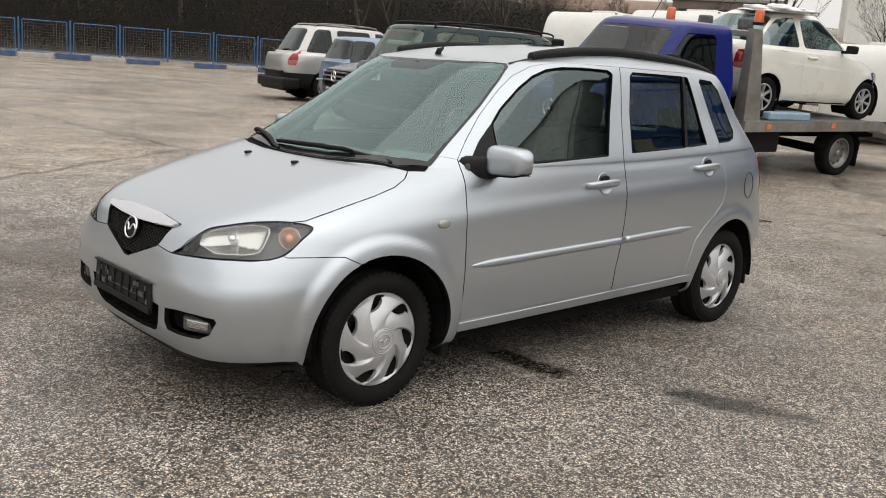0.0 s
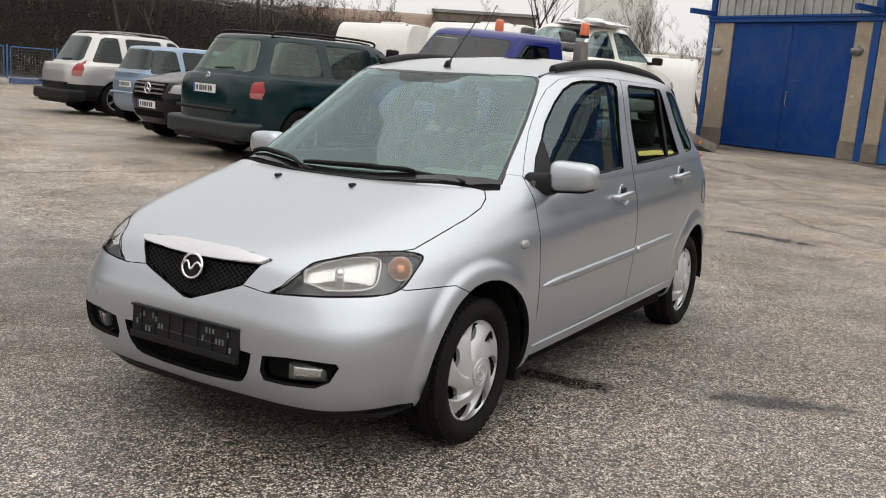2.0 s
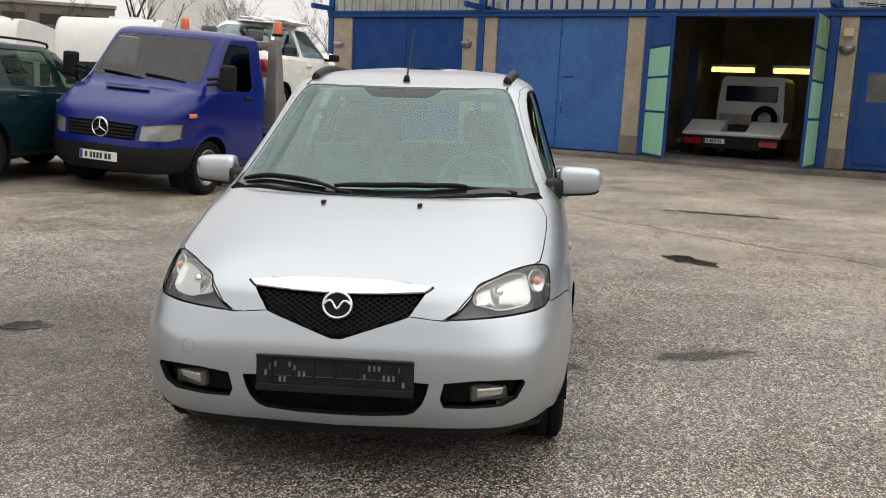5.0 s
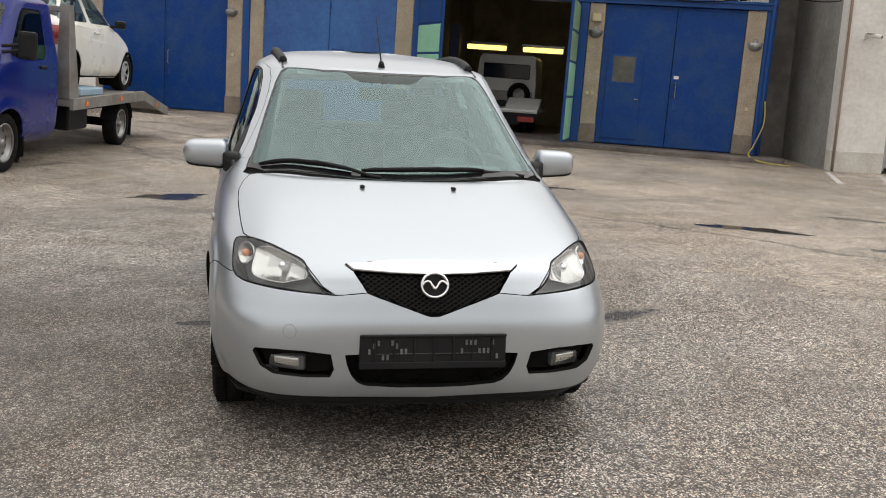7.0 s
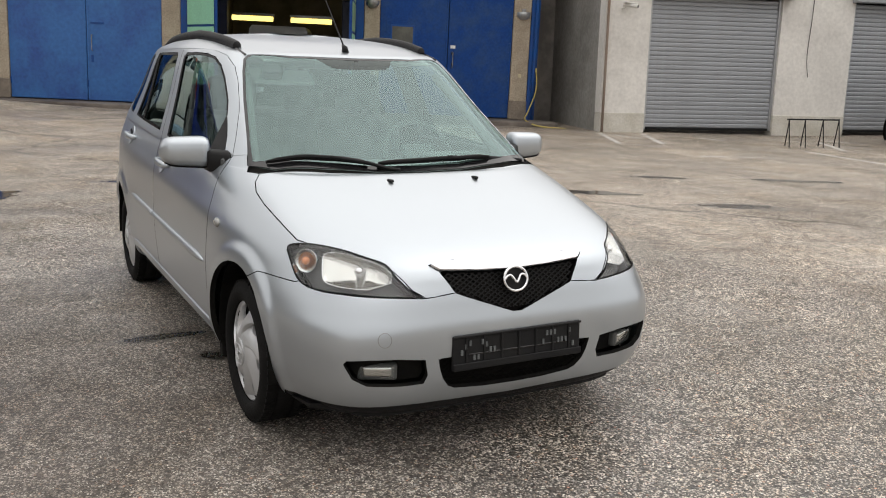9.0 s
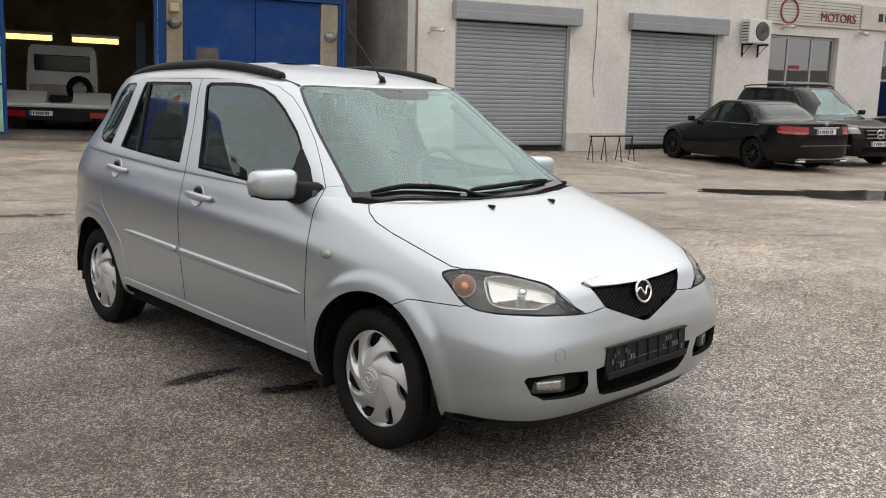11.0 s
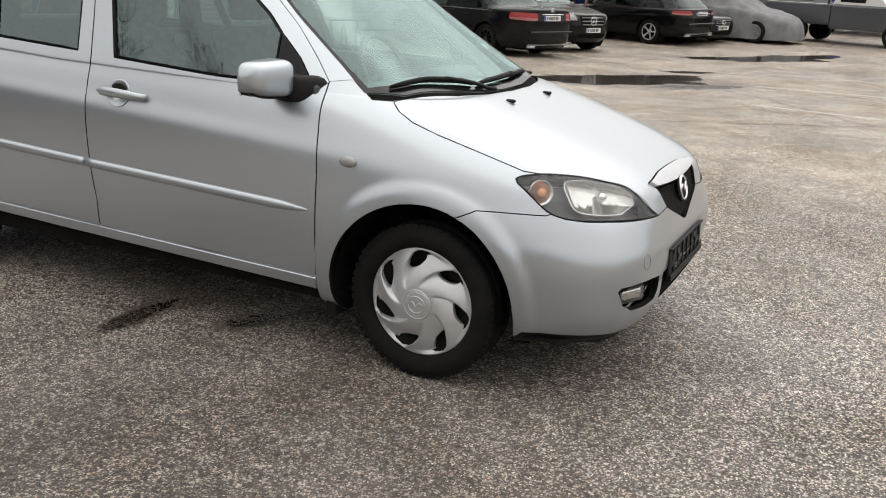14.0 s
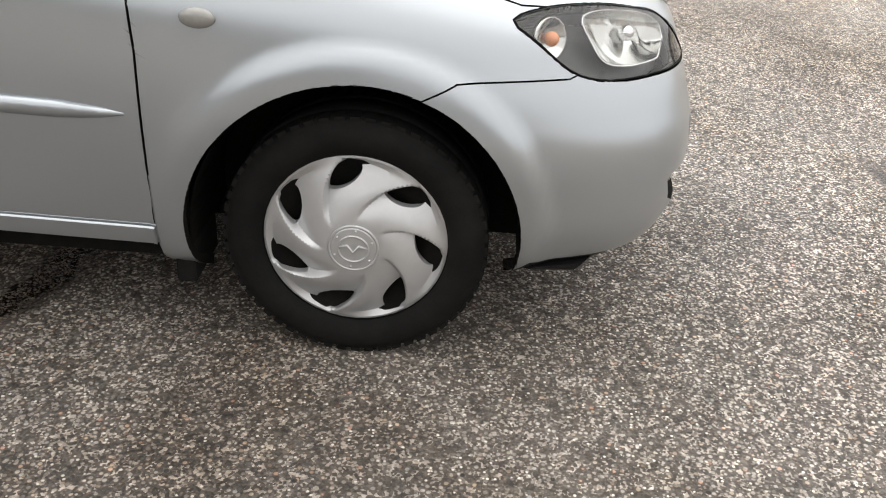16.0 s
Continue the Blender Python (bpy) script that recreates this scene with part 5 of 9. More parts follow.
def hero_body():
    b = Body(HERO_KEYS, HERO_XM, nv=119, na=110, nr=60, flare=((0.0, 0.285, 0.325, 0.012, 0.070), (-2.49, 0.285, 0.325, 0.012, 0.070)))
    Y = (0, 1, 0)
    DIAG = (0.72, 0.69, 0.05)
    FRONT = (1, 0, 0.0)
    fs = [(-0.428, 0.968), (-0.42, 0.875), (-0.402, 0.75), (-0.394, 0.658), (-0.394, 0.50), (-0.396, 0.299)]
    b.cut("fender", side_poly(fs[:-1] + [(-0.396, 0.24), (-0.30, 0.05), (1.2, 0.05), (1.2, 1.02), (-0.16, 1.02), (-0.30, 0.985)]), Y, -0.5)
    b.cut("sill", side_poly([(-0.397, 0.05), (-0.397, 0.296), (-1.43, 0.318), (-2.12, 0.333), (-2.2, 0.05)]), Y, 0.0)
    bd = [(-1.43, 0.320), (-1.427, 0.43), (-1.445, 0.55), (-1.459, 0.67), (-1.470, 0.85), (-1.472, 0.97), (-1.50, 1.15), (-1.55, 1.402)]
    b.cut("sill_under", side_poly([(-0.2, 0.05), (-0.2, 0.248), (-0.397, 0.252), (-1.43, 0.273), (-2.12, 0.288), (-2.3, 0.29), (-2.3, 0.05)]), Y, -0.3, over=["sill"])
    b.cut("front_door", side_poly(fs + bd + [(-1.25, 1.402), (-1.08, 1.392), (-0.97, 1.372), (-0.86, 1.325), (-0.77, 1.265), (-0.609, 1.139), (-0.50, 1.041)]), Y, 0.05)
    b.cut("rear_door", side_poly(bd[::-1] + [(-2.06, 0.333), (-2.09, 0.45), (-2.12, 0.53), (-2.20, 0.60), (-2.29, 0.655), (-2.36, 0.72), (-2.378, 0.80), (-2.375, 0.90), (-2.365, 0.99), (-2.284, 1.197), (-2.19, 1.402)]), Y, 0.05)
    b.cut("front_glass", side_poly([(-1.355, 0.980), (-1.417, 1.185), (-1.478, 1.365), (-1.45, 1.380), (-1.25, 1.382), (-1.13, 1.376), (-1.04, 1.362), (-0.95, 1.328), (-0.86, 1.275), (-0.726, 1.178), (-0.655, 1.115), (-0.64, 1.05), (-0.635, 0.950), (-0.865, 0.953)]), Y, 0.05)
    b.cut("mirror_sail", side_poly([(-0.634, 0.950), (-0.639, 1.05), (-0.654, 1.114), (-0.556, 1.035), (-0.490, 0.965), (-0.475, 0.92), (-0.52, 0.905), (-0.60, 0.915)]), Y, 0.05)
    b.cut("rear_glass", side_poly([(-1.547, 0.992), (-1.573, 1.18), (-1.620, 1.362), (-1.65, 1.380), (-2.095, 1.380), (-2.06, 1.2), (-2.013, 1.016)]), Y, 0.05)
    b.cut("rear_fixed_glass", side_poly([(-2.036, 1.018), (-2.083, 1.2), (-2.118, 1.380), (-2.150, 1.376), (-2.195, 1.2), (-2.225, 1.032)]), Y, 0.05)
    b.cut("divider", side_poly([(-2.0135, 1.017), (-2.0605, 1.2), (-2.0955, 1.379), (-2.1175, 1.379), (-2.0825, 1.2), (-2.0355, 1.019)]), Y, 0.05, over=["rear_door"])
    b.cut("quarter_glass", side_poly([(-2.355, 1.037), (-2.310, 1.20), (-2.262, 1.36), (-2.285, 1.376), (-2.42, 1.370), (-2.49, 1.32), (-2.545, 1.18), (-2.565, 1.10), (-2.53, 1.06), (-2.47, 1.043)]), Y, 0.05)
    b.cut("tail_lamp", [("s", -2.90, 1.0), ("s", -2.86, 0.90), ("s", -2.90, 0.74), ("r", 0.62, 0.78), ("r", 0.60, 0.95)], (-0.7, 0.72, 0), 0.05)
    b.cut("rear_window", [("r", -0.01, 1.03), ("r", 0.54, 1.03), ("r", 0.585, 1.07), ("r", 0.545, 1.24), ("r", 0.47, 1.345), ("r", -0.01, 1.365)], (-0.95, 0, 0.3), 0.0, over=["body"])
    nose = [("f", -0.01, 0.535), ("f", 0.061, 0.550), ("f", 0.139, 0.578), ("f", 0.190, 0.596), ("f", 0.228, 0.606), ("f", 0.28, 0.601), ("f", 0.346, 0.596)]
    b.cut("front_bumper", [("s", 0.10, 0.0), ("s", 0.11, 0.585), ("s", 0.189, 0.622), ("s", 0.30, 0.624), (0.387, 0.69, 0.624), (0.412, 0.680, 0.633), (0.442, 0.668, 0.617), (0.50, 0.635, 0.611), (0.55, 0.59, 0.610), (0.61, 0.53, 0.607), (0.647, 0.45, 0.603)] + nose[::-1] + [(0.9, -0.02, 0.05)], DIAG, -0.3, over=["body", "fender"])
    b.cut("hood", nose + [(0.655, 0.39, 0.622), (0.62, 0.43, 0.668), (0.585, 0.455, 0.703), (0.53, 0.505, 0.722), (0.455, 0.565, 0.739), (0.355, 0.638, 0.744), (0.30, 0.660, 0.748), (0.213, 0.67, 0.775), (0.10, 0.678, 0.80), (0.0, 0.684, 0.83), (-0.10, 0.683, 0.86), (-0.165, 0.667, 0.886), (-0.205, 0.64, 0.908), ("t", -0.15, 0.56), ("t", -0.075, 0.40), ("t", -0.035, 0.20), ("t", -0.025, -0.01)], (0.75, 0.0, 0.65), -0.2, over=["body", "fender"])
    b.cut("cowl", [("t", -0.025, -0.01), ("t", -0.035, 0.20), ("t", -0.075, 0.40), ("t", -0.15, 0.56), (-0.205, 0.64, 0.908), ("t", -0.262, 0.668), ("t", -0.295, 0.652), ("t", -0.185, 0.58), ("t", -0.108, 0.40), ("t", -0.066, 0.2), ("t", -0.056, -0.01)], (0.4, 0, 0.9), 0.05, over=["body", "fender"])
    b.cut("windscreen_edge", [("t", -0.056, -0.01), ("t", -0.066, 0.20), ("t", -0.108, 0.40), ("t", -0.185, 0.58), ("t", -0.30, 0.655), ("t", -0.422, 0.622), ("t", -0.646, 0.570), ("t", -0.80, 0.528), ("t", -0.875, 0.500), ("t", -0.89, 0.475), ("t", -0.84, 0.39), ("t", -0.80, 0.30), ("t", -0.785, 0.15), ("t", -0.78, -0.01)], (0.5, 0, 0.86), -0.1, over=["body", "front_door", "fender"])
    b.cut("windscreen", [("t", -0.088, -0.01), ("t", -0.098, 0.20), ("t", -0.138, 0.39), ("t", -0.212, 0.55), ("t", -0.30, 0.636), ("t", -0.422, 0.610), ("t", -0.646, 0.558), ("t", -0.80, 0.516), ("t", -0.86, 0.492), ("t", -0.876, 0.465), ("t", -0.825, 0.38), ("t", -0.785, 0.30), ("t", -0.768, 0.15), ("t", -0.762, -0.01)], (0.5, 0, 0.86), -0.1, over=["windscreen_edge"])
    b.cut("shade_band", [("t", -0.762, -0.01), ("t", -0.768, 0.15), ("t", -0.772, 0.19), ("t", -0.72, 0.155), ("t", -0.695, 0.12), ("t", -0.69, -0.01)], (0.5, 0, 0.86), -0.1, over=["windscreen"])
    b.cut("headlight", [(0.29, 0.692, 0.727), (0.355, 0.636, 0.743), (0.455, 0.565, 0.737), (0.53, 0.505, 0.720), (0.585, 0.455, 0.701), (0.62, 0.43, 0.666), (0.655, 0.39, 0.620), (0.667, 0.354, 0.598), (0.647, 0.45, 0.604), (0.61, 0.53, 0.609), (0.55, 0.59, 0.612), (0.50, 0.635, 0.613), (0.442, 0.668, 0.618), (0.39, 0.686, 0.637), (0.335, 0.695, 0.685)], DIAG, -0.2, 3)
    b.cut("grille_chrome", [("f", -0.01, 0.708), ("f", 0.15, 0.706), ("f", 0.312, 0.694), ("f", 0.284, 0.676), ("f", 0.15, 0.667), ("f", -0.01, 0.660)], FRONT, 0.1, over=["hood"])
    b.cut("grille", [("f", -0.01, 0.659), ("f", 0.15, 0.666), ("f", 0.282, 0.675), ("f", 0.258, 0.640), ("f", 0.234, 0.604), ("f", 0.190, 0.587), ("f", 0.139, 0.569), ("f", 0.061, 0.541), ("f", 0.018, 0.526), ("f", -0.01, 0.525)], FRONT, 0.1)
    b.cut("intake", [("f", -0.01, 0.395), ("f", 0.20, 0.395), ("f", 0.309, 0.391), ("f", 0.300, 0.352), ("f", 0.286, 0.318), ("f", 0.262, 0.288), ("f", 0.235, 0.275), ("f", 0.122, 0.264), ("f", -0.01, 0.260)], FRONT, 0.1)
    b.cut("fog_pocket", [("f", 0.360, 0.394), ("f", 0.457, 0.407), ("f", 0.55, 0.410), ("f", 0.615, 0.406), ("f", 0.622, 0.394), ("f", 0.597, 0.345), ("f", 0.552, 0.320), ("f", 0.435, 0.311), ("f", 0.360, 0.311), ("f", 0.348, 0.340)], FRONT, 0.05, over=["front_bumper"])
    b.cut("lip", [(0.9, -0.02, 0.05), (0.9, -0.02, 0.222), ("f", 0.3, 0.225), ("f", 0.55, 0.230), ("s", 0.36, 0.234), (0.30, 0.80, 0.05)], DIAG, -0.6, over=["front_bumper"])
    for cx, r in ((0.0, 0.335), (-2.49, 0.335)):
        b.cut("arch", side_poly([(cx + r * math.cos(math.radians(a)), 0.282 + r * math.sin(math.radians(a))) for a in range(-60, 241, 6)]), Y, -0.2)
    return b


hero = empty("silver_hatchback")
tagged(hero, "silver metallic compact hatchback with black roof rails on wet asphalt", "car")
HB = hero_body()


def upright(data):
    """Side panes are flatter and stand more upright than the rounded skin round them."""
    p, n, f = data
    return p, [Vector((v.x * 0.6, v.y, v.z * 0.5)).normalized() for v in n], f


def seal(region, sd, parent, lip=0.0095):
    """Black rubber round a window: a lining of the opening and a narrow lip over the pane."""
    p, n, f = HB.panel(region, 0.030, 0.0008, sides=sd)
    p2, n2, f2 = HB.panel(region, 0.030, lip, sides=sd, push=-0.004 if lip > 0.008 else 0.0006)
    rim = f[len(HB.outline(region)):]
    k = len(p)
    strip = [[q[0], q[1], k + q[1], k + q[0]] if sd == "left" else [q[3], q[2], k + q[2], k + q[3]] for q in rim]
    skin("window_seal", (p + p2, n + n2, rim + strip), PLASTIC, parent)


skin("roof_and_rear_quarter", HB.panel("body", 0.012, 0.0), SILVER, hero)
skin("hood", HB.panel("hood", 0.022, 0.0022), SILVER, hero, edge=HB)
skin("front_bumper", HB.panel("front_bumper", 0.02, 0.0015), SILVER, hero, edge=HB)
skin("bumper_lip", HB.panel("lip", 0.02, 0.001, push=-0.006), PLASTIC, hero)
# black air dam hanging under the bumper, from wheel to wheel
rim_ = [HB.snap("f", 0.60 * k / 8, 0.205) for k in range(9)] + [Vector((0.50, 0.69, 0.205)), Vector((0.40, 0.72, 0.205))]
rim_ = [Vector((v.x, -v.y, v.z)) for v in rim_[:0:-1]] + rim_
bm = bmesh.new()
drop = [0.215 - 0.043 * min(1.0, 0.25 + 0.25 * min(k, len(rim_) - 1 - k)) for k in range(len(rim_))]
ring_solid(bm, [[(v.x - 0.024, v.y * 0.985, 0.215), (v.x - 0.040, v.y * 0.975, z), (v.x - 0.052, v.y * 0.965, z), (v.x - 0.050, v.y * 0.955, 0.215)] for v, z in zip(rim_, drop)])
part("air_dam", bm, PLASTIC, hero)
for sd in ("left", "right"):
    skin("fender", HB.panel("fender", 0.022, 0.0022, sides=sd), SILVER, hero, edge=HB)
    skin("sill", HB.panel("sill", 0.014, 0.003, sides=sd, push=0.007), SILVER, hero)
    skin("sill_underside", HB.panel("sill_under", 0.0, 0.0, sides=sd, push=-0.025), LINER, hero)
    for nm in ("front", "rear"):
        dr = skin(nm + "_door", HB.panel(nm + "_door", 0.022, 0.0028, sides=sd), SILVER, hero, edge=HB)
        skin("window_glass", upright(HB.panel(nm + "_glass", 0.004, 0.004, sides=sd, push=-0.008)), SIDE_GLASS, dr)
        seal(nm + "_glass", sd, dr)
    seal("rear_fixed_glass", sd, hero)
    seal("quarter_glass", sd, hero)
    skin("fixed_glass", upright(HB.panel("rear_fixed_glass", 0.004, 0.004, sides=sd, push=-0.008)), SIDE_GLASS, hero)
    skin("window_divider", HB.panel("divider", 0.02, 0.0, sides=sd, push=0.001), PLASTIC, hero)
    skin("quarter_glass", upright(HB.panel("quarter_glass", 0.004, 0.003, sides=sd, push=-0.004)), SIDE_GLASS, hero)
    skin("mirror_sail", HB.panel("mirror_sail", 0.006, 0.001, sides=sd, push=0.002), PLASTIC, hero)
    skin("tail_lamp", HB.panel("tail_lamp", 0.02, 0.001, sides=sd, push=0.003), RED_LENS, hero, "red tail lamp lens")
skin("cowl_panel", HB.panel("cowl", 0.012, 0.001, push=-0.008), LINER, hero)
skin("windscreen_border", HB.panel("windscreen_edge", 0.004, 0.0, push=-0.002), GLOSS_BLACK, hero)
skin("windscreen", HB.panel("windscreen", 0.003, 0.0, push=-0.003), GLASS, hero, "pale green tinted windscreen")
skin("rear_window", HB.panel("rear_window", 0.004, 0.002, push=-0.004), SIDE_GLASS, hero)
skin("shade_band", HB.panel("shade_band", 0.003, 0.0, push=-0.003), DARK_GLASS, hero, "dark shade band at the windscreen top")
skin("grille_bar", HB.panel("grille_chrome", 0.03, 0.004, push=0.010), BRIGHT_TRIM, hero)


def mesh_backing(name, region, depth, sides="both"):
    """The back of an opening in the front."""
    p, n, f = HB.panel(region, 0.0, 0.0, sides=sides)
    return skin(name, ([q - v * depth for q, v in zip(p, n)], n, f), LINER, hero)


def lattice(parent, name, region, depth, step, slant, r, mat):
    """Crossed thin bars over an opening, laid on the skin a little inside."""
    faces = HB.outline(region)
    zs = [v.co.z for f in faces for v in f.verts]
    ys = [v.co.y for f in faces for v in f.verts]
    z0, z1, y1 = min(zs), max(zs), max(ys)
    poly = {}
    for f in faces:
        for v in f.verts:
            k = round(v.co.z / 0.006)
            poly[k] = max(poly.get(k, 0), v.co.y)
    ins = lambda y, z: abs(y) < max(poly.get(round(z / 0.006), 0), poly.get(round(z / 0.006) + 1, 0)) - 0.002 and z0 < z < z1
    bm = bmesh.new()
    for sg in (1, -1):
        c = -y1 - (z1 - z0) / abs(slant)
        while c < y1 + (z1 - z0) / abs(slant):
            run = []
            t = 0.0
            while t <= z1 - z0:
                y = sg * (c + t / slant)
                z = z0 + t
                if ins(y, z):
                    q = HB.snap("f", abs(y), z)
                    run.append((q.x - depth, y, z))
                elif len(run) > 1:
                    tube(bm, run, r, 4)
                    run = []
                else:
                    run = []
                t += 0.012
            if len(run) > 1:
                tube(bm, run, r, 4)
            c += step
    return part(name, bm, mat, parent)


mesh_backing("grille_recess", "grille", 0.035)
lattice(hero, "grille_mesh", "grille", 0.012, 0.026, 0.62, 0.0028, PLASTIC)
mesh_backing("intake_recess", "intake", 0.05)
lattice(hero, "intake_mesh", "intake", 0.02, 0.024, 0.8, 0.0018, LINER)
mesh_backing("fog_recess", "fog_pocket", 0.04, "left")
mesh_backing("fog_recess", "fog_pocket", 0.04, "right")

# emblem: a ring with a winged bar, plain shape
emb = empty("emblem")
emb.parent = hero
q = HB.snap("f", 0.0, 0.634)
emb.matrix_basis = pose(q.x + 0.012, 0, 0.634, 0, -14, 0)
bm = bmesh.new()
ring = [(0.0, 0.047 * math.cos(a), 0.042 * math.sin(a)) for a in [2 * math.pi * k / 32 for k in range(33)]]
tube(bm, ring, 0.0052, 8, False)
part("ring", bm, CHROME, emb, smooth=True)
bm = bmesh.new()
tube(bm, catmull([(0.001, -0.045, 0.000), (0.003, -0.032, 0.012), (0.004, -0.018, 0.011), (0.006, 0.0, -0.012), (0.004, 0.018, 0.011), (0.003, 0.032, 0.012), (0.001, 0.045, 0.000)], 6), 0.0046, 8)
part("wings", bm, CHROME, emb, smooth=True)
bm = bmesh.new()
spin(bm, [(0.0, -0.008), (0.044, -0.008), (0.044, -0.012)], 24, "x")
part("badge_back", bm, PLASTIC, emb)

# empty black plate holder
ph = empty("plate_holder")
ph.parent = hero
ph.matrix_basis = pose(0.712, 0, 0.405, 0, -3, 0)
part("holder_plate", boxed(-0.012, 0.0, -0.262, 0.262, -0.060, 0.060, bevel=0.004), PLASTIC, ph)
for z0, z1 in ((0.052, 0.060), (-0.060, -0.036)):
    part("holder_lip", boxed(0.0005, 0.008, -0.262, 0.262, z0, z1, bevel=0.002), PLASTIC, ph)
rnd = random.Random(3)
for sg in (-1, 1):
    for k in range(9):
        bm = bmesh.new()
        y = sg * (0.10 + k * 0.016)
        z = rnd.choice((-0.02, 0.0, 0.02, 0.03))
        box(bm, 0.0005, 0.005, y - 0.004, y + 0.004, z - 0.008, z + 0.01)
        part("holder_clip", bm, TRIM_GREY, ph)
for k in range(7):
    y = -0.21 + 0.07 * k
    part("holder_rib", boxed(0.0005, 0.005, y - 0.004, y + 0.004, -0.035, 0.051, bevel=0.001), PLASTIC, ph)
part("holder_bar", boxed(0.0005, 0.003, -0.20, 0.20, -0.012, -0.006, bevel=0.001), GLOSS_BLACK, ph)

# headlights
for sd, sg in (("left", 1), ("right", -1)):
    hl = skin("headlight", HB.panel("headlight", 0.03, 0.0018, sides=sd, push=-0.001), LENS, hero, "clear halogen headlamp with orange indicator")
    p, n, f = HB.panel("headlight", 0.0, 0.004, sides=sd)
    skin("lamp_bezel", ([a - b_ * 0.058 for a, b_ in zip(p, n)], n, f), LAMP_BLACK, hl)
    # faceted reflector between its lower and upper edge, bowed inwards
    lower = catmull([(0.625, 0.455, 0.622), (0.600, 0.525, 0.622), (0.545, 0.592, 0.624), (0.480, 0.640, 0.628)], 6)
    upper = catmull([(0.603, 0.442, 0.682), (0.550, 0.495, 0.706), (0.480, 0.552, 0.721), (0.415, 0.612, 0.726)], 6)
    bm = bmesh.new()
    rows = []
    m_ = len(lower)
    lens_pt = lambda u_, t: (lambda i, w: (lower[i] * (1 - w) + lower[i + 1] * w) * (1 - t) + (upper[i] * (1 - w) + upper[i + 1] * w) * t)(min(int(u_ * (m_ - 1)), m_ - 2), u_ * (m_ - 1) - min(int(u_ * (m_ - 1)), m_ - 2))
    rim_pts = []
    for i in range(15):
        rho = i / 14
        row = []
        for j in range(64):
            a = 2 * math.pi * j / 64
            cu, cv = (math.copysign(abs(f_(a)) ** (2 / 4.2), f_(a)) for f_ in (math.cos, math.sin))
            u_, t = 0.5 + 0.5 * rho * cu, 0.5 + 0.5 * rho * cv
            if u_ + t < 0.34:
                d_ = (0.34 - u_ - t) / 2
                u_, t = u_ + d_, t + d_
            q = lens_pt(u_, t)
            bow = 0.009 + 0.040 * (1 - rho ** 2.6) + (0.006 if u_ < 0.34 or u_ > 0.74 else 0.0015) * abs(u_ * 9 % 1.0 - 0.5) * (rho < 0.97)
            row.append(bm.verts.new((q[0] - bow * 0.82, sg * (q[1] - bow * 0.52), q[2] - bow * 0.1)))
            if i == 14:
                rim_pts.append((q[0] - 0.009, sg * (q[1] - 0.006), q[2]))
        rows.append(row)
    for ra_, rb_ in zip(rows, rows[1:]):
        for j in range(64):
            k_ = (j + 1) % 64
            bm.faces.new((ra_[j], rb_[j], rb_[k_], ra_[k_]))
    bmesh.ops.remove_doubles(bm, verts=bm.verts, dist=1e-5)
    part("reflector", bm, REFLECTOR, hl, smooth=True)
    bm = bmesh.new()
    tube(bm, rim_pts + [rim_pts[0]], 0.002, 6, False)
    part("reflector_rim", bm, CHROME, hl, smooth=True)
    bm = bmesh.new()
    bmesh.ops.create_uvsphere(bm, u_segments=14, v_segments=8, radius=0.017)
    bmesh.ops.transform(bm, matrix=Matrix.Translation((0.520, 0.520 * sg, 0.670)), verts=bm.verts)
    part("bulb_cap", bm, CHROME, hl, smooth=True)
    nrm = Vector((0.66, 0.70 * sg, 0.2)).normalized()
    base2 = Vector((0.378, 0.668 * sg, 0.690)) - nrm * 0.026
    bm = bmesh.new()
    spin(bm, [(0.0, -0.018), (0.016, -0.016), (0.030, -0.009), (0.038, 0.0), (0.041, 0.002), (0.041, -0.01)], 24, "z")
    bmesh.ops.transform(bm, matrix=Matrix.Translation(base2) @ nrm.to_track_quat("Z", "Y").to_matrix().to_4x4(), verts=bm.verts)
    part("indicator_bowl", bm, REFLECTOR, hl, smooth=True)
    bm = bmesh.new()
    bmesh.ops.create_uvsphere(bm, u_segments=14, v_segments=8, radius=0.015)
    bmesh.ops.transform(bm, matrix=Matrix.Translation(base2 + nrm * 0.001), verts=bm.verts)
    part("indicator_bulb", bm, INDICATOR, hl, "orange indicator bulb", smooth=True)
    seal("headlight", sd, hl, 0.0035)
    # fog lamp
    fg = empty("fog_lamp")
    fg.parent = hero
    q = HB.snap("f", 0.51, 0.357)
    nr = Vector((0.90, 0.43 * sg, 0.0)).normalized()
    fg.matrix_basis = Matrix.Translation((q.x - 0.034, 0.51 * sg, 0.358)) @ nr.to_track_quat("X", "Z").to_matrix().to_4x4()
    part("fog_housing", boxed(-0.03, 0.0, -0.066, 0.066, -0.029, 0.029, bevel=0.012, seg=3), LAMP_BLACK, fg)
    part("fog_reflector", boxed(-0.024, 0.003, -0.050, 0.050, -0.020, 0.020, bevel=0.013, seg=4), REFLECTOR, fg, smooth=True)
    part("fog_lens", boxed(-0.018, 0.010, -0.058, 0.058, -0.026, 0.026, bevel=0.0135, seg=4), LENS, fg, smooth=True)

    # side indicator, rubbing strips, door handles, mirrors
    q = HB.snap("s", -0.278, 0.722)
    bm = bmesh.new()
    bmesh.ops.create_uvsphere(bm, u_segments=16, v_segments=10, radius=1)
    bmesh.ops.transform(bm, matrix=pose(-0.278, (q.y + 0.001) * sg, 0.722) @ Matrix.Diagonal((0.034, 0.012, 0.019, 1)), verts=bm.verts)
    part("side_indicator", bm, PALE_LENS, hero, "clear oval side indicator", smooth=True)
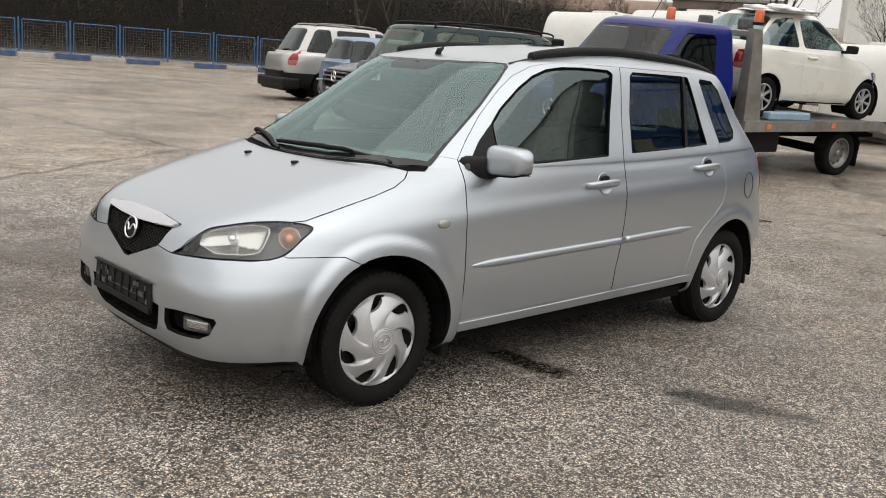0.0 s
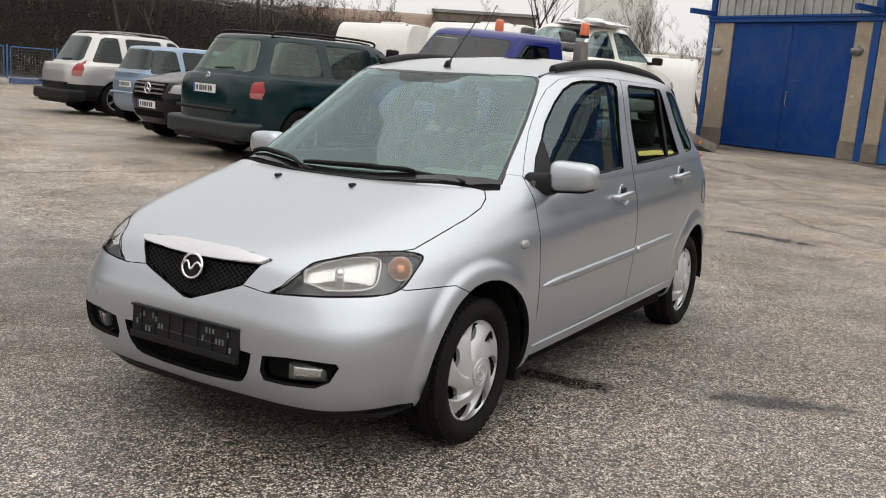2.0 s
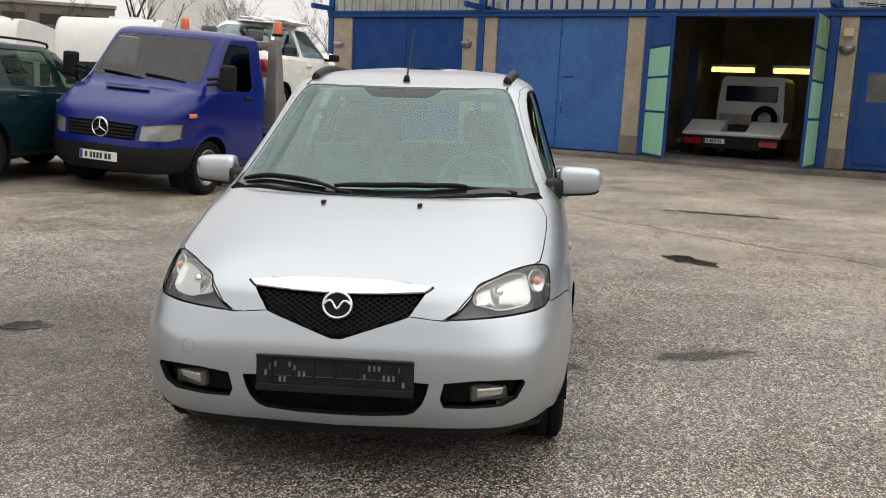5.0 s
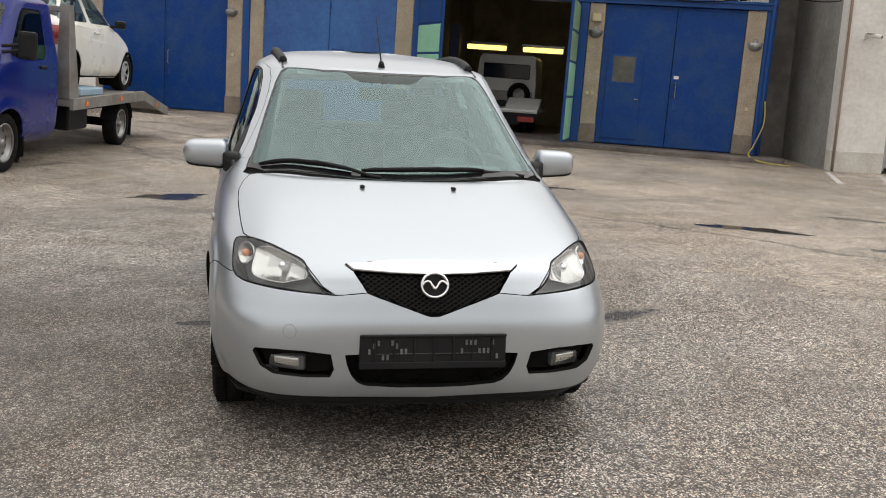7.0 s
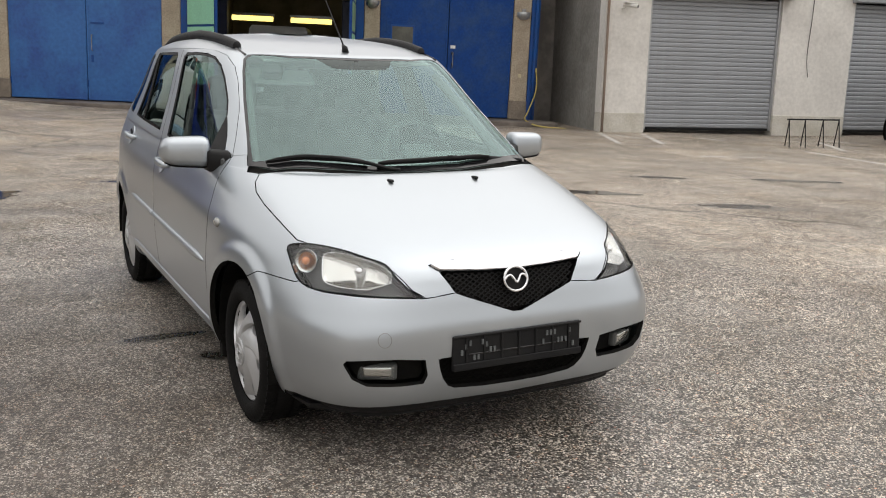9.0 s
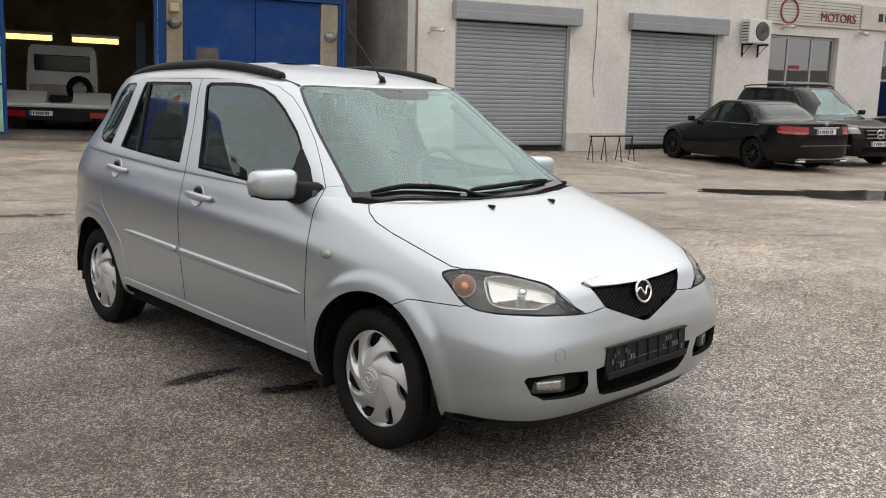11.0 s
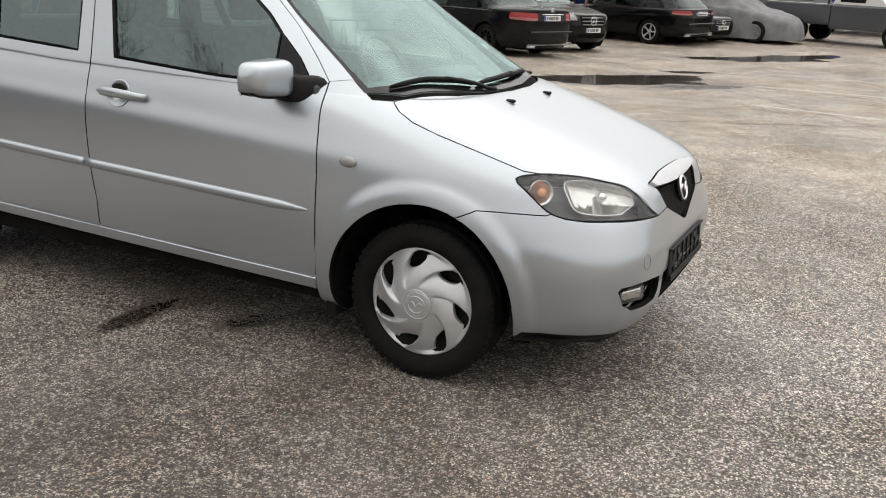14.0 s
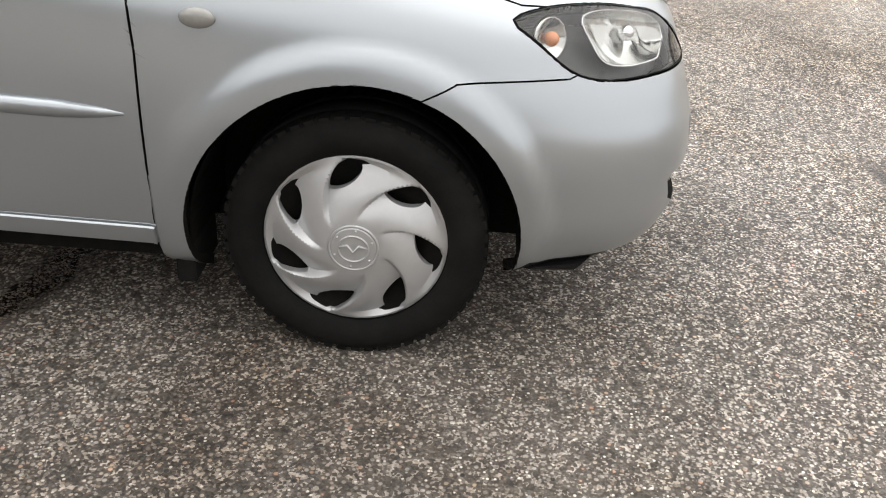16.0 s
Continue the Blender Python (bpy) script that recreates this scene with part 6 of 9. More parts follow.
    for x0, x1, z0, z1 in ((-0.425, -1.462, 0.538, 0.572), (-1.480, -2.075, 0.573, 0.596)):
        bm = bmesh.new()
        rings = []
        n = 26
        for k in range(n + 1):
            t = k / n
            x, z = x0 + (x1 - x0) * t, z0 + (z1 - z0) * t
            end = min(1.0, (abs(x + 0.425) if x0 > -1 else abs(x + 2.075)) / 0.13) ** 0.5
            w = max(0.003, 0.019 * end)
            yy = HB.snap("s", x, z).y
            rings.append([(x, sg * (yy - 0.004), z - w), (x, sg * (yy + 0.006 * end), z - w * 0.85), (x, sg * (yy + 0.013 * end + 0.001), z - w * 0.1), (x, sg * (yy + 0.009 * end), z + w * 0.8), (x, sg * (yy - 0.004), z + w)])
        ring_solid(bm, rings)
        bmesh.ops.recalc_face_normals(bm, faces=bm.faces)
        part("rubbing_strip", bm, SILVER, hero, smooth=True)
    for hx, hz in ((-1.285, 0.855), (-2.185, 0.917)):
        q = HB.snap("s", hx, hz)
        bm = bmesh.new()
        dish = []
        for rr, up in ((1.0, 0.0005), (0.97, 0.0045), (0.93, 0.0050), (0.80, 0.0020), (0.55, 0.0008), (0.10, 0.0006)):
            ring = []
            for i in range(24):
                a = 2 * math.pi * i / 24
                px, pz = hx - 0.018 + 0.056 * rr * math.cos(a), hz - 0.002 + 0.052 * rr * math.sin(a)
                ring.append((px, sg * (HB.snap("s", px, pz).y + up), pz))
            dish.append(ring)
        ring_solid(bm, dish, cap=True)
        bmesh.ops.recalc_face_normals(bm, faces=bm.faces)
        cup = part("handle_recess", bm, SILVER, hero, smooth=True)
        bm = bmesh.new()
        pts = catmull([(-0.125, 0.0, 0.0), (-0.09, 0.02, 0.002), (-0.03, 0.032, 0.003), (0.05, 0.032, 0.0), (0.105, 0.022, -0.004), (0.122, 0.004, -0.005)], 5)
        rings = []
        for k, c in enumerate(pts):
            w = 0.018 * (0.55 + 0.45 * math.sin(math.pi * min(1, k / (len(pts) - 1) * 1.0) ** 0.8))
            rings.append([(hx + c[0], sg * (q.y + c[1] + 0.011 * math.cos(a)), hz + c[2] + w * math.sin(a)) for a in [2 * math.pi * i / 10 for i in range(10)]])
        ring_solid(bm, rings)
        bmesh.ops.recalc_face_normals(bm, faces=bm.faces)
        part("door_handle", bm, SILVER, hero, smooth=True)
        # Dark oval on the dish's upper half: the hollow's shade, painted on.
        bm = bmesh.new()
        bmesh.ops.create_uvsphere(bm, u_segments=12, v_segments=8, radius=1)
        bmesh.ops.transform(bm, matrix=pose(hx - 0.018, (q.y + 0.0015) * sg, hz + 0.020) @ Matrix.Diagonal((0.036, 0.0025, 0.016, 1)), verts=bm.verts)
        part("recess_shade", bm, PLASTIC, hero, smooth=True)
    mir = empty("door_mirror")
    mir.parent = hero
    mir.matrix_basis = pose(0.042, -0.050 * sg, -0.040)
    bm = bmesh.new()
    rings = []
    for k in range(15):
        t = k / 14
        y = 0.785 + 0.203 * t
        g = (1 - abs(2 * t - 1.0) ** (8 if t < 0.5 else 5.0)) ** 0.42 if 0 < t < 1 else 0.22
        hh, dd = 0.069 * max(g, 0.22) * (1.0 - 0.16 * t), 0.066 * max(g, 0.3)
        cx, cz = -0.622 - 0.022 * t, 1.010 + 0.004 * t
        rings.append([(cx + dd * math.copysign(abs(math.cos(a)) ** 0.55, math.cos(a)) * (1.0 if math.cos(a) > 0 else 0.55), sg * y, cz + hh * math.copysign(abs(math.sin(a)) ** 0.5, math.sin(a)) * (1.0 if math.sin(a) > 0 else 0.92)) for a in [2 * math.pi * i / 24 for i in range(24)]])
    ring_solid(bm, rings)
    bmesh.ops.recalc_face_normals(bm, faces=bm.faces)
    part("mirror_shell", bm, SILVER, mir, smooth=True)
    bm = bmesh.new()
    ring_solid(bm, [[(x, y, z - 0.0022 - 0.006 * (i in (0, 6))) for i, (x, y, z) in enumerate(r[14:21])] + [(r[20][0] - 0.01, r[20][1], r[20][2] + 0.012), (r[14][0] + 0.01, r[14][1], r[14][2] + 0.012)] for r in rings[1:-1]])
    bmesh.ops.recalc_face_normals(bm, faces=bm.faces)
    part("mirror_base", bm, PLASTIC, mir, smooth=True)
    part("mirror_glass", boxed(-0.672, -0.664, 0.815 * sg if sg > 0 else -0.965, 0.965 if sg > 0 else -0.815, 0.958, 1.055, bevel=0.003), CHROME, mir)
    bm = bmesh.new()
    rings = []
    for k in range(7):
        t = k / 6
        y, cx, cz = 0.735 + 0.075 * t, -0.545 - 0.06 * t, 0.962 + 0.018 * t
        w, h = 0.078 - 0.026 * t, 0.062 - 0.018 * t
        rings.append([(cx + w * math.copysign(abs(math.cos(a)) ** 0.6, math.cos(a)), sg * y, cz + h * math.copysign(abs(math.sin(a)) ** 0.6, math.sin(a))) for a in [2 * math.pi * i / 14 for i in range(14)]])
    ring_solid(bm, rings)
    bmesh.ops.recalc_face_normals(bm, faces=bm.faces)
    part("mirror_foot", bm, PLASTIC, mir, smooth=True)
    # roof rail
    bm = bmesh.new()
    pts = catmull([(-1.035, 0.482, 0.030), (-1.09, 0.485, 0.034), (-1.28, 0.497, 0.037), (-1.6, 0.506, 0.038), (-2.0, 0.510, 0.037), (-2.35, 0.500, 0.029), (-2.52, 0.490, 0.016), (-2.60, 0.482, 0.002)], 6)
    rings = []
    for k, (x, y, h) in enumerate(pts):
        z = HB.snap("t", x, y).z
        e = min(1.0, min(k + 3, len(pts) - 1 - k) / 5 + 0.3)
        w = 0.019 * e
        rings.append([(x, sg * (y + w * a), z + b) for a, b in ((-1.1, -0.012), (-1.0, h * 0.55), (-0.6, h * 0.92), (0.0, h), (0.6, h * 0.9), (1.0, h * 0.5), (1.1, -0.012))])
    ring_solid(bm, rings)
    bmesh.ops.recalc_face_normals(bm, faces=bm.faces)
    part("roof_rail", bm, PLASTIC, hero, "black plastic roof rail", smooth=True)
    bm = bmesh.new()
    tube(bm, [(x, sg * y, HB.snap("t", x, y).z + 0.0015) for x, y in [(-0.892 - 0.114 * k, 0.486 + 0.024 * math.sin(math.pi * k / 15)) for k in range(16)]], 0.0065, 6)
    part("roof_moulding", bm, GLOSS_BLACK, hero)
    # mudflaps
    for x0, x1 in ((-0.375, -0.335), (-2.835, -2.815)):
        part("mudflap", boxed(x0, x1, *sorted((sg * 0.60, sg * (0.765 if x0 > -1 else 0.745))), 0.15 if x0 > -1 else 0.19, 0.40, bevel=0.004), RUBBER, hero)
    nz = HB.snap("t", 0.05, 0.19)
    part("washer_jet", boxed(0.03, 0.066, sg * 0.19 - 0.009, sg * 0.19 + 0.009, nz.z - 0.002, nz.z + 0.010, bevel=0.004), PLASTIC, hero)

# wheel
def wheel_cover_mesh():
    """Domed wheel cover with seven swept blades and openings between them."""
    b = bmesh.new()
    nr_, na_ = 30, 168
    R = 0.191
    rows = []
    for i in range(nr_ + 1):
        r = R * i / nr_
        row = []
        for k in range(na_):
            a = 2 * math.pi * k / na_
            h = 0.032 * (1 - (r / R) ** 2.4)
            crease = radians(77 - 25 * (r / R - 0.515) / 0.375)
            ph = (7 * (a - crease) / (2 * math.pi)) % 1.0
            saw = ph / 0.9 if ph < 0.9 else (1 - ph) / 0.1
            band = max(0.0, min(1.0, (r - 0.062) / 0.07)) * max(0.0, min(1.0, (R - 0.006 - r) / 0.014))
            h -= 0.028 * band * saw ** 1.3
            if r < 0.05:
                h += 0.004 if r < 0.047 else 0.0
            row.append((r * math.cos(a), -h, r * math.sin(a)))
        rows.append(row)
    vv = [[b.verts.new(p) for p in row] for row in rows[1:]]
    c = b.verts.new((0, -0.0335, 0))
    for k in range(na_):
        j = (k + 1) % na_
        b.faces.new((c, vv[0][k], vv[0][j]))
        for i in range(nr_ - 1):
            b.faces.new((vv[i][k], vv[i + 1][k], vv[i + 1][j], vv[i][j]))
    bmesh.ops.recalc_face_normals(b, faces=b.faces)
    b.normal_update()
    if sum(f.normal.y for f in b.faces) > 0:
        bmesh.ops.reverse_faces(b, faces=b.faces)
        b.normal_update()
    holder = Body(None, ready=b)
    for k in range(7):
        pts = []
        for r, a in ((0.655, 63), (0.74, 60), (0.85, 54), (0.915, 49), (0.92, 42), (0.90, 35.5), (0.82, 34), (0.73, 38), (0.665, 45), (0.635, 55)):
            a = radians(a + k * 360 / 7)
            pts.append((R * r * math.cos(a), -0.02, R * r * math.sin(a)))
        holder.cut("hole", pts, (0, -1, 0), 0.02, 3)
    dead = [f for f in b.faces if f[holder.rl] == holder.ids["hole"]]
    bmesh.ops.delete(b, geom=dead, context="FACES")
    rim = [e for e in b.edges if e.is_boundary]
    r = bmesh.ops.extrude_edge_only(b, edges=rim)
    for v in r["geom"]:
        if isinstance(v, bmesh.types.BMVert):
            v.co.y += 0.016
    bmesh.ops.recalc_face_normals(b, faces=b.faces)
    b.normal_update()
    if sum(f.normal.y * f.calc_area() for f in b.faces) > 0:
        bmesh.ops.reverse_faces(b, faces=b.faces)
    for e in b.edges:
        e.smooth = e.calc_face_angle(0) < 0.45
    for f in b.faces:
        f.smooth = True
    me = bpy.data.meshes.new("wheel_cover")
    b.to_mesh(me)
    b.free()
    me.materials.append(CAP_SILVER)
    return me


def tyre_mesh(R, r, w, mat=RUBBER, blocks=56, name="tyre"):
    """Tyre centred on its axis (y), with grooves and shoulder blocks."""
    bm = bmesh.new()
    h = w / 2
    prof = [(r, -h * 0.80), (r + 0.006, -h * 0.92), (r + (R - r) * 0.35, -h * 1.0), (r + (R - r) * 0.62, -h * 0.99), (R - 0.022, -h * 0.93), (R - 0.010, -h * 0.84), (R - 0.003, -h * 0.72),
            (R, -h * 0.42), (R - 0.007, -h * 0.40), (R - 0.007, -h * 0.34), (R, -h * 0.32), (R, 0.0)]
    prof = prof + [(a, -o) for a, o in reversed(prof[:-1])]
    spin(bm, prof, 72, "y")
    me = mesh_of(name, bm, mat, True)
    tr = []
    for sgn in (-1, 1):
        bm = bmesh.new()
        for k in range(blocks):
            m = pose(0, 0, 0, 0, 360 * (k + (0.5 if sgn > 0 else 0)) / blocks, 0)
            box(bm, -R * 0.035, R * 0.035, *sorted((sgn * h * 0.46, sgn * h * 0.83)), R - 0.016, R - 0.0005, bevel=0.0, m=m)
        tr.append(mesh_of("tread_blocks", bm, mat))
    return me, tr


COVER_ME = wheel_cover_mesh()
TYRE_ME, TREAD_ME = tyre_mesh(0.272, 0.191, 0.178)
bm = bmesh.new()
spin(bm, [(0.0, 0.0), (0.12, 0.0), (0.15, -0.02), (0.188, -0.035), (0.1915, -0.04), (0.1915, 0.12), (0.17, 0.12)], 40, "y")
RIM_ME = mesh_of("steel_rim", bm, LINER, True)


def hero_wheel(x, sg):
    wh = empty("wheel")
    wh.parent = hero
    # local -y looks outwards
    wh.matrix_basis = pose(x, sg * 0.686, 0.272, 0, 17 * x, 180 if sg > 0 else 0)
    shared("tyre", TYRE_ME, wh, Matrix())
    for tm in TREAD_ME:
        tagged(shared("tread", tm, wh, Matrix()), kind="stuff")
    shared("rim", RIM_ME, wh, pose(0, -0.030, 0))
    cv = shared("wheel_cover", COVER_ME, wh, pose(0, -0.066, 0))
    bm = bmesh.new()
    tube(bm, [(0.050 * math.cos(a), -0.0325, 0.050 * math.sin(a)) for a in [2 * math.pi * k / 32 for k in range(33)]], 0.0032, 6, False)
    for k in range(6):
        a = math.pi * k / 3 + 0.4
        tube(bm, [(0.041 * math.cos(a), -0.030, 0.041 * math.sin(a)), (0.041 * math.cos(a), -0.0385, 0.041 * math.sin(a))], [0.0035, 0.002], 8)
    tube(bm, [(0.031 * math.cos(a), -0.0365, 0.029 * math.sin(a)) for a in [2 * math.pi * k / 24 for k in range(25)]], 0.0026, 6, False)
    tube(bm, [(-0.029, -0.0365, 0.002), (-0.012, -0.038, 0.008), (0, -0.038, -0.008), (0.012, -0.038, 0.008), (0.029, -0.0365, 0.002)], 0.003, 6)
    part("cover_badge", bm, CAP_SILVER, cv, smooth=True)


for x in (0.0, -2.49):
    for sg in (1, -1):
        hero_wheel(x, sg)
        bm = bmesh.new()
        rings = []
        for k in range(25):
            a = math.radians(-6 + 192 * k / 24)
            c, s_ = math.cos(a) * 0.333, math.sin(a) * 0.333
            rings.append([(x + c, sg * 0.52, 0.282 + s_), (x + c, sg * 0.775, 0.282 + s_)])
        ring_solid(bm, rings, False, False)
        rings2 = [[(x + 0.333 * math.cos(a), sg * 0.52, 0.282 + 0.333 * math.sin(a)), (x, sg * 0.52, 0.25)] for a in [math.radians(-6 + 192 * k / 24) for k in range(25)]]
        ring_solid(bm, rings2, False, False)
        part("wheel_housing", bm, LINER, hero)

# floor pan, shell and cabin
bm = bmesh.new()
box(bm, -3.0, 0.55, -0.52, 0.52, 0.19, 0.24)
box(bm, -2.13, -0.36, -0.74, 0.74, 0.20, 0.25)
part("floor_pan", bm, LINER, hero)
p, n, f = HB.panel(["body", "fender", "front_door", "rear_door", "sill"], 0.0, 0.0)
low = [q for q in f if all(p[i].z < 1.36 for i in q) and all(min(math.hypot(p[i].x, p[i].z - 0.282), math.hypot(p[i].x + 2.49, p[i].z - 0.282)) > 0.34 for i in q)]
skin("inner_shell", ([a - b_ * 0.024 for a, b_ in zip(p, n)], [-v for v in n], low), LINER, hero)
p, n, f = HB.panel("body", 0.0, 0.0)
top = [q for q in f if all(p[i].z > 1.33 for i in q)]
skin("roof_lining", ([Vector((a.x, a.y * 0.965, a.z - 0.035)) for a in p], [-v for v in n], top), LINING, hero)
part("parcel_shelf", boxed(-2.955, -2.50, -0.56, 0.56, 0.985, 1.046, bevel=0.01), TRIM_GREY, hero)


def rounded(x0, x1, y0, y1, z0, z1, r, tilt=0.0, pivot=None):
    bm = bmesh.new()
    box(bm, x0, x1, y0, y1, z0, z1, bevel=r, seg=3)
    if tilt:
        c = Vector(pivot)
        bmesh.ops.transform(bm, matrix=Matrix.Translation(c) @ Matrix.Rotation(radians(tilt), 4, "Y") @ Matrix.Translation(-c), verts=bm.verts)
    return bm


for sg in (1, -1):
    seat = empty("front_seat")
    seat.parent = hero
    y0, y1 = sorted((sg * 0.12, sg * 0.60))
    part("seat_cushion", rounded(-1.45, -0.90, y0, y1, 0.38, 0.56, 0.06), TRIM_GREY, seat, smooth=True)
    part("seat_back", rounded(-1.52, -1.38, y0, y1, 0.50, 1.08, 0.055, -14, (-1.45, 0, 0.5)), TRIM_GREY, seat, smooth=True)
    part("headrest", rounded(-1.64, -1.54, (y0 + y1) / 2 - 0.13, (y0 + y1) / 2 + 0.13, 1.09, 1.27, 0.049), TRIM_GREY, seat, smooth=True)
    part("sun_visor", rounded(-0.95, -0.83, *sorted((sg * 0.12, sg * 0.42)), 1.345, 1.358, 0.006, 10, (-0.83, 0, 1.35)), LINING, hero)
    bm = bmesh.new()
    tube(bm, [(-0.37, sg * 0.60, 0.90), (-0.63, sg * 0.545, 1.11), (-0.89, sg * 0.485, 1.295)], 0.020, 8)
    part("pillar_trim", bm, DASH, hero, smooth=True)
    bm = bmesh.new()
    tube(bm, [(-1.44, sg * 0.70, 0.95), (-1.50, sg * 0.63, 1.2), (-1.54, sg * 0.575, 1.37)], 0.03, 8)
    part("pillar_trim", bm, TRIM_GREY, hero, smooth=True)
    part("door_card", boxed(-1.45, -0.45, min(sg * 0.69, sg * 0.72), max(sg * 0.69, sg * 0.72), 0.32, 0.955, bevel=0.008), DASH, hero)
part("rear_seat_cushion", rounded(-2.35, -1.90, -0.62, 0.62, 0.36, 0.56, 0.05), TRIM_GREY, hero, smooth=True)
part("rear_seat_back", rounded(-2.46, -2.32, -0.62, 0.62, 0.50, 1.05, 0.05, -10, (-2.4, 0, 0.5)), TRIM_GREY, hero, smooth=True)
for y in (-0.36, 0.36):
    part("rear_headrest", rounded(-2.55, -2.46, y - 0.13, y + 0.13, 1.04, 1.2, 0.04), TRIM_GREY, hero, smooth=True)
bm = bmesh.new()
prof = [(-0.20, 0.885), (-0.34, 0.915), (-0.52, 0.925), (-0.62, 0.905), (-0.68, 0.85), (-0.70, 0.70), (-0.62, 0.60), (-0.30, 0.60)]
rings = [[(x, y, z - 0.04 * (abs(y) / 0.66) ** 4) for x, z in prof] for y in np.linspace(-0.66, 0.66, 15)]
ring_solid(bm, rings)
bmesh.ops.recalc_face_normals(bm, faces=bm.faces)
dash = part("dashboard", bm, DASH, hero, smooth=True)
bm = bmesh.new()
rings = [[(x, y, z + (0.0 if k else 0)) for k, (x, z) in enumerate([(-0.60, 0.90), (-0.52, 0.955), (-0.44, 0.955), (-0.38, 0.915)])] for y in np.linspace(0.2, 0.52, 7)]
ring_solid(bm, rings)
bmesh.ops.recalc_face_normals(bm, faces=bm.faces)
part("instrument_hood", bm, DASH, dash, smooth=True)
sw = empty("steering_wheel")
sw.parent = hero
sw.matrix_basis = pose(-0.80, 0.36, 0.90, 0, 64, 0)
bm = bmesh.new()
tube(bm, [(0.185 * math.cos(a), 0.185 * math.sin(a), 0) for a in [2 * math.pi * k / 32 for k in range(33)]], 0.014, 8, False)
part("wheel_rim", bm, DASH, sw, smooth=True)
part("hub_pad", boxed(-0.07, 0.09, -0.09, 0.09, -0.03, 0.02, bevel=0.02, seg=2), DASH, sw)
bm = bmesh.new()
for a in (0.15, math.pi - 0.15, -math.pi / 2 + 3.3):
    tube(bm, [(0.05 * math.sin(a), 0.05 * math.cos(a), -0.005), (0.18 * math.sin(a), 0.18 * math.cos(a), 0)], 0.016, 6)
part("spoke", bm, DASH, sw)
rv = part("rear_view_mirror", rounded(-0.80, -0.77, -0.12, 0.12, 1.235, 1.30, 0.014), PLASTIC, hero, smooth=True)
part("mirror_stalk", boxed(-0.775, -0.755, -0.012, 0.012, 1.295, 1.36, bevel=0.003), PLASTIC, rv)

# wipers: blades parked along the foot of the windscreen
def wiper_line(y):
    return float(np.interp(abs(y), (0, 0.2, 0.39, 0.55, 0.64), (-0.080, -0.090, -0.128, -0.192, -0.260)))


for y0, y1, piv, lift in ((0.36, -0.18, 0.56, 0.016), (-0.22, -0.60, -0.10, 0.010)):
    wp = empty("wiper")
    wp.parent = hero
    pts = []
    for k in range(11):
        t = k / 10
        y = y0 + (y1 - y0) * t
        x = wiper_line(y) - 0.006 - lift * math.sin(math.pi * t)
        pts.append((x, y, HB.snap("t", x, abs(y)).z + 0.007))
    bm = bmesh.new()
    tube(bm, pts, [0.0045] * 11, 6)
    bl = part("wiper_blade", bm, RUBBER, wp)
    bm = bmesh.new()
    tube(bm, [(p[0] + 0.004, p[1], p[2] + 0.007 + 0.004 * math.sin(math.pi * k / 10)) for k, p in enumerate(pts)], [0.003] + [0.0075] * 9 + [0.003], 6)
    part("blade_frame", bm, PLASTIC, bl)
    bm = bmesh.new()
    mid = pts[4]
    px_ = wiper_line(piv) + 0.03
    qz = HB.snap("t", px_, abs(piv)).z
    tube(bm, catmull([(px_, piv, qz + 0.006), (px_ - 0.012, piv - 0.05, qz + 0.012), ((px_ + mid[0]) / 2 + 0.006, (piv + mid[1]) / 2, (qz + mid[2]) / 2 + 0.014), (mid[0] + 0.004, mid[1], mid[2] + 0.013)], 3), 0.0075, 8)
    part("wiper_arm", bm, PLASTIC, wp, smooth=True)
# antenna
bm = bmesh.new()
q = HB.snap("t", -0.89, 0.0)
tube(bm, [(-0.89, 0, q.z - 0.002), (-0.895, 0, q.z + 0.018), (-0.92, 0, q.z + 0.03)], [0.018, 0.014, 0.007], 10)
ant = part("antenna", bm, PLASTIC, hero, smooth=True)
bm = bmesh.new()
tube(bm, [(-0.905, 0, q.z + 0.022), (-1.17, 0.0, q.z + 0.27)], [0.0045, 0.0022], 6)
part("antenna_mast", bm, PLASTIC, ant)
# fuel flap on the left flank
q = HB.snap("s", -2.66, 0.80)
bm = bmesh.new()
ringp = [(-2.66 + 0.062 * math.cos(a), HB.snap("s", -2.66 + 0.062 * math.cos(a), 0.80 + 0.072 * math.sin(a)).y + 0.0012, 0.80 + 0.072 * math.sin(a)) for a in [2 * math.pi * k / 32 for k in range(33)]]
tube(bm, ringp, 0.0022, 5, False)
part("fuel_flap_seam", bm, GLOSS_BLACK, hero)
# towing-eye cap seam on the right front
q = [HB.snap("f", 0.50 + 0.022 * math.cos(a), 0.475 + 0.024 * math.sin(a)) for a in [2 * math.pi * k / 24 for k in range(25)]]
bm = bmesh.new()
tube(bm, [(v.x + 0.0004, -v.y, v.z) for v in q], 0.0012, 5, False)
part("towing_cap_seam", bm, STEEL, hero)

# ---- parked vehicles ----
LAMP_PINK = material("pale_red_lamp_lens", (0.34, 0.09, 0.08), 0.15, 0, vary=0.4, scale=25, second=(0.4, 0.2, 0.18), coat=0.25)


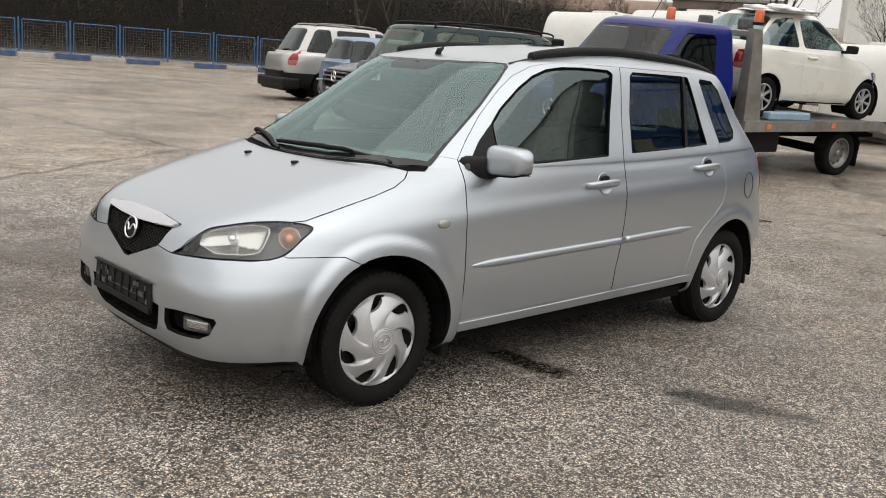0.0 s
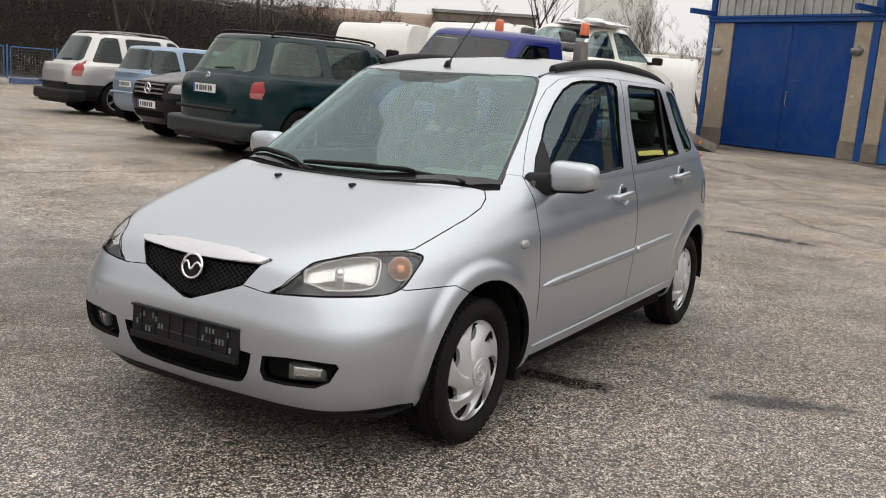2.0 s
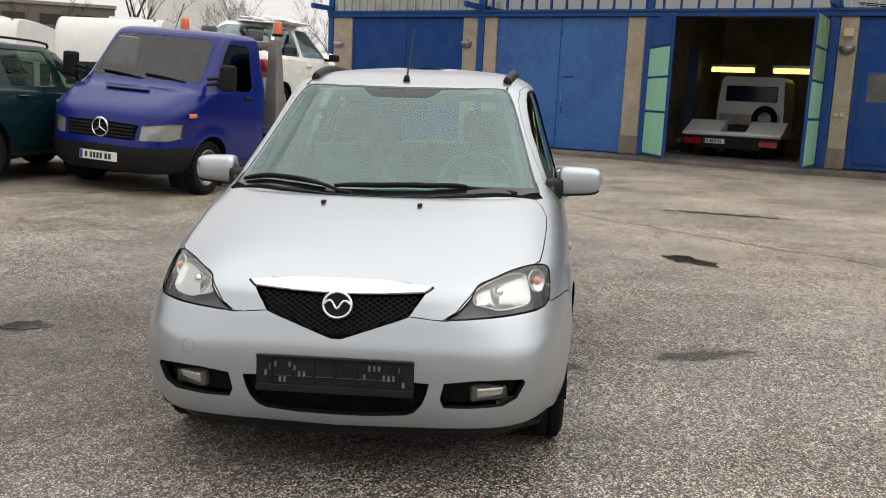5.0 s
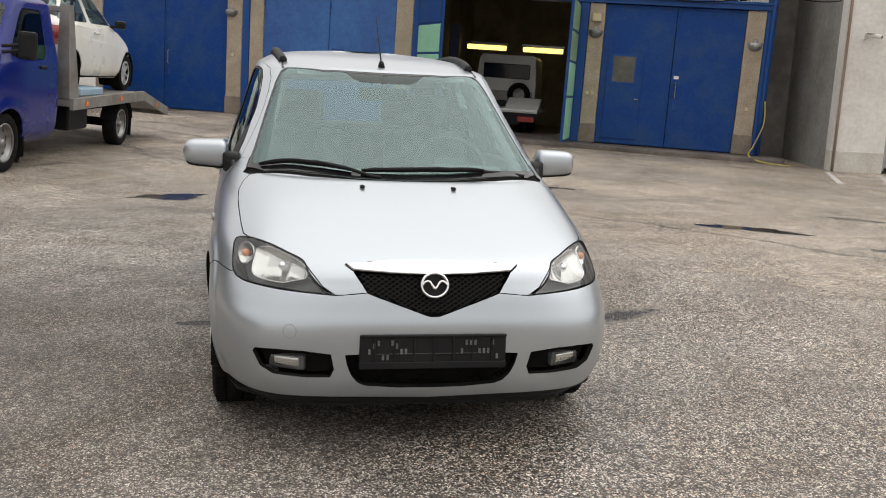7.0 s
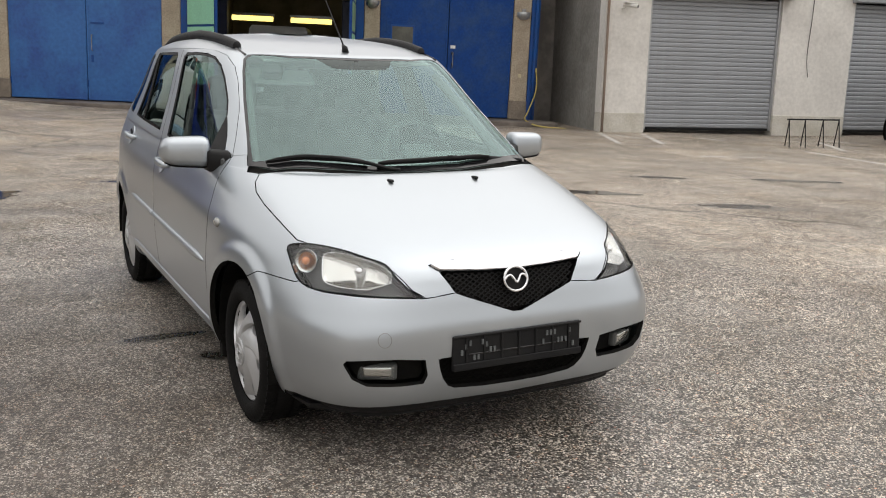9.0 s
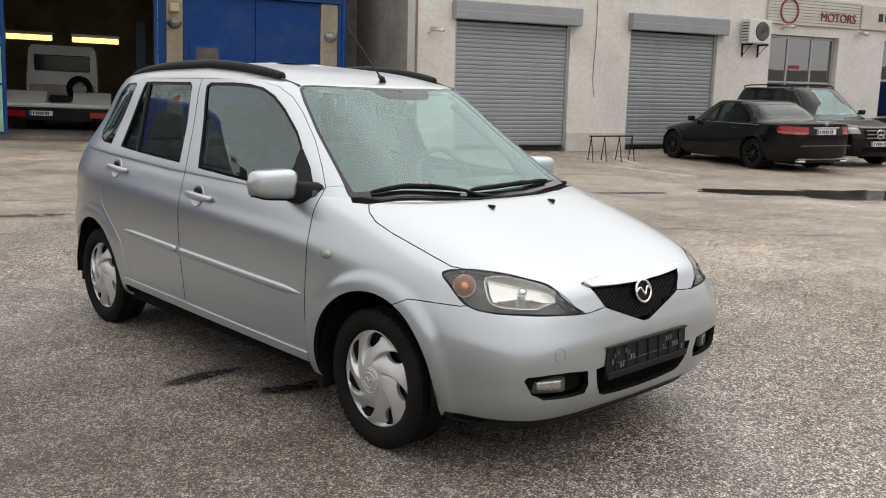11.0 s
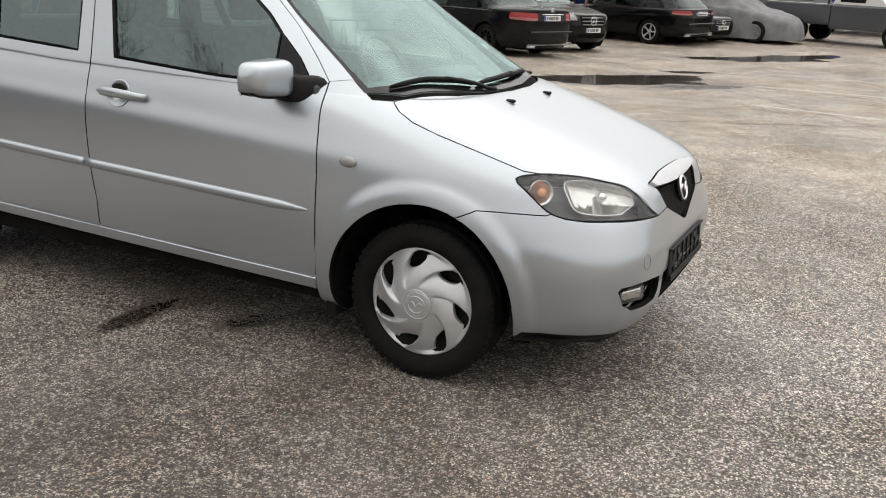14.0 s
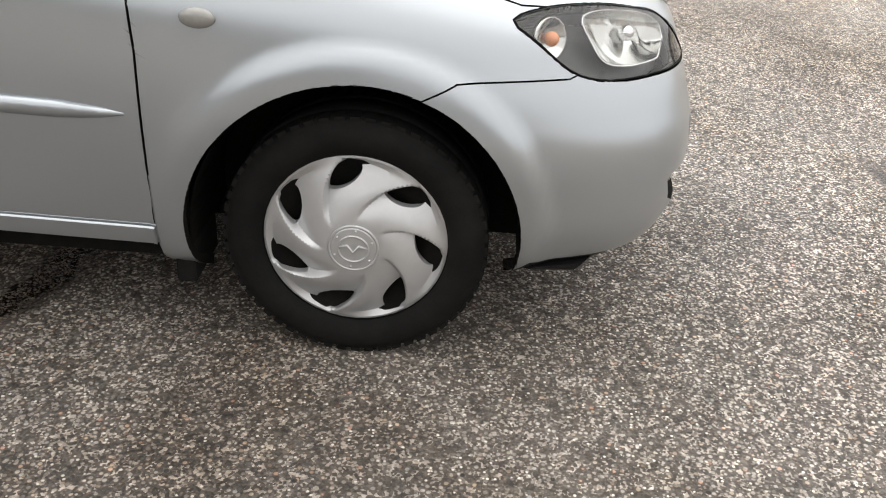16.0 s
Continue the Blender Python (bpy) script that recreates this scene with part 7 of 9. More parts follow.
def alloy_wheel(parent, x, y, r, w, sg, rim=None, spokes=5, mat=None, turn=0.0):
    """Tyre with a spoked wheel; local -y looks outwards."""
    mat = mat or STEEL
    rim = rim or r * 0.66
    wh = empty("wheel")
    wh.parent = parent
    wh.matrix_basis = pose(x, y, r, 0, turn, 180 if sg > 0 else 0)
    bm = bmesh.new()
    h = w / 2
    spin(bm, [(rim, -h * 0.8), (rim + (r - rim) * 0.4, -h), (r * 0.965, -h * 0.92), (r, -h * 0.7), (r, h * 0.7), (r * 0.965, h * 0.92), (rim, h * 0.8)], 36, "y")
    part("tyre", bm, RUBBER, wh, smooth=True)
    bm = bmesh.new()
    spin(bm, [(0.0, -h * 0.2), (rim * 0.9, -h * 0.1), (rim * 0.93, -h * 0.75), (rim * 1.0, -h * 0.82), (rim * 1.0, h * 0.7)] if spokes > 0 else [(0.0, -h * 0.30), (rim * 0.42, -h * 0.42), (rim * 0.62, -h * 0.30), (rim * 0.80, -h * 0.12), (rim * 0.90, -h * 0.35), (rim * 0.95, -h * 0.75), (rim * 1.0, -h * 0.82), (rim * 1.0, h * 0.7)], 32, "y")
    part("rim", bm, LINER if spokes > 0 else mat, wh, smooth=True)
    n = abs(spokes)
    bm = bmesh.new()
    if spokes > 0:
        lean = rim * (0.05 if n < 8 else 0.0)
        sections = ((0.12, 0.11, -0.80, -0.50), (0.45, 0.085 if n < 8 else 0.06, -0.74, -0.42), (0.96, 0.14 if n < 8 else 0.08, -0.76, -0.50))
        ring_solid(bm, [[(-w_ * rim + lean * q_, h * y1_, q_ * rim), (-w_ * rim * 0.6 + lean * q_, h * y0_, q_ * rim), (w_ * rim * 0.6 + lean * q_, h * y0_, q_ * rim), (w_ * rim + lean * q_, h * y1_, q_ * rim)] for q_, w_, y0_, y1_ in sections])
        bmesh.ops.recalc_face_normals(bm, faces=bm.faces)
        piece = mesh_of("spoke", bm, mat)
    else:
        bmesh.ops.create_uvsphere(bm, u_segments=10, v_segments=6, radius=1)
        bmesh.ops.transform(bm, matrix=pose(0, -h * 0.22, rim * 0.68) @ Matrix.Diagonal((rim * 0.10, h * 0.10, rim * 0.13, 1)), verts=bm.verts)
        piece = mesh_of("vent_hole", bm, INK)
    for k in range(n):
        shared(piece.name.split(".")[0], piece, wh, pose(0, 0, 0, 0, 360 * k / n, 0))
    bm = bmesh.new()
    spin(bm, [(0.0, -h * 0.82), (rim * 0.17, -h * 0.80), (rim * 0.22, -h * 0.62), (rim * 0.26, -h * 0.2)], 20, "y")
    part("hub_cap", bm, mat if spokes > 0 else STEEL, wh, smooth=True)
    bm = bmesh.new()
    spin(bm, [(rim * 0.92, -h * 0.84), (rim * 1.01, -h * 0.86), (rim * 1.02, -h * 0.7), (rim * 0.92, -h * 0.7), (rim * 0.92, -h * 0.84)], 32, "y")
    part("rim_edge", bm, mat, wh, smooth=True)
    return wh


def number_plate(parent, m, w=0.52, h=0.11):
    """A plate with plain bars in place of its characters; looks along local +x."""
    pl = part("number_plate", boxed(0.0, 0.006, -w / 2, w / 2, -h / 2, h / 2, bevel=0.002), PLATE_WHITE, parent, at=m)
    part("plate_band", boxed(0.0062, 0.0075, -w / 2 + 0.004, -w / 2 + 0.045, -h / 2 + 0.004, h / 2 - 0.004), EU_BLUE, pl)
    y = -w / 2 + 0.075
    for k, wd in enumerate((0.045, 0, 0.04, 0.04, 0.04, 0.04, 0, 0.045, 0.045)):
        if wd:
            part("plate_bar", boxed(0.0062, 0.0078, y, y + wd * 0.8, -0.034, 0.034), INK, pl)
            y += wd + 0.006
        else:
            y += 0.02
    return pl


def emblem_ring(parent, m, r=0.09, mat=None):
    bm = bmesh.new()
    tube(bm, [(0, r * math.cos(a), r * math.sin(a)) for a in [2 * math.pi * k / 24 for k in range(25)]], r * 0.1, 6, False)
    for a in (90, 210, 330):
        tube(bm, [(0, 0, 0), (0, r * math.cos(radians(a)), r * math.sin(radians(a)))], [r * 0.14, r * 0.05], 6)
    return part("front_emblem", bm, mat or CHROME, parent, at=m)


def soft_poly(pts, f=0.16):
    """A closed side-view outline with its corners rounded off."""
    out = []
    for i, p in enumerate(pts):
        a, c = pts[i - 1], pts[(i + 1) % len(pts)]
        q = [min(f, 0.06 / max(math.dist(p, o), 1e-6)) for o in (a, c)]
        pa = (p[0] + (a[0] - p[0]) * q[0], p[1] + (a[1] - p[1]) * q[0])
        pc = (p[0] + (c[0] - p[0]) * q[1], p[1] + (c[1] - p[1]) * q[1])
        out += [pa, ((pa[0] + pc[0] + 2 * p[0]) / 4, (pa[1] + pc[1] + 2 * p[1]) / 4), pc]
    return out


def make_car(name, label, at, paint, of, wb, orr, hw, zn, zc, belt, zr, wsb, wst, rgt, rgb, zt, trx, wheel_r, wheel_w=0.22, spokes=5,
             wheel_mat=None, pillars=(), cladding=None, rails=False, tint=None, tail=None, lamp=None, grille=None, front=True, rear=True,
             seams=(), rail_mat=None, plate_front=True, plate_rear=True, star=True, belt_chrome=False, ride=0.22, tumble=0.20, rear_glass=0.24, bumper=None, tips=False):
    car = empty(name, at)
    tagged(car, label, "car")
    xr = -(wb + orr)
    xm = (wst + rgt) / 2
    b0 = ride
    keys = [
        (of - 0.12, b0 - 0.03, hw - 0.10, b0, xr + 0.12, b0 + 0.02, 4.2, 4.2),
        (of - 0.03, b0 + 0.08, hw - 0.03, b0 + 0.10, xr + 0.03, b0 + 0.12, 4.6, 4.8),
        (of, b0 + 0.22, hw - 0.005, b0 + 0.28, xr, b0 + 0.26, 4.8, 5.0),
        (of - 0.005, (b0 + 0.22 + zn) / 2, hw, (b0 + 0.28 + belt) / 2, xr + 0.005, (b0 + 0.3 + zt) / 2, 4.8, 5.2),
        (of - 0.05, zn - 0.05, hw - 0.005, belt - 0.20, xr + 0.03, zt - 0.10, 4.8, 5.2),
        (of - 0.16, zn + 0.015, hw - 0.015, belt - 0.10, trx, zt - 0.01, 4.6, 5.0),
        ((of - 0.16 + wsb) / 2, (zn + zc) / 2 + 0.03, hw - 0.03, belt - 0.04, (trx * 0.6 + rgb * 0.4), zt + 0.005, 4.6, 5.0),
        (wsb + 0.04, zc, hw - 0.05, belt, rgb - 0.02, zt + 0.012, 4.6, 5.0),
        ((wsb + wst) / 2, (zc + zr) / 2, hw - 0.05 - tumble * 0.45, (belt + zr) / 2, (rgb + rgt) / 2, (zt + zr) / 2 + 0.01, 4.2, 4.6),
        (wst, zr - 0.05, hw - 0.05 - tumble * 0.85, zr - 0.055, rgt, zr - 0.05, 3.9, 4.2),
        (wst - 0.2, zr - 0.01, hw - 0.10 - tumble, zr - 0.012, rgt + 0.16, zr - 0.012, 3.4, 3.6),
        ((wst + xm) / 2, zr, (hw - 0.25) * 0.5, zr, (rgt + xm) / 2, zr, 3.0, 3.0),
        (xm + 0.02, zr + 0.004, 0.0, zr + 0.004, xm - 0.02, zr + 0.004, 2.0, 2.0),
    ]
    ra = wheel_r + 0.055
    b = Body(keys, xm, nv=60, na=34, nr=34, flare=((0, wheel_r, ra + 0.03, 0.012, 0.06), (-wb, wheel_r, ra + 0.03, 0.012, 0.06)))
    Y = (0, 1, 0)
    if cladding is not None:
        b.cut("cladding", [(9, 0.5, cladding), (-12, 0.5, cladding + 0.02), (-12, 0.5, 0.0), (9, 0.5, 0.0)], Y, -2.0)
    top = zr - 0.085
    lo = belt + 0.025
    x_f, x_r = wsb - 0.30, rgb + (0.26 if zr > 1.6 else 0.10)
    x_ft, x_rt = wst - 0.10, rgt + (0.24 if zr > 1.6 else 0.10)
    cutx = [None] + list(pillars) + [None]
    glasses = []
    for i in range(len(cutx) - 1):
        a, c = cutx[i], cutx[i + 1]
        pw = 0.075 if zr > 1.6 else 0.045
        p0 = (x_f, lo) if a is None else (a - pw, lo)
        p1 = (x_ft, top) if a is None else (a - pw - 0.055, top)
        p2 = (x_rt, top) if c is None else (c + 0.02, top)
        p3 = (x_r, lo) if c is None else (c + pw, lo)
        ex = [(x_f + (x_ft - x_f) * 0.55, lo + (top - lo) * 0.62)] if a is None else []
        rr = [(p2[0] + (p3[0] - p2[0]) * 0.25, top - (top - lo) * 0.10)] if c is None else []
        glasses.append("side_glass%d" % i)
        b.cut(glasses[-1], side_poly(soft_poly([p0] + ex + [p1, p2] + rr + [p3])), Y, 0.05)
    for k, (xa, xt) in enumerate(seams):
        z_lo = b0 + 0.13
        b.cut("door%d" % k, side_poly([(xa[0], z_lo), (xa[0] - 0.01, belt), (xt[0], zr - 0.05), (xt[1], zr - 0.05), (xa[1] - 0.02, belt), (xa[1], z_lo)]), Y, 0.05, over=["body"] + (["cladding"] if cladding is not None else []))
    ymx = hw - 0.05 - tumble * 0.45
    if front:
        b.cut("windscreen", [("f", -0.01, zc + 0.03), ("f", ymx * 0.70, zc + 0.03), ("f", hw - 0.19, zc + 0.05), ("f", hw - 0.17 - tumble * 0.8, zr - 0.09), ("f", (hw - 0.2) * 0.5, zr - 0.065), ("f", -0.01, zr - 0.06)], (0.9, 0, 0.4), 0.0, over=["body"])
        lz0, lz1, ly0, ly1 = lamp or (zn - 0.20, zn - 0.04, hw * 0.52, hw * 0.97)
        b.cut("head_lamp", [("f", ly0, lz0 + 0.02), ("f", ly0 + 0.02, lz1 - 0.02), ("f", ly1 - 0.06, lz1 + 0.02), (of - 0.42, hw, lz1 + 0.01), (of - 0.36, hw, lz0 + 0.05), ("f", ly1 - 0.10, lz0)], (0.86, 0.5, 0.05), 0.0)
        if grille:
            gz0, gz1, gy0, gy1 = grille
            b.cut("grille", [("f", -0.01, gz0), ("f", gy0, gz0), ("f", gy1, (gz0 + gz1) / 2), ("f", gy1, gz1), ("f", -0.01, gz1)], (1, 0, 0), 0.0)
        b.cut("air_intake", [("f", -0.01, b0 + 0.06), ("f", hw * 0.45, b0 + 0.06), ("f", hw * 0.5, b0 + 0.17), ("f", -0.01, b0 + 0.17)], (1, 0, 0), 0.0)
    if rear:
        b.cut("rear_window", [("r", -0.01, zt + 0.05), ("r", hw - rear_glass - 0.06, zt + 0.05), ("r", hw - rear_glass, zt + 0.07), ("r", hw - rear_glass + 0.02, zt + 0.11), ("r", hw - rear_glass + 0.05 - tumble * 0.7, zr - 0.13), ("r", hw - rear_glass - tumble * 0.7, zr - 0.095), ("r", hw - rear_glass - 0.08 - tumble * 0.7, zr - 0.085), ("r", -0.01, zr - 0.08)], (-0.95, 0, 0.3), 0.0, over=["body"])
        tz0, tz1, ty0, tside = tail or (zt - 0.30, zt - 0.08, hw - 0.28, 0.18)
        b.cut("tail_lamp", [("r", ty0, tz0 + 0.01), ("r", ty0 - 0.005, (tz0 + tz1) / 2), ("r", ty0, tz1), ("r", (ty0 + hw) / 2, tz1 + 0.012), (xr + tside, hw, tz1 + 0.01), (xr + tside + 0.05, hw, (tz0 + tz1) / 2), (xr + tside - 0.01, hw, tz0 + 0.02), ("r", (ty0 + hw) / 2, tz0)], (-0.8, 0.6, 0.05), 0.0, 2)
        zl = tz0 + (tz1 - tz0) * 0.30
        b.cut("reversing_lamp", [("r", ty0 - 0.05, tz0 - 0.05), ("r", ty0 - 0.05, zl), (xr + tside + 0.12, hw, zl + 0.02), (xr + tside + 0.12, hw, tz0 - 0.05)], (-0.8, 0.6, 0.05), 0.0, over=["tail_lamp"])
        b.cut("boot_lid", [("r", -0.01, b0 + 0.36), ("r", hw - 0.16, b0 + 0.36), ("r", hw - 0.15, zt - 0.02), ("r", -0.01, zt - 0.01)], (-1, 0, 0.0), 0.2, over=["body"])
    for cx in (0.0, -wb):
        b.cut("arch", side_poly([(cx + ra * math.cos(radians(a)), wheel_r + ra * math.sin(radians(a))) for a in range(-60, 241, 15)]), Y, -0.2)
    body_ob = skin("body", b.panel("body", 0.015, 0.0), paint, car)
    if cladding is not None:
        skin("lower_cladding", b.panel("cladding", 0.015, 0.0), PLASTIC, car)
    gl = tint or DARK_GLASS
    for sd in ("left", "right"):
        for g in glasses:
            skin("side_window", upright(b.panel(g, 0.01, 0.006, sides=sd, push=-0.006)), gl, car)
        for k in range(len(seams)):
            skin("door", b.panel("door%d" % k, 0.02, 0.003, sides=sd), paint, car)
        if front:
            hl = skin("head_lamp", b.panel("head_lamp", 0.02, 0.002, sides=sd, push=-0.002), LENS, car)
            p, n, f = b.panel("head_lamp", 0.0, 0.004, sides=sd)
            skin("lamp_reflector", ([u - v * 0.03 for u, v in zip(p, n)], n, f), PALE_LENS, hl)
        if rear:
            tl_ = skin("tail_lamp", b.panel("tail_lamp", 0.02, 0.0, sides=sd, push=0.004), RED_LENS, car)
            skin("reversing_lamp", b.panel("reversing_lamp", 0.02, 0.0, sides=sd, push=0.004), LAMP_PINK, tl_)
    if rear:
        skin("boot_lid", b.panel("boot_lid", 0.02, 0.003), paint, car)
    if front:
        skin("windscreen", b.panel("windscreen", 0.01, 0.003, push=-0.003), tint or GLASS, car)
        skin("air_intake", b.panel("air_intake", 0.01, 0.0, push=-0.02), LINER, car)
        if grille:
            gr = skin("grille", b.panel("grille", 0.01, 0.0, push=-0.025), LINER, car)
            for k in range(3):
                z = gz0 + (gz1 - gz0) * (k + 0.5) / 3
                q = b.snap("f", 0.05, z)
                part("grille_bar", boxed(q.x - 0.02, q.x + 0.004, -gy0 * 1.03, gy0 * 1.03, z - 0.012, z + 0.012, bevel=0.004), STEEL, gr)
            if star:
                q = b.snap("f", 0.0, (gz0 + gz1) / 2)
                emblem_ring(gr, pose(q.x + 0.015, 0, (gz0 + gz1) / 2), (gz1 - gz0) * 0.42)
        if plate_front:
            q = b.snap("f", 0.0, b0 + 0.26)
            number_plate(car, pose(q.x + 0.006, 0, b0 + 0.26))
    if rear:
        skin("rear_window", b.panel("rear_window", 0.01, 0.004, push=-0.004), gl, car)
        if plate_rear:
            zp = (tz0 + tz1) / 2 - 0.02
            q = b.snap("r", 0.0, zp)
            number_plate(car, pose(q.x - 0.006, 0, zp, 0, 0, 180))
        if star:
            q = b.snap("r", 0.0, zt - 0.03)
            emblem_ring(car, pose(q.x - 0.012, 0, zt - 0.03, 0, 0, 180), 0.045)
        q = b.snap("r", 0.2, b0 + 0.33)
        if zr > 1.6:
            part("rear_bumper", boxed(xr - (0.02 if bumper else 0.05), xr + 0.34, -hw * 0.985, hw * 0.985, b0 + 0.0, b0 + 0.24, bevel=0.075, seg=4), bumper or PLASTIC, car, smooth=True)
            part("bumper_valance", boxed(xr + 0.0, xr + 0.2, -hw * 0.80, hw * 0.80, b0 - 0.05, b0 + 0.04, bevel=0.02), PLASTIC, car)
        if tips:
            q = b.snap("r", 0.3, b0 + 0.10)
            part("rear_diffuser", boxed(q.x - 0.012, q.x + 0.06, -hw * 0.70, hw * 0.70, b0 + 0.085, b0 + 0.115, bevel=0.01), STEEL, car)
            for sg in (1, -1):
                part("exhaust_tip", boxed(q.x - 0.016, q.x + 0.08, *sorted((sg * hw * 0.50, sg * hw * 0.70)), b0 + 0.035, b0 + 0.08, bevel=0.015, seg=2), CHROME, car)
            part("boot_trim", boxed(xr - 0.004, xr + 0.05, -hw * 0.36, hw * 0.36, zt - 0.125, zt - 0.105, bevel=0.005), CHROME, car)
        part("rear_bumper_step", boxed(xr - 0.02, xr + 0.04, -hw * 0.72, hw * 0.72, b0 + 0.345, b0 + 0.39, bevel=0.015), PLASTIC if zr > 1.6 else paint, car)
        if zr > 1.6:
            q0, q1 = b.snap("r", 0.05, zt + 0.08), b.snap("r", 0.3, zt + 0.10)
            bm = bmesh.new()
            tube(bm, [(q0.x - 0.02, 0.02, q0.z), (q1.x - 0.015, -0.36, q1.z)], [0.015, 0.008], 6)
            part("rear_wiper", bm, PLASTIC, car)
    for sg in (1, -1):
        for x in (0.0, -wb):
            alloy_wheel(car, x, sg * (hw - 0.03 - wheel_w / 2), wheel_r, wheel_w, sg, spokes=spokes, mat=wheel_mat, turn=20 * x)
            bm = bmesh.new()
            rings = [[(x + ra * math.cos(a), sg * (hw - 0.36), wheel_r + ra * math.sin(a)), (x + ra * math.cos(a), sg * (hw - 0.03), wheel_r + ra * math.sin(a))] for a in [radians(-40 + 260 * k / 16) for k in range(17)]]
            ring_solid(bm, rings, False, False)
            ring_solid(bm, [[r[0], (x, sg * (hw - 0.36), wheel_r * 0.8)] for r in rings], False, False)
            part("wheel_housing", bm, LINER, car)
        bm = bmesh.new()
        box(bm, wsb - 0.47, wsb - 0.37, *sorted((sg * (hw - 0.01), sg * (hw + 0.16))), belt - 0.0, belt + 0.12, bevel=0.04, seg=2)
        mr = part("door_mirror", bm, PLASTIC if paint is WHITE_PAINT else paint, car, smooth=False)
        part("mirror_foot", boxed(wsb - 0.46, wsb - 0.40, *sorted((sg * (hw - 0.08), sg * (hw + 0.0))), belt - 0.005, belt + 0.04), PLASTIC, mr)
        for (xa, xt) in seams:
            hx = xa[1] + 0.17
            q = b.snap("s", hx, belt - 0.10)
            part("door_handle", boxed(hx - 0.10, hx + 0.10, *sorted((sg * (q.y - 0.005), sg * (q.y + 0.028))), belt - 0.12, belt - 0.085, bevel=0.01), paint, car)
        if rails:
            bm = bmesh.new()
            yy = sg * (hw - 0.13 - tumble)
            tube(bm, catmull([(wst - 0.25, yy, zr - 0.03), (wst - 0.35, yy, zr + 0.035), (xm, yy, zr + 0.055), (rgt + 0.30, yy, zr + 0.035), (rgt + 0.18, yy, zr - 0.03)], 5), 0.016, 8)
            part("roof_rail", bm, rail_mat or PLASTIC, car, smooth=True)
        if belt_chrome:
            bm = bmesh.new()
            tube(bm, [(x, sg * (b.snap("s", x, belt + 0.012).y + 0.003), belt + 0.012) for x in np.linspace(x_f + 0.05, x_r, 14)], 0.008, 6)
            part("chrome_strip", bm, CHROME, car)
    # underside and cabin
    bm = bmesh.new()
    box(bm, xr + 0.3, of - 0.3, -hw * 0.6, hw * 0.6, b0 - 0.02, b0 + 0.06)
    box(bm, -wb + ra, -ra, -hw + 0.08, hw - 0.08, b0 + 0.0, b0 + 0.06)
    part("floor_pan", bm, LINER, car)
    p, n, f = b.panel(["body"] + (["boot_lid"] if rear else []) + ["door%d" % k for k in range(len(seams))], 0.0, 0.0)
    lowf = [q for q in f if all(p[i].z < belt - 0.01 for i in q) and all(min(math.hypot(p[i].x, p[i].z - wheel_r), math.hypot(p[i].x + wb, p[i].z - wheel_r)) > ra + 0.02 for i in q)]
    skin("inner_shell", ([u - v * 0.03 for u, v in zip(p, n)], [-v for v in n], lowf), LINER, car)
    for sg in (1, -1):
        for x in (wsb - 1.15, wsb - 2.0):
            if x > rgb + 0.2:
                y0, y1 = sorted((sg * 0.14, sg * 0.62))
                st = part("seat", rounded(x - 0.12, x + 0.02, y0, y1, 0.6, belt + 0.18, 0.05, -10, (x, 0, 0.5)), TRIM_GREY, car, smooth=True)
                part("headrest", rounded(x - 0.24, x - 0.14, (y0 + y1) / 2 - 0.12, (y0 + y1) / 2 + 0.12, belt + 0.2, belt + 0.36, 0.04), TRIM_GREY, st, smooth=True)
    part("dashboard", rounded(wsb - 0.62, wsb - 0.18, -hw + 0.22, hw - 0.22, belt - 0.25, belt - 0.02, 0.05), DASH, car, smooth=True)
    return car, b


def yard(x, y):
    return ground_height(x, y)


def by_wheel(cx, cy, heading, x_off, y_off):
    """Pose of a vehicle whose wheel at (x_off, y_off) from the front axle's middle stands at (cx, cy)."""
    h = radians(heading)
    ox = cx - (math.cos(h) * x_off - math.sin(h) * y_off)
    oy = cy - (math.sin(h) * x_off + math.cos(h) * y_off)
    c = lambda dx, dy: ground_height(ox + math.cos(h) * dx - math.sin(h) * dy, oy + math.sin(h) * dx + math.cos(h) * dy)
    zf, zb, zl, zrr = c(0, 0), c(-2.8, 0), c(-1.4, 0.8), c(-1.4, -0.8)
    pitch = -math.degrees(math.atan2(zf - zb, 2.8))
    roll = math.degrees(math.atan2(zl - zrr, 1.6))
    return Matrix.Translation((ox, oy, (zf + zb) / 2 + (zf - zb) / 2 - 0.002)) @ pose(0, 0, 0, 0, 0, heading) @ pose(0, 0, 0, roll, pitch, 0)


# The body's green, with the shade of the low bumper put into it.
GREEN_BUMPER = material("shaded_green_bumper", (0.004, 0.010, 0.011), 0.4, 0, vary=0.4, scale=3, second=(0.012, 0.014, 0.013))
PALE_GLASS = glass_material("light_green_car_glass", (0.46, 0.56, 0.48), 0.01, 0.62, (0.88, 1.0, 0.92))
make_car("green_suv", "dark green metallic off-road car with roof rails, parked", by_wheel(-6.55, -5.82, 169, -2.82, -0.78), GREEN_PAINT,
         0.80, 2.82, 0.98, 0.92, 0.88, 1.09, 1.14, 1.68, -0.42, -1.12, -3.36, -3.62, 1.12, -3.72, 0.365, 0.26, 5, STEEL, pillars=(-1.45, -2.42), rails=True, tint=PALE_GLASS,
         tail=(0.84, 1.05, 0.79, 0.22), rear_glass=0.27, bumper=GREEN_BUMPER, lamp=(0.70, 0.90, 0.52, 0.86), grille=(0.66, 0.86, 0.42, 0.46), seams=(((-0.50, -1.48), (-1.0, -1.55)), ((-1.50, -2.36), (-1.57, -2.50))), ride=0.30, plate_front=False)
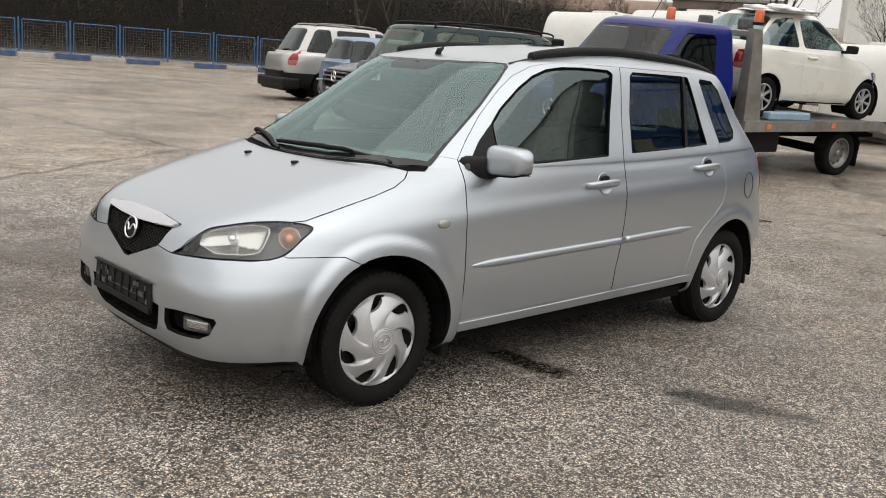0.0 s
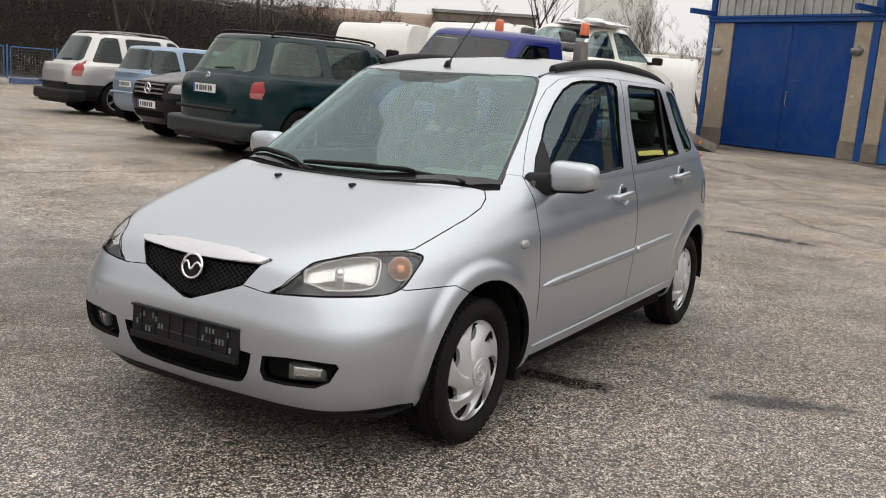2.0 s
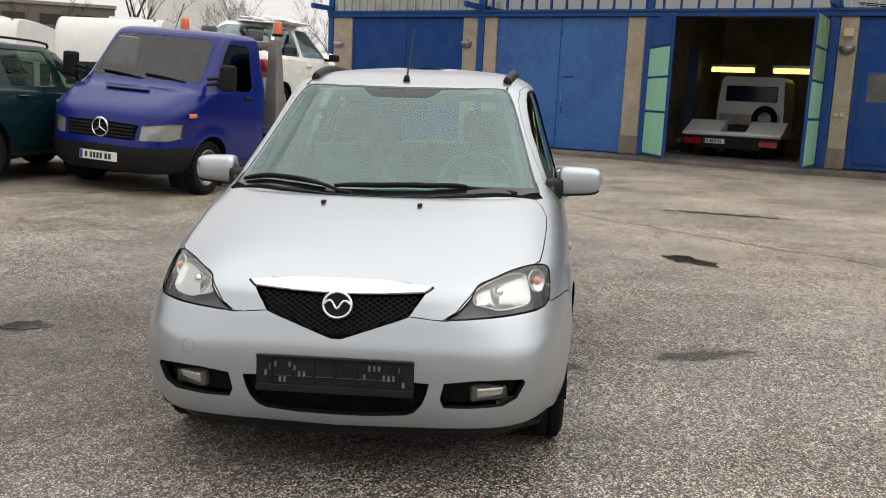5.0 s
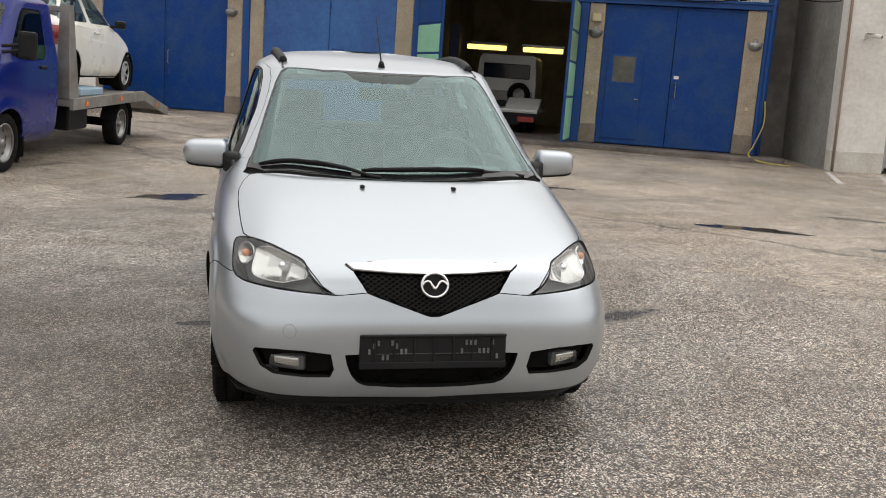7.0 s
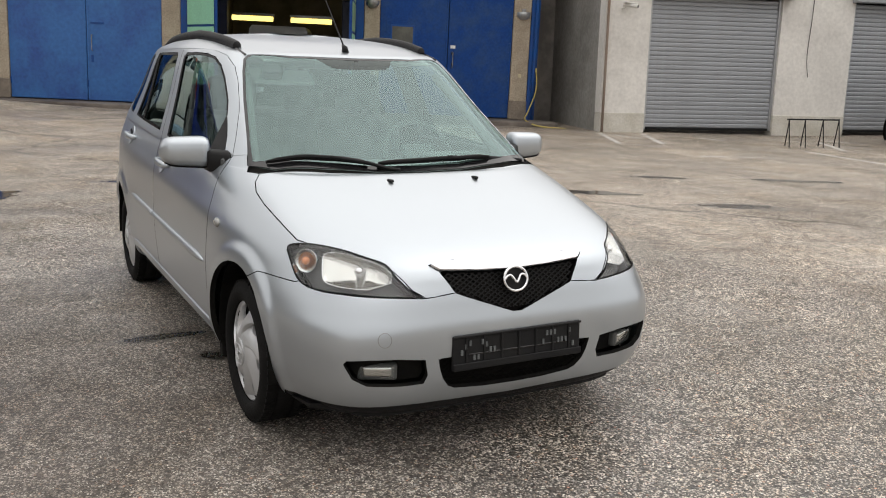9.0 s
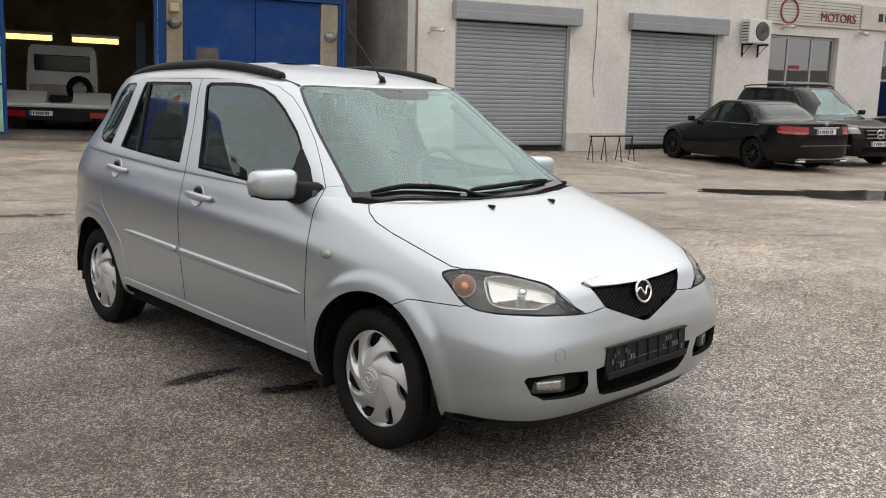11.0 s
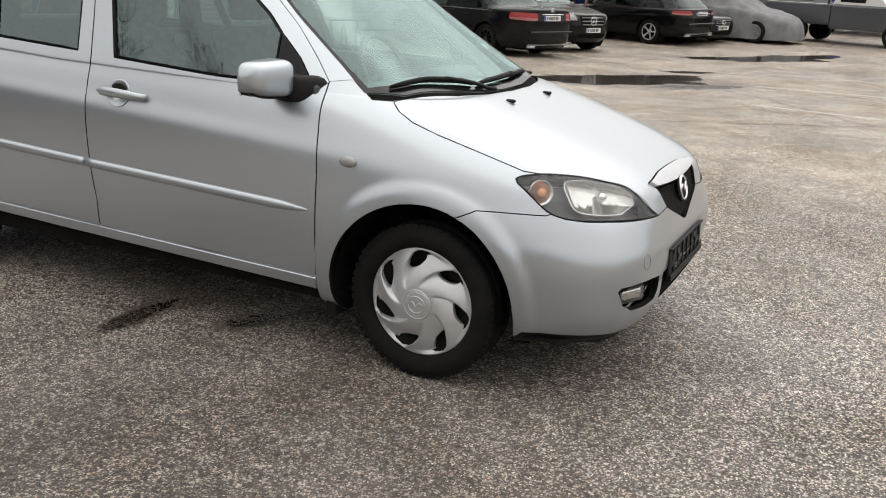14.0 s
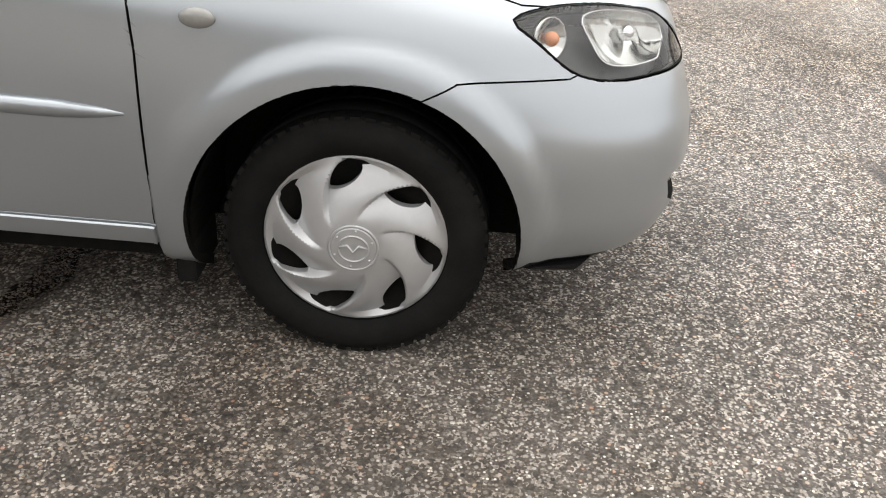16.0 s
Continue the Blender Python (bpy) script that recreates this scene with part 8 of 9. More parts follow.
make_car("silver_suv", "pale silver off-road car with black lower cladding, parked", by_wheel(-10.05, -14.0, 168, -2.62, -0.78), CHAMPAGNE,
         0.86, 2.62, 1.02, 0.91, 0.86, 1.06, 1.08, 1.72, -0.35, -1.05, -3.05, -3.40, 1.06, -3.58, 0.355, 0.24, 5, STEEL, pillars=(-1.42, -2.40), rails=True, cladding=0.62, rail_mat=STEEL,
         tail=(0.80, 1.14, 0.72, 0.16), rear_glass=0.27, seams=(((-0.46, -1.42), (-0.95, -1.5)), ((-1.44, -2.25), (-1.52, -2.45))), ride=0.28, star=False, front=True, plate_rear=False)
make_car("light_blue_hatchback", "small light blue upright hatchback, parked between larger cars", by_wheel(-9.1, -11.3, 168, -2.36, -0.68), SKYBLUE,
         0.62, 2.36, 0.52, 0.80, 0.80, 0.97, 0.94, 1.50, -0.10, -0.62, -2.62, -2.80, 0.98, -2.84, 0.28, 0.17, -8, STEEL, pillars=(-1.20, -2.05), rear_glass=0.2,
         tail=(0.62, 0.92, 0.70, 0.10), seams=(((-0.30, -1.2), (-0.65, -1.28)), ((-1.22, -2.0), (-1.30, -2.1))), star=False)
make_car("black_off_roader", "black off-road car with a chrome-barred grille, parked nose out", by_wheel(-7.58, -9.57, -11, 0.0, -0.78), BLACK_PAINT,
         0.80, 2.82, 0.98, 0.92, 0.92, 1.12, 1.16, 1.74, -0.42, -1.12, -3.36, -3.60, 1.08, -3.72, 0.365, 0.26, 5, STEEL, pillars=(-1.45, -2.42), rails=True,
         lamp=(0.74, 0.93, 0.50, 0.88), grille=(0.70, 0.90, 0.40, 0.46), seams=(((-0.50, -1.48), (-1.0, -1.55)), ((-1.50, -2.36), (-1.57, -2.50))), ride=0.30)
make_car("black_saloon", "black saloon car with dark wheels, parked before the shutters", by_wheel(-7.03, 15.6, 158, -2.87, 0.78), BLACK_PAINT,
         0.83, 2.874, 1.17, 0.93, 0.72, 0.93, 0.95, 1.46, -0.42, -1.20, -2.55, -3.15, 1.05, -3.98, 0.335, 0.25, 10, GLOSS_BLACK, pillars=(-1.55,), belt_chrome=True,
         tail=(0.80, 0.95, 0.46, 0.34), tips=True, seams=(((-0.52, -1.55), (-1.0, -1.62)), ((-1.57, -2.45), (-1.64, -2.6))), ride=0.19, front=True)
make_car("black_luxury_suv", "large black off-road car parked nose out", by_wheel(-5.95, 19.4, -24, 0.0, 0.80), BLACK_PAINT,
         0.86, 2.915, 1.0, 0.95, 0.90, 1.10, 1.12, 1.76, -0.40, -1.15, -3.4, -3.72, 1.1, -3.86, 0.38, 0.27, 5, STEEL, pillars=(-1.5, -2.5), rails=True,
         lamp=(0.74, 0.94, 0.48, 0.90), grille=(0.62, 0.86, 0.36, 0.44), seams=(((-0.50, -1.5), (-1.0, -1.58)), ((-1.52, -2.4), (-1.6, -2.55))), ride=0.27)
make_car("black_estate_car", "black estate car with silver multi-spoke wheels, parked", by_wheel(-5.2, 22.7, 160, -2.9, 0.80), BLACK_PAINT,
         0.92, 2.905, 1.12, 0.94, 0.74, 0.95, 0.98, 1.45, -0.45, -1.25, -3.35, -3.85, 1.0, -3.98, 0.345, 0.25, 5, CAP_SILVER, pillars=(-1.58, -2.55), rails=True,
         tail=(0.85, 0.95, 0.50, 0.30), tips=True, tumble=0.26, seams=(((-0.55, -1.58), (-1.05, -1.66)), ((-1.60, -2.5), (-1.68, -2.65))), ride=0.24, star=False)
make_car("dark_saloon", "dark grey saloon car with a wide chrome grille, parked nose out", by_wheel(-3.95, 25.4, -24, 0.0, 0.78), BLACK_PAINT,
         0.83, 2.874, 1.17, 0.93, 0.74, 0.93, 0.95, 1.46, -0.42, -1.20, -2.55, -3.15, 1.05, -3.98, 0.335, 0.25, 10, STEEL, pillars=(-1.55,),
         lamp=(0.56, 0.72, 0.50, 0.90), grille=(0.50, 0.68, 0.34, 0.40), seams=(((-0.52, -1.55), (-1.0, -1.62)), ((-1.57, -2.45), (-1.64, -2.6))), ride=0.19)


# car under a grey cloth cover
def covered_car():
    car = empty("covered_car", by_wheel(-3.8, 26.75, -20, -1.4, 0.0))
    tagged(car, "car under a torn grey cloth cover", "covered car")
    keys = [(0.95, 0.12, 0.98, 0.10, -3.75, 0.12, 3.2, 3.2), (0.92, 0.40, 0.96, 0.45, -3.72, 0.45, 3.4, 3.4), (0.82, 0.66, 0.93, 0.75, -3.66, 0.80, 3.6, 3.6), (0.40, 0.84, 0.88, 0.94, -3.4, 1.0, 3.6, 3.6),
            (-0.30, 0.98, 0.80, 1.04, -2.95, 1.1, 3.4, 3.4), (-0.75, 1.22, 0.70, 1.25, -2.6, 1.28, 3.0, 3.0), (-1.1, 1.40, 0.55, 1.40, -2.2, 1.40, 2.8, 2.8), (-1.4, 1.45, 0.2, 1.45, -1.7, 1.45, 2.2, 2.2), (-1.5, 1.455, 0, 1.455, -1.52, 1.455, 2, 2)]
    b = Body(keys, -1.5, nv=64, na=46, nr=46)
    p, n, f = b.panel("body", 0.01, 0.0)
    q = []
    for v, w in zip(p, n):
        k = noise.noise(v * 2.3) * 0.045 + noise.noise(Vector((v.x * 6, v.y * 6, v.z * 1.3))) * 0.025
        q.append(v + w * k)
    me = bpy.data.meshes.new("cloth_cover")
    me.from_pydata([tuple(v) for v in q], [], f)
    me.materials.append(TARP)
    for g in me.polygons:
        g.use_smooth = True
    shared("cloth_cover", me, car, Matrix())
    for sg in (1, -1):
        for x in (0.0, -2.7):
            alloy_wheel(car, x, sg * 0.80, 0.32, 0.22, sg, spokes=7, mat=STEEL)
    part("tear", boxed(-0.30, 0.42, 0.955, 0.985, 0.20, 0.62, bevel=0.012), INK, car)


covered_car()


def pickup():
    car = empty("pickup_truck", by_wheel(-1.3, 29.4, -22, -3.1, 0.8))
    tagged(car, "grey pickup truck with a black grab bar", "pickup truck")
    bed = part("cargo_bed", boxed(-4.2, -2.05, -0.88, 0.88, 0.55, 1.18, bevel=0.05, seg=2), GREY_PAINT, car)
    part("bed_inside", boxed(-4.12, -2.12, -0.80, 0.80, 1.181, 1.19), PLASTIC, bed)
    part("cab_lower", boxed(-2.04, -0.3, -0.88, 0.88, 0.45, 1.18, bevel=0.06, seg=2), GREY_PAINT, car)
    part("hood", boxed(-0.29, 0.85, -0.86, 0.86, 0.5, 1.05, bevel=0.09, seg=3), GREY_PAINT, car)
    bm = bmesh.new()
    ring_solid(bm, [[(-2.0, -0.84, 1.18), (-0.35, -0.84, 1.18), (-0.35, 0.84, 1.18), (-2.0, 0.84, 1.18)], [(-1.9, -0.72, 1.72), (-0.95, -0.72, 1.72), (-0.95, 0.72, 1.72), (-1.9, 0.72, 1.72)]])
    bmesh.ops.recalc_face_normals(bm, faces=bm.faces)
    cab = part("cab_roof", bm, CHAMPAGNE, car)
    for sg in (1, -1):
        bm = bmesh.new()
        box(bm, -1.80, -1.02, *sorted((sg * 0.79, sg * 0.835)), 1.24, 1.62, bevel=0.02)
        part("side_window", bm, GLOSS_BLACK, cab)
        for x in (0, -3.1):
            alloy_wheel(car, x, sg * 0.80, 0.36, 0.25, sg, spokes=5, mat=STEEL)
    bm = bmesh.new()
    tube(bm, [(-2.2, -0.75, 1.18), (-2.15, -0.65, 1.76), (-2.15, 0.65, 1.76), (-2.2, 0.75, 1.18)], 0.03, 8)
    for y in (-0.4, -0.2, 0, 0.2, 0.4):
        tube(bm, [(-2.18, y, 1.2), (-2.15, y, 1.75)], 0.018, 6)
    part("grab_bar", bm, PLASTIC, car)
    part("tail_lamp", boxed(-4.215, -4.19, 0.72, 0.86, 0.75, 1.1, bevel=0.01), RED_LENS, car)
    part("tail_lamp", boxed(-4.215, -4.19, -0.86, -0.72, 0.75, 1.1, bevel=0.01), RED_LENS, car)


pickup()
tp = empty("tarpaulin_trailer", pose(-0.4, 34.6, ground_height(-0.4, 34.6), 0, 0, 95))
tagged(tp, "trailer under a bright blue tarpaulin", "trailer")
part("tarp_body", boxed(-2, 2, -1.05, 1.05, 0.45, 1.85, bevel=0.08, seg=2), TARP_BLUE, tp)
for x in (-1.2, 1.2):
    for sg in (1, -1):
        alloy_wheel(tp, x, sg * 0.95, 0.36, 0.2, sg, spokes=-8, mat=STEEL)


# ---- blue flatbed tow truck with a white small car on it ----
TRUCK_AT = by_wheel(-7.66, -3.53, -11.0, 0.0, 0.84)


def tow_truck():
    t = empty("tow_truck", TRUCK_AT)
    tagged(t, "blue flatbed tow truck with orange beacons, parked", "tow truck")
    hw, R = 0.96, 0.345
    keys = [
        (0.8, 0.28, 0.86, 0.3, -1.44, 0.32, 4.2, 9),
        (0.9, 0.36, 0.93, 0.4, -1.47, 0.4, 4.6, 9),
        (0.93, 0.5, 0.96, 0.55, -1.47, 0.55, 4.8, 9),
        (0.92, 0.66, 0.97, 0.75, -1.47, 0.75, 4.8, 9),
        (0.88, 0.86, 0.97, 0.95, -1.47, 0.98, 5.2, 9),
        (0.78, 1.04, 0.965, 1.10, -1.47, 1.15, 5.8, 9),
        (0.40, 1.24, 0.955, 1.25, -1.47, 1.3, 6.8, 9),
        (0.16, 1.34, 0.935, 1.36, -1.47, 1.411, 7.6, 9),
        (-0.12, 1.642, 0.885, 1.657, -1.45, 1.665, 8, 9),
        (-0.36, 1.919, 0.84, 1.919, -1.42, 1.919, 8, 9),
        (-0.46, 2.005, 0.80, 2.005, -1.40, 2.005, 7, 8),
        (-0.62, 2.045, 0.66, 2.045, -1.30, 2.045, 5, 6),
        (-1.02, 2.065, 0, 2.065, -1.06, 2.065, 2, 2),
    ]
    ra = R + 0.06
    b = Body(keys, -1.04, nv=60, na=36, nr=30, flare=((0, R, ra + 0.03, 0.015, 0.05),))
    Y = (0, 1, 0)
    b.cut("bumper", [(1.5, -0.02, 0.2), (1.5, -0.02, 0.60), ("f", 0.6, 0.60), ("s", 0.55, 0.62), ("s", 0.36, 0.62), (0.36, 0.9, 0.2)], (0.8, 0.6, 0), -0.2)
    b.cut("windscreen", [("f", -0.01, 1.39), ("f", 0.60, 1.39), ("f", 0.78, 1.41), ("f", 0.755, 1.66), ("f", 0.72, 1.90), ("f", 0.66, 1.935), ("f", 0.40, 1.94), ("f", -0.01, 1.945)], (0.9, 0, 0.4), 0.0, over=["body"])
    b.cut("side_window", side_poly(soft_poly([(-0.10, 1.36), (-0.27, 1.58), (-0.46, 1.84), (-0.54, 1.90), (-1.00, 1.90), (-1.05, 1.84), (-1.05, 1.36), (-0.98, 1.31), (-0.30, 1.31)])), Y, 0.05, over=["body"])
    b.cut("door", side_poly([(0.14, 1.36), (0.20, 0.95), (-0.20, 0.7), (-0.40, 0.42), (-1.10, 0.42), (-1.12, 1.934), (-0.50, 1.934), (-0.20, 1.703)]), Y, 0.05, over=["body"])
    b.cut("grille", [("f", -0.01, 0.68), ("f", 0.46, 0.68), ("f", 0.50, 0.86), ("f", -0.01, 0.88)], (1, 0, 0), 0.0)
    b.cut("head_lamp", [("f", 0.50, 0.68), ("f", 0.52, 0.86), ("f", 0.80, 0.90), (0.62, 0.95, 0.90), (0.66, 0.95, 0.72), ("f", 0.82, 0.69)], (0.86, 0.5, 0), 0.0)
    b.cut("arch", side_poly([(ra * math.cos(radians(a)), R + ra * math.sin(radians(a))) for a in range(-60, 241, 15)]), Y, -0.2)
    skin("cab_body", b.panel("body", 0.02, 0.0), TRUCK_BLUE, t)
    skin("front_bumper", b.panel("bumper", 0.02, 0.002, push=0.006), PLASTIC, t)
    skin("windscreen", b.panel("windscreen", 0.01, 0.003, push=-0.004), CAB_GLASS, t)
    part("cab_bulkhead", boxed(-1.40, -1.36, -0.78, 0.78, 0.5, 1.88, bevel=0.01), TRIM_GREY, t)
    part("dashboard", rounded(-0.25, 0.12, -0.78, 0.78, 1.02, 1.34, 0.05), DASH, t, smooth=True)
    for y in (0.45, -0.45):
        st = part("cab_seat", rounded(-1.12, -0.95, y - 0.24, y + 0.24, 0.8, 1.55, 0.05, -8, (-1.0, 0, 0.8)), TRIM_GREY, t, smooth=True)
        part("headrest", rounded(-1.16, -1.06, y - 0.13, y + 0.13, 1.56, 1.74, 0.04), TRIM_GREY, st, smooth=True)
    gr = skin("grille", b.panel("grille", 0.01, 0.0, push=-0.02), LINER, t)
    for z in (0.71, 0.75, 0.79, 0.83):
        q = b.snap("f", 0.1, z)
        part("grille_bar", boxed(q.x - 0.02, q.x + 0.003, -0.45, 0.45, z - 0.012, z + 0.01, bevel=0.003), PLASTIC, gr)
    q = b.snap("f", 0.0, 0.78)
    emblem_ring(gr, pose(q.x + 0.02, 0, 0.80), 0.11)
    part("hood_slot", boxed(0.30, 0.42, -0.30, 0.30, 1.245, 1.262, bevel=0.004, m=pose(0, 0, 0, 0, 0, 0)), PLASTIC, t)
    q = b.snap("f", 0.0, 0.48)
    number_plate(t, pose(q.x + 0.012, 0.0, 0.46))
    for sd, sg in (("left", 1), ("right", -1)):
        d = skin("cab_door", b.panel("door", 0.02, 0.003, sides=sd), TRUCK_BLUE, t)
        skin("window_glass", b.panel("side_window", 0.01, 0.006, sides=sd, push=-0.008), DARK_GLASS, d)
        hl = skin("head_lamp", b.panel("head_lamp", 0.02, 0.002, sides=sd), LENS, t)
        p, n, f = b.panel("head_lamp", 0.0, 0.004, sides=sd)
        skin("lamp_reflector", ([u - v * 0.03 for u, v in zip(p, n)], n, f), PALE_LENS, hl)
        part("door_handle", boxed(-0.98, -0.80, *sorted((sg * 0.955, sg * 0.985)), 1.20, 1.24, bevel=0.01), PLASTIC, d)
        part("side_repeater", boxed(0.36, 0.50, *sorted((sg * 0.93, sg * 0.965)), 0.98, 1.03, bevel=0.008), AMBER, t)
        bm = bmesh.new()
        box(bm, -0.06, 0.04, *sorted((sg * 1.05, sg * 1.25)), 1.32, 1.64, bevel=0.04, seg=2)
        mr = part("door_mirror", bm, PLASTIC, t)
        bm = bmesh.new()
        tube(bm, [(0.04, sg * 0.88, 1.45), (0.0, sg * 1.1, 1.48)], 0.02, 8)
        tube(bm, [(0.04, sg * 0.88, 1.38), (0.0, sg * 1.1, 1.42)], 0.02, 8)
        part("mirror_arm", bm, PLASTIC, mr)
        alloy_wheel(t, 0, sg * (hw - 0.13), R, 0.21, sg, spokes=-10, mat=STEEL)
        alloy_wheel(t, -4.0, sg * (hw - 0.13), R, 0.21, sg, spokes=-10, mat=STEEL)
        bm = bmesh.new()
        rings = [[(ra * math.cos(a), sg * 0.6, R + ra * math.sin(a)), (ra * math.cos(a), sg * 0.94, R + ra * math.sin(a))] for a in [radians(-40 + 260 * k / 16) for k in range(17)]]
        ring_solid(bm, rings, False, False)
        ring_solid(bm, [[r[0], (0, sg * 0.6, 0.3)] for r in rings], False, False)
        part("wheel_housing", bm, LINER, t)
        for x in (-0.46, -4.43):
            part("mudflap", boxed(x, x + 0.015, *sorted((sg * 0.74, sg * 0.94)), 0.14, 0.55, bevel=0.004), RUBBER, t)
        # rear mudguard
        bm = bmesh.new()
        rings = [[(-4.0 + 0.40 * math.cos(a), sg * 0.72, R + 0.40 * math.sin(a)), (-4.0 + 0.40 * math.cos(a), sg * 0.97, R + 0.40 * math.sin(a))] for a in [radians(10 + 160 * k / 12) for k in range(13)]]
        ring_solid(bm, rings, False, False)
        part("mudguard", bm, PLASTIC, t)
    bm = bmesh.new()
    box(bm, -1.5, 0.7, -0.55, 0.55, 0.30, 0.42)
    box(bm, -5.5, -1.0, -0.42, -0.32, 0.52, 0.68)
    box(bm, -5.5, -1.0, 0.32, 0.42, 0.52, 0.68)
    part("chassis", bm, LINER, t)
    bm = bmesh.new()
    tube(bm, [(-4.0, -0.8, R), (-4.0, 0.8, R)], 0.07, 10)
    part("rear_axle", bm, LINER, t)
    part("tool_box", boxed(-2.6, -1.9, 0.5, 0.9, 0.36, 0.66, bevel=0.02), PLASTIC, t)
    part("fuel_tank", boxed(-2.6, -1.9, -0.9, -0.5, 0.36, 0.66, bevel=0.05, seg=2), PLASTIC, t)
    # flat bed with side channel and sloped tail
    bed = empty("flatbed")
    bed.parent = t
    bed.matrix_basis = pose(0, 0, -0.09)
    bm = bmesh.new()
    ring_solid(bm, [[(-1.64, y, 0.80), (-4.62, y, 0.84), (-6.0, y, 0.56), (-6.0, y, 0.62), (-4.62, y, 0.93), (-1.64, y, 0.89)] for y in (-1.02, 1.02)])
    bmesh.ops.recalc_face_normals(bm, faces=bm.faces)
    part("deck", bm, BED_STEEL, bed)
    for sg in (1, -1):
        bm = bmesh.new()
        y0, y1 = sorted((sg * 1.021, sg * 1.07))
        ring_solid(bm, [[(-1.62, y, 0.76), (-4.62, y, 0.80), (-6.03, y, 0.50), (-6.03, y, 0.64), (-4.62, y, 0.95), (-1.62, y, 0.91)] for y in (y0, y1)])
        bmesh.ops.recalc_face_normals(bm, faces=bm.faces)
        sr = part("side_rail", bm, BED_STEEL, bed)
        for x, z in ((-2.1, 0.835), (-3.5, 0.865), (-5.35, 0.70)):
            part("marker_lamp", boxed(x - 0.05, x + 0.05, *sorted((sg * 1.071, sg * 1.085)), z - 0.035, z + 0.035, bevel=0.004), AMBER, sr)
        # headboard post leaning forward
        bm = bmesh.new()
        ring_solid(bm, [[(-1.99, sg * 1.0, 0.90), (-1.66, sg * 1.0, 0.90), (-1.66, sg * 0.80, 0.90), (-1.99, sg * 0.80, 0.90)], [(-1.76, sg * 0.97, 2.12), (-1.60, sg * 0.97, 2.12), (-1.60, sg * 0.86, 2.12), (-1.76, sg * 0.86, 2.12)]])
        bmesh.ops.recalc_face_normals(bm, faces=bm.faces)
        part("headboard_post", bm, BED_STEEL, bed)
    part("headboard_bar", boxed(-1.73, -1.63, -0.905, 0.905, 2.01, 2.09, bevel=0.01), BED_STEEL, bed)
    for y in (0.94, -0.3):
        bc = empty("beacon")
        bc.parent = t
        bc.matrix_basis = pose(-1.68 if y > 0 else -1.3, y, 2.12 if y > 0 else 2.06)
        bm = bmesh.new()
        spin(bm, [(0.0, 0.17), (0.045, 0.165), (0.06, 0.14), (0.065, 0.03), (0.068, 0.0)], 20, "z")
        part("beacon_dome", bm, BEACON_ORANGE, bc, smooth=True)
        bm = bmesh.new()
        spin(bm, [(0.0, 0.0), (0.075, 0.0), (0.075, -0.04), (0.0, -0.04)], 20, "z")
        part("beacon_base", bm, PLASTIC, bc)
    bm = bmesh.new()
    tube(bm, [(-0.75, -0.1, 2.04), (-0.95, -0.1, 2.40)], 0.006, 6)
    part("antenna", bm, PLASTIC, t)
    for y0, y1 in ((0.62, 0.02), (0.0, -0.6)):
        q0, q1 = b.snap("f", abs(y0), 1.40), b.snap("f", abs(y1), 1.45)
        bm = bmesh.new()
        tube(bm, [(q0.x + 0.02, y0, 1.39), ((q0.x + q1.x) / 2 + 0.02, (y0 + y1) / 2, 1.43), (q1.x + 0.02, y1, 1.45)], 0.012, 6)
        part("wiper", bm, PLASTIC, t)
    part("tail_board", boxed(-6.05, -6.01, -1.0, 1.0, 0.40, 0.58, bevel=0.01), BED_STEEL, t)
    part("tool_tray", boxed(-3.2, -2.3, 0.60, 0.90, 0.815, 0.93, bevel=0.02), material("pale_blue_tray", (0.30, 0.42, 0.52), 0.5, 0, vary=0.5, scale=5), t)
    bm = bmesh.new()
    spin(bm, [(0.0, 0.0), (0.04, 0.0), (0.04, 0.16), (0.02, 0.2), (0.02, 0.25), (0.0, 0.25)], 14, "z")
    part("bottle", bm, material("green_bottle_plastic", (0.05, 0.22, 0.15), 0.3, 0, vary=0.3, scale=20), t, at=pose(-2.02, 0.85, 0.812))
    return t


tow_truck()
FIAT_AT = TRUCK_AT @ pose(-4.54, 0.0, 0.84, 0, 0, 180)
fiat, _fb = make_car("white_small_car", "damaged white small hatchback loaded on the tow truck", FIAT_AT, WHITE_PAINT,
                     0.56, 2.30, 0.54, 0.81, 0.74, 0.95, 0.97, 1.48, -0.26, -1.00, -1.95, -2.60, 0.98, -2.74, 0.285, 0.19, 7, CAP_SILVER, pillars=(-1.62,), tint=SIDE_GLASS,
                     tail=(0.66, 0.90, 0.58, 0.14), seams=(((-0.42, -1.60), (-0.85, -1.68)),), star=False, plate_front=False, plate_rear=False, tumble=0.24)
bag = bmesh.new()
bmesh.ops.create_icosphere(bag, subdivisions=4, radius=1)
for v in bag.verts:
    k = 1 + 0.5 * noise.noise(v.co * 2.3) + 0.2 * noise.noise(v.co * 6)
    v.co = Vector((v.co.x * 0.42 * k, v.co.y * 0.5 * k, max(-0.02, v.co.z * 0.08 * k)))
bg = part("plastic_sheet", bag, BAG_WHITE, at=FIAT_AT @ pose(-1.7, -0.25, 1.475), smooth=True)
tagged(bg, "crumpled white plastic sheet on the small car's roof", "plastic sheet")


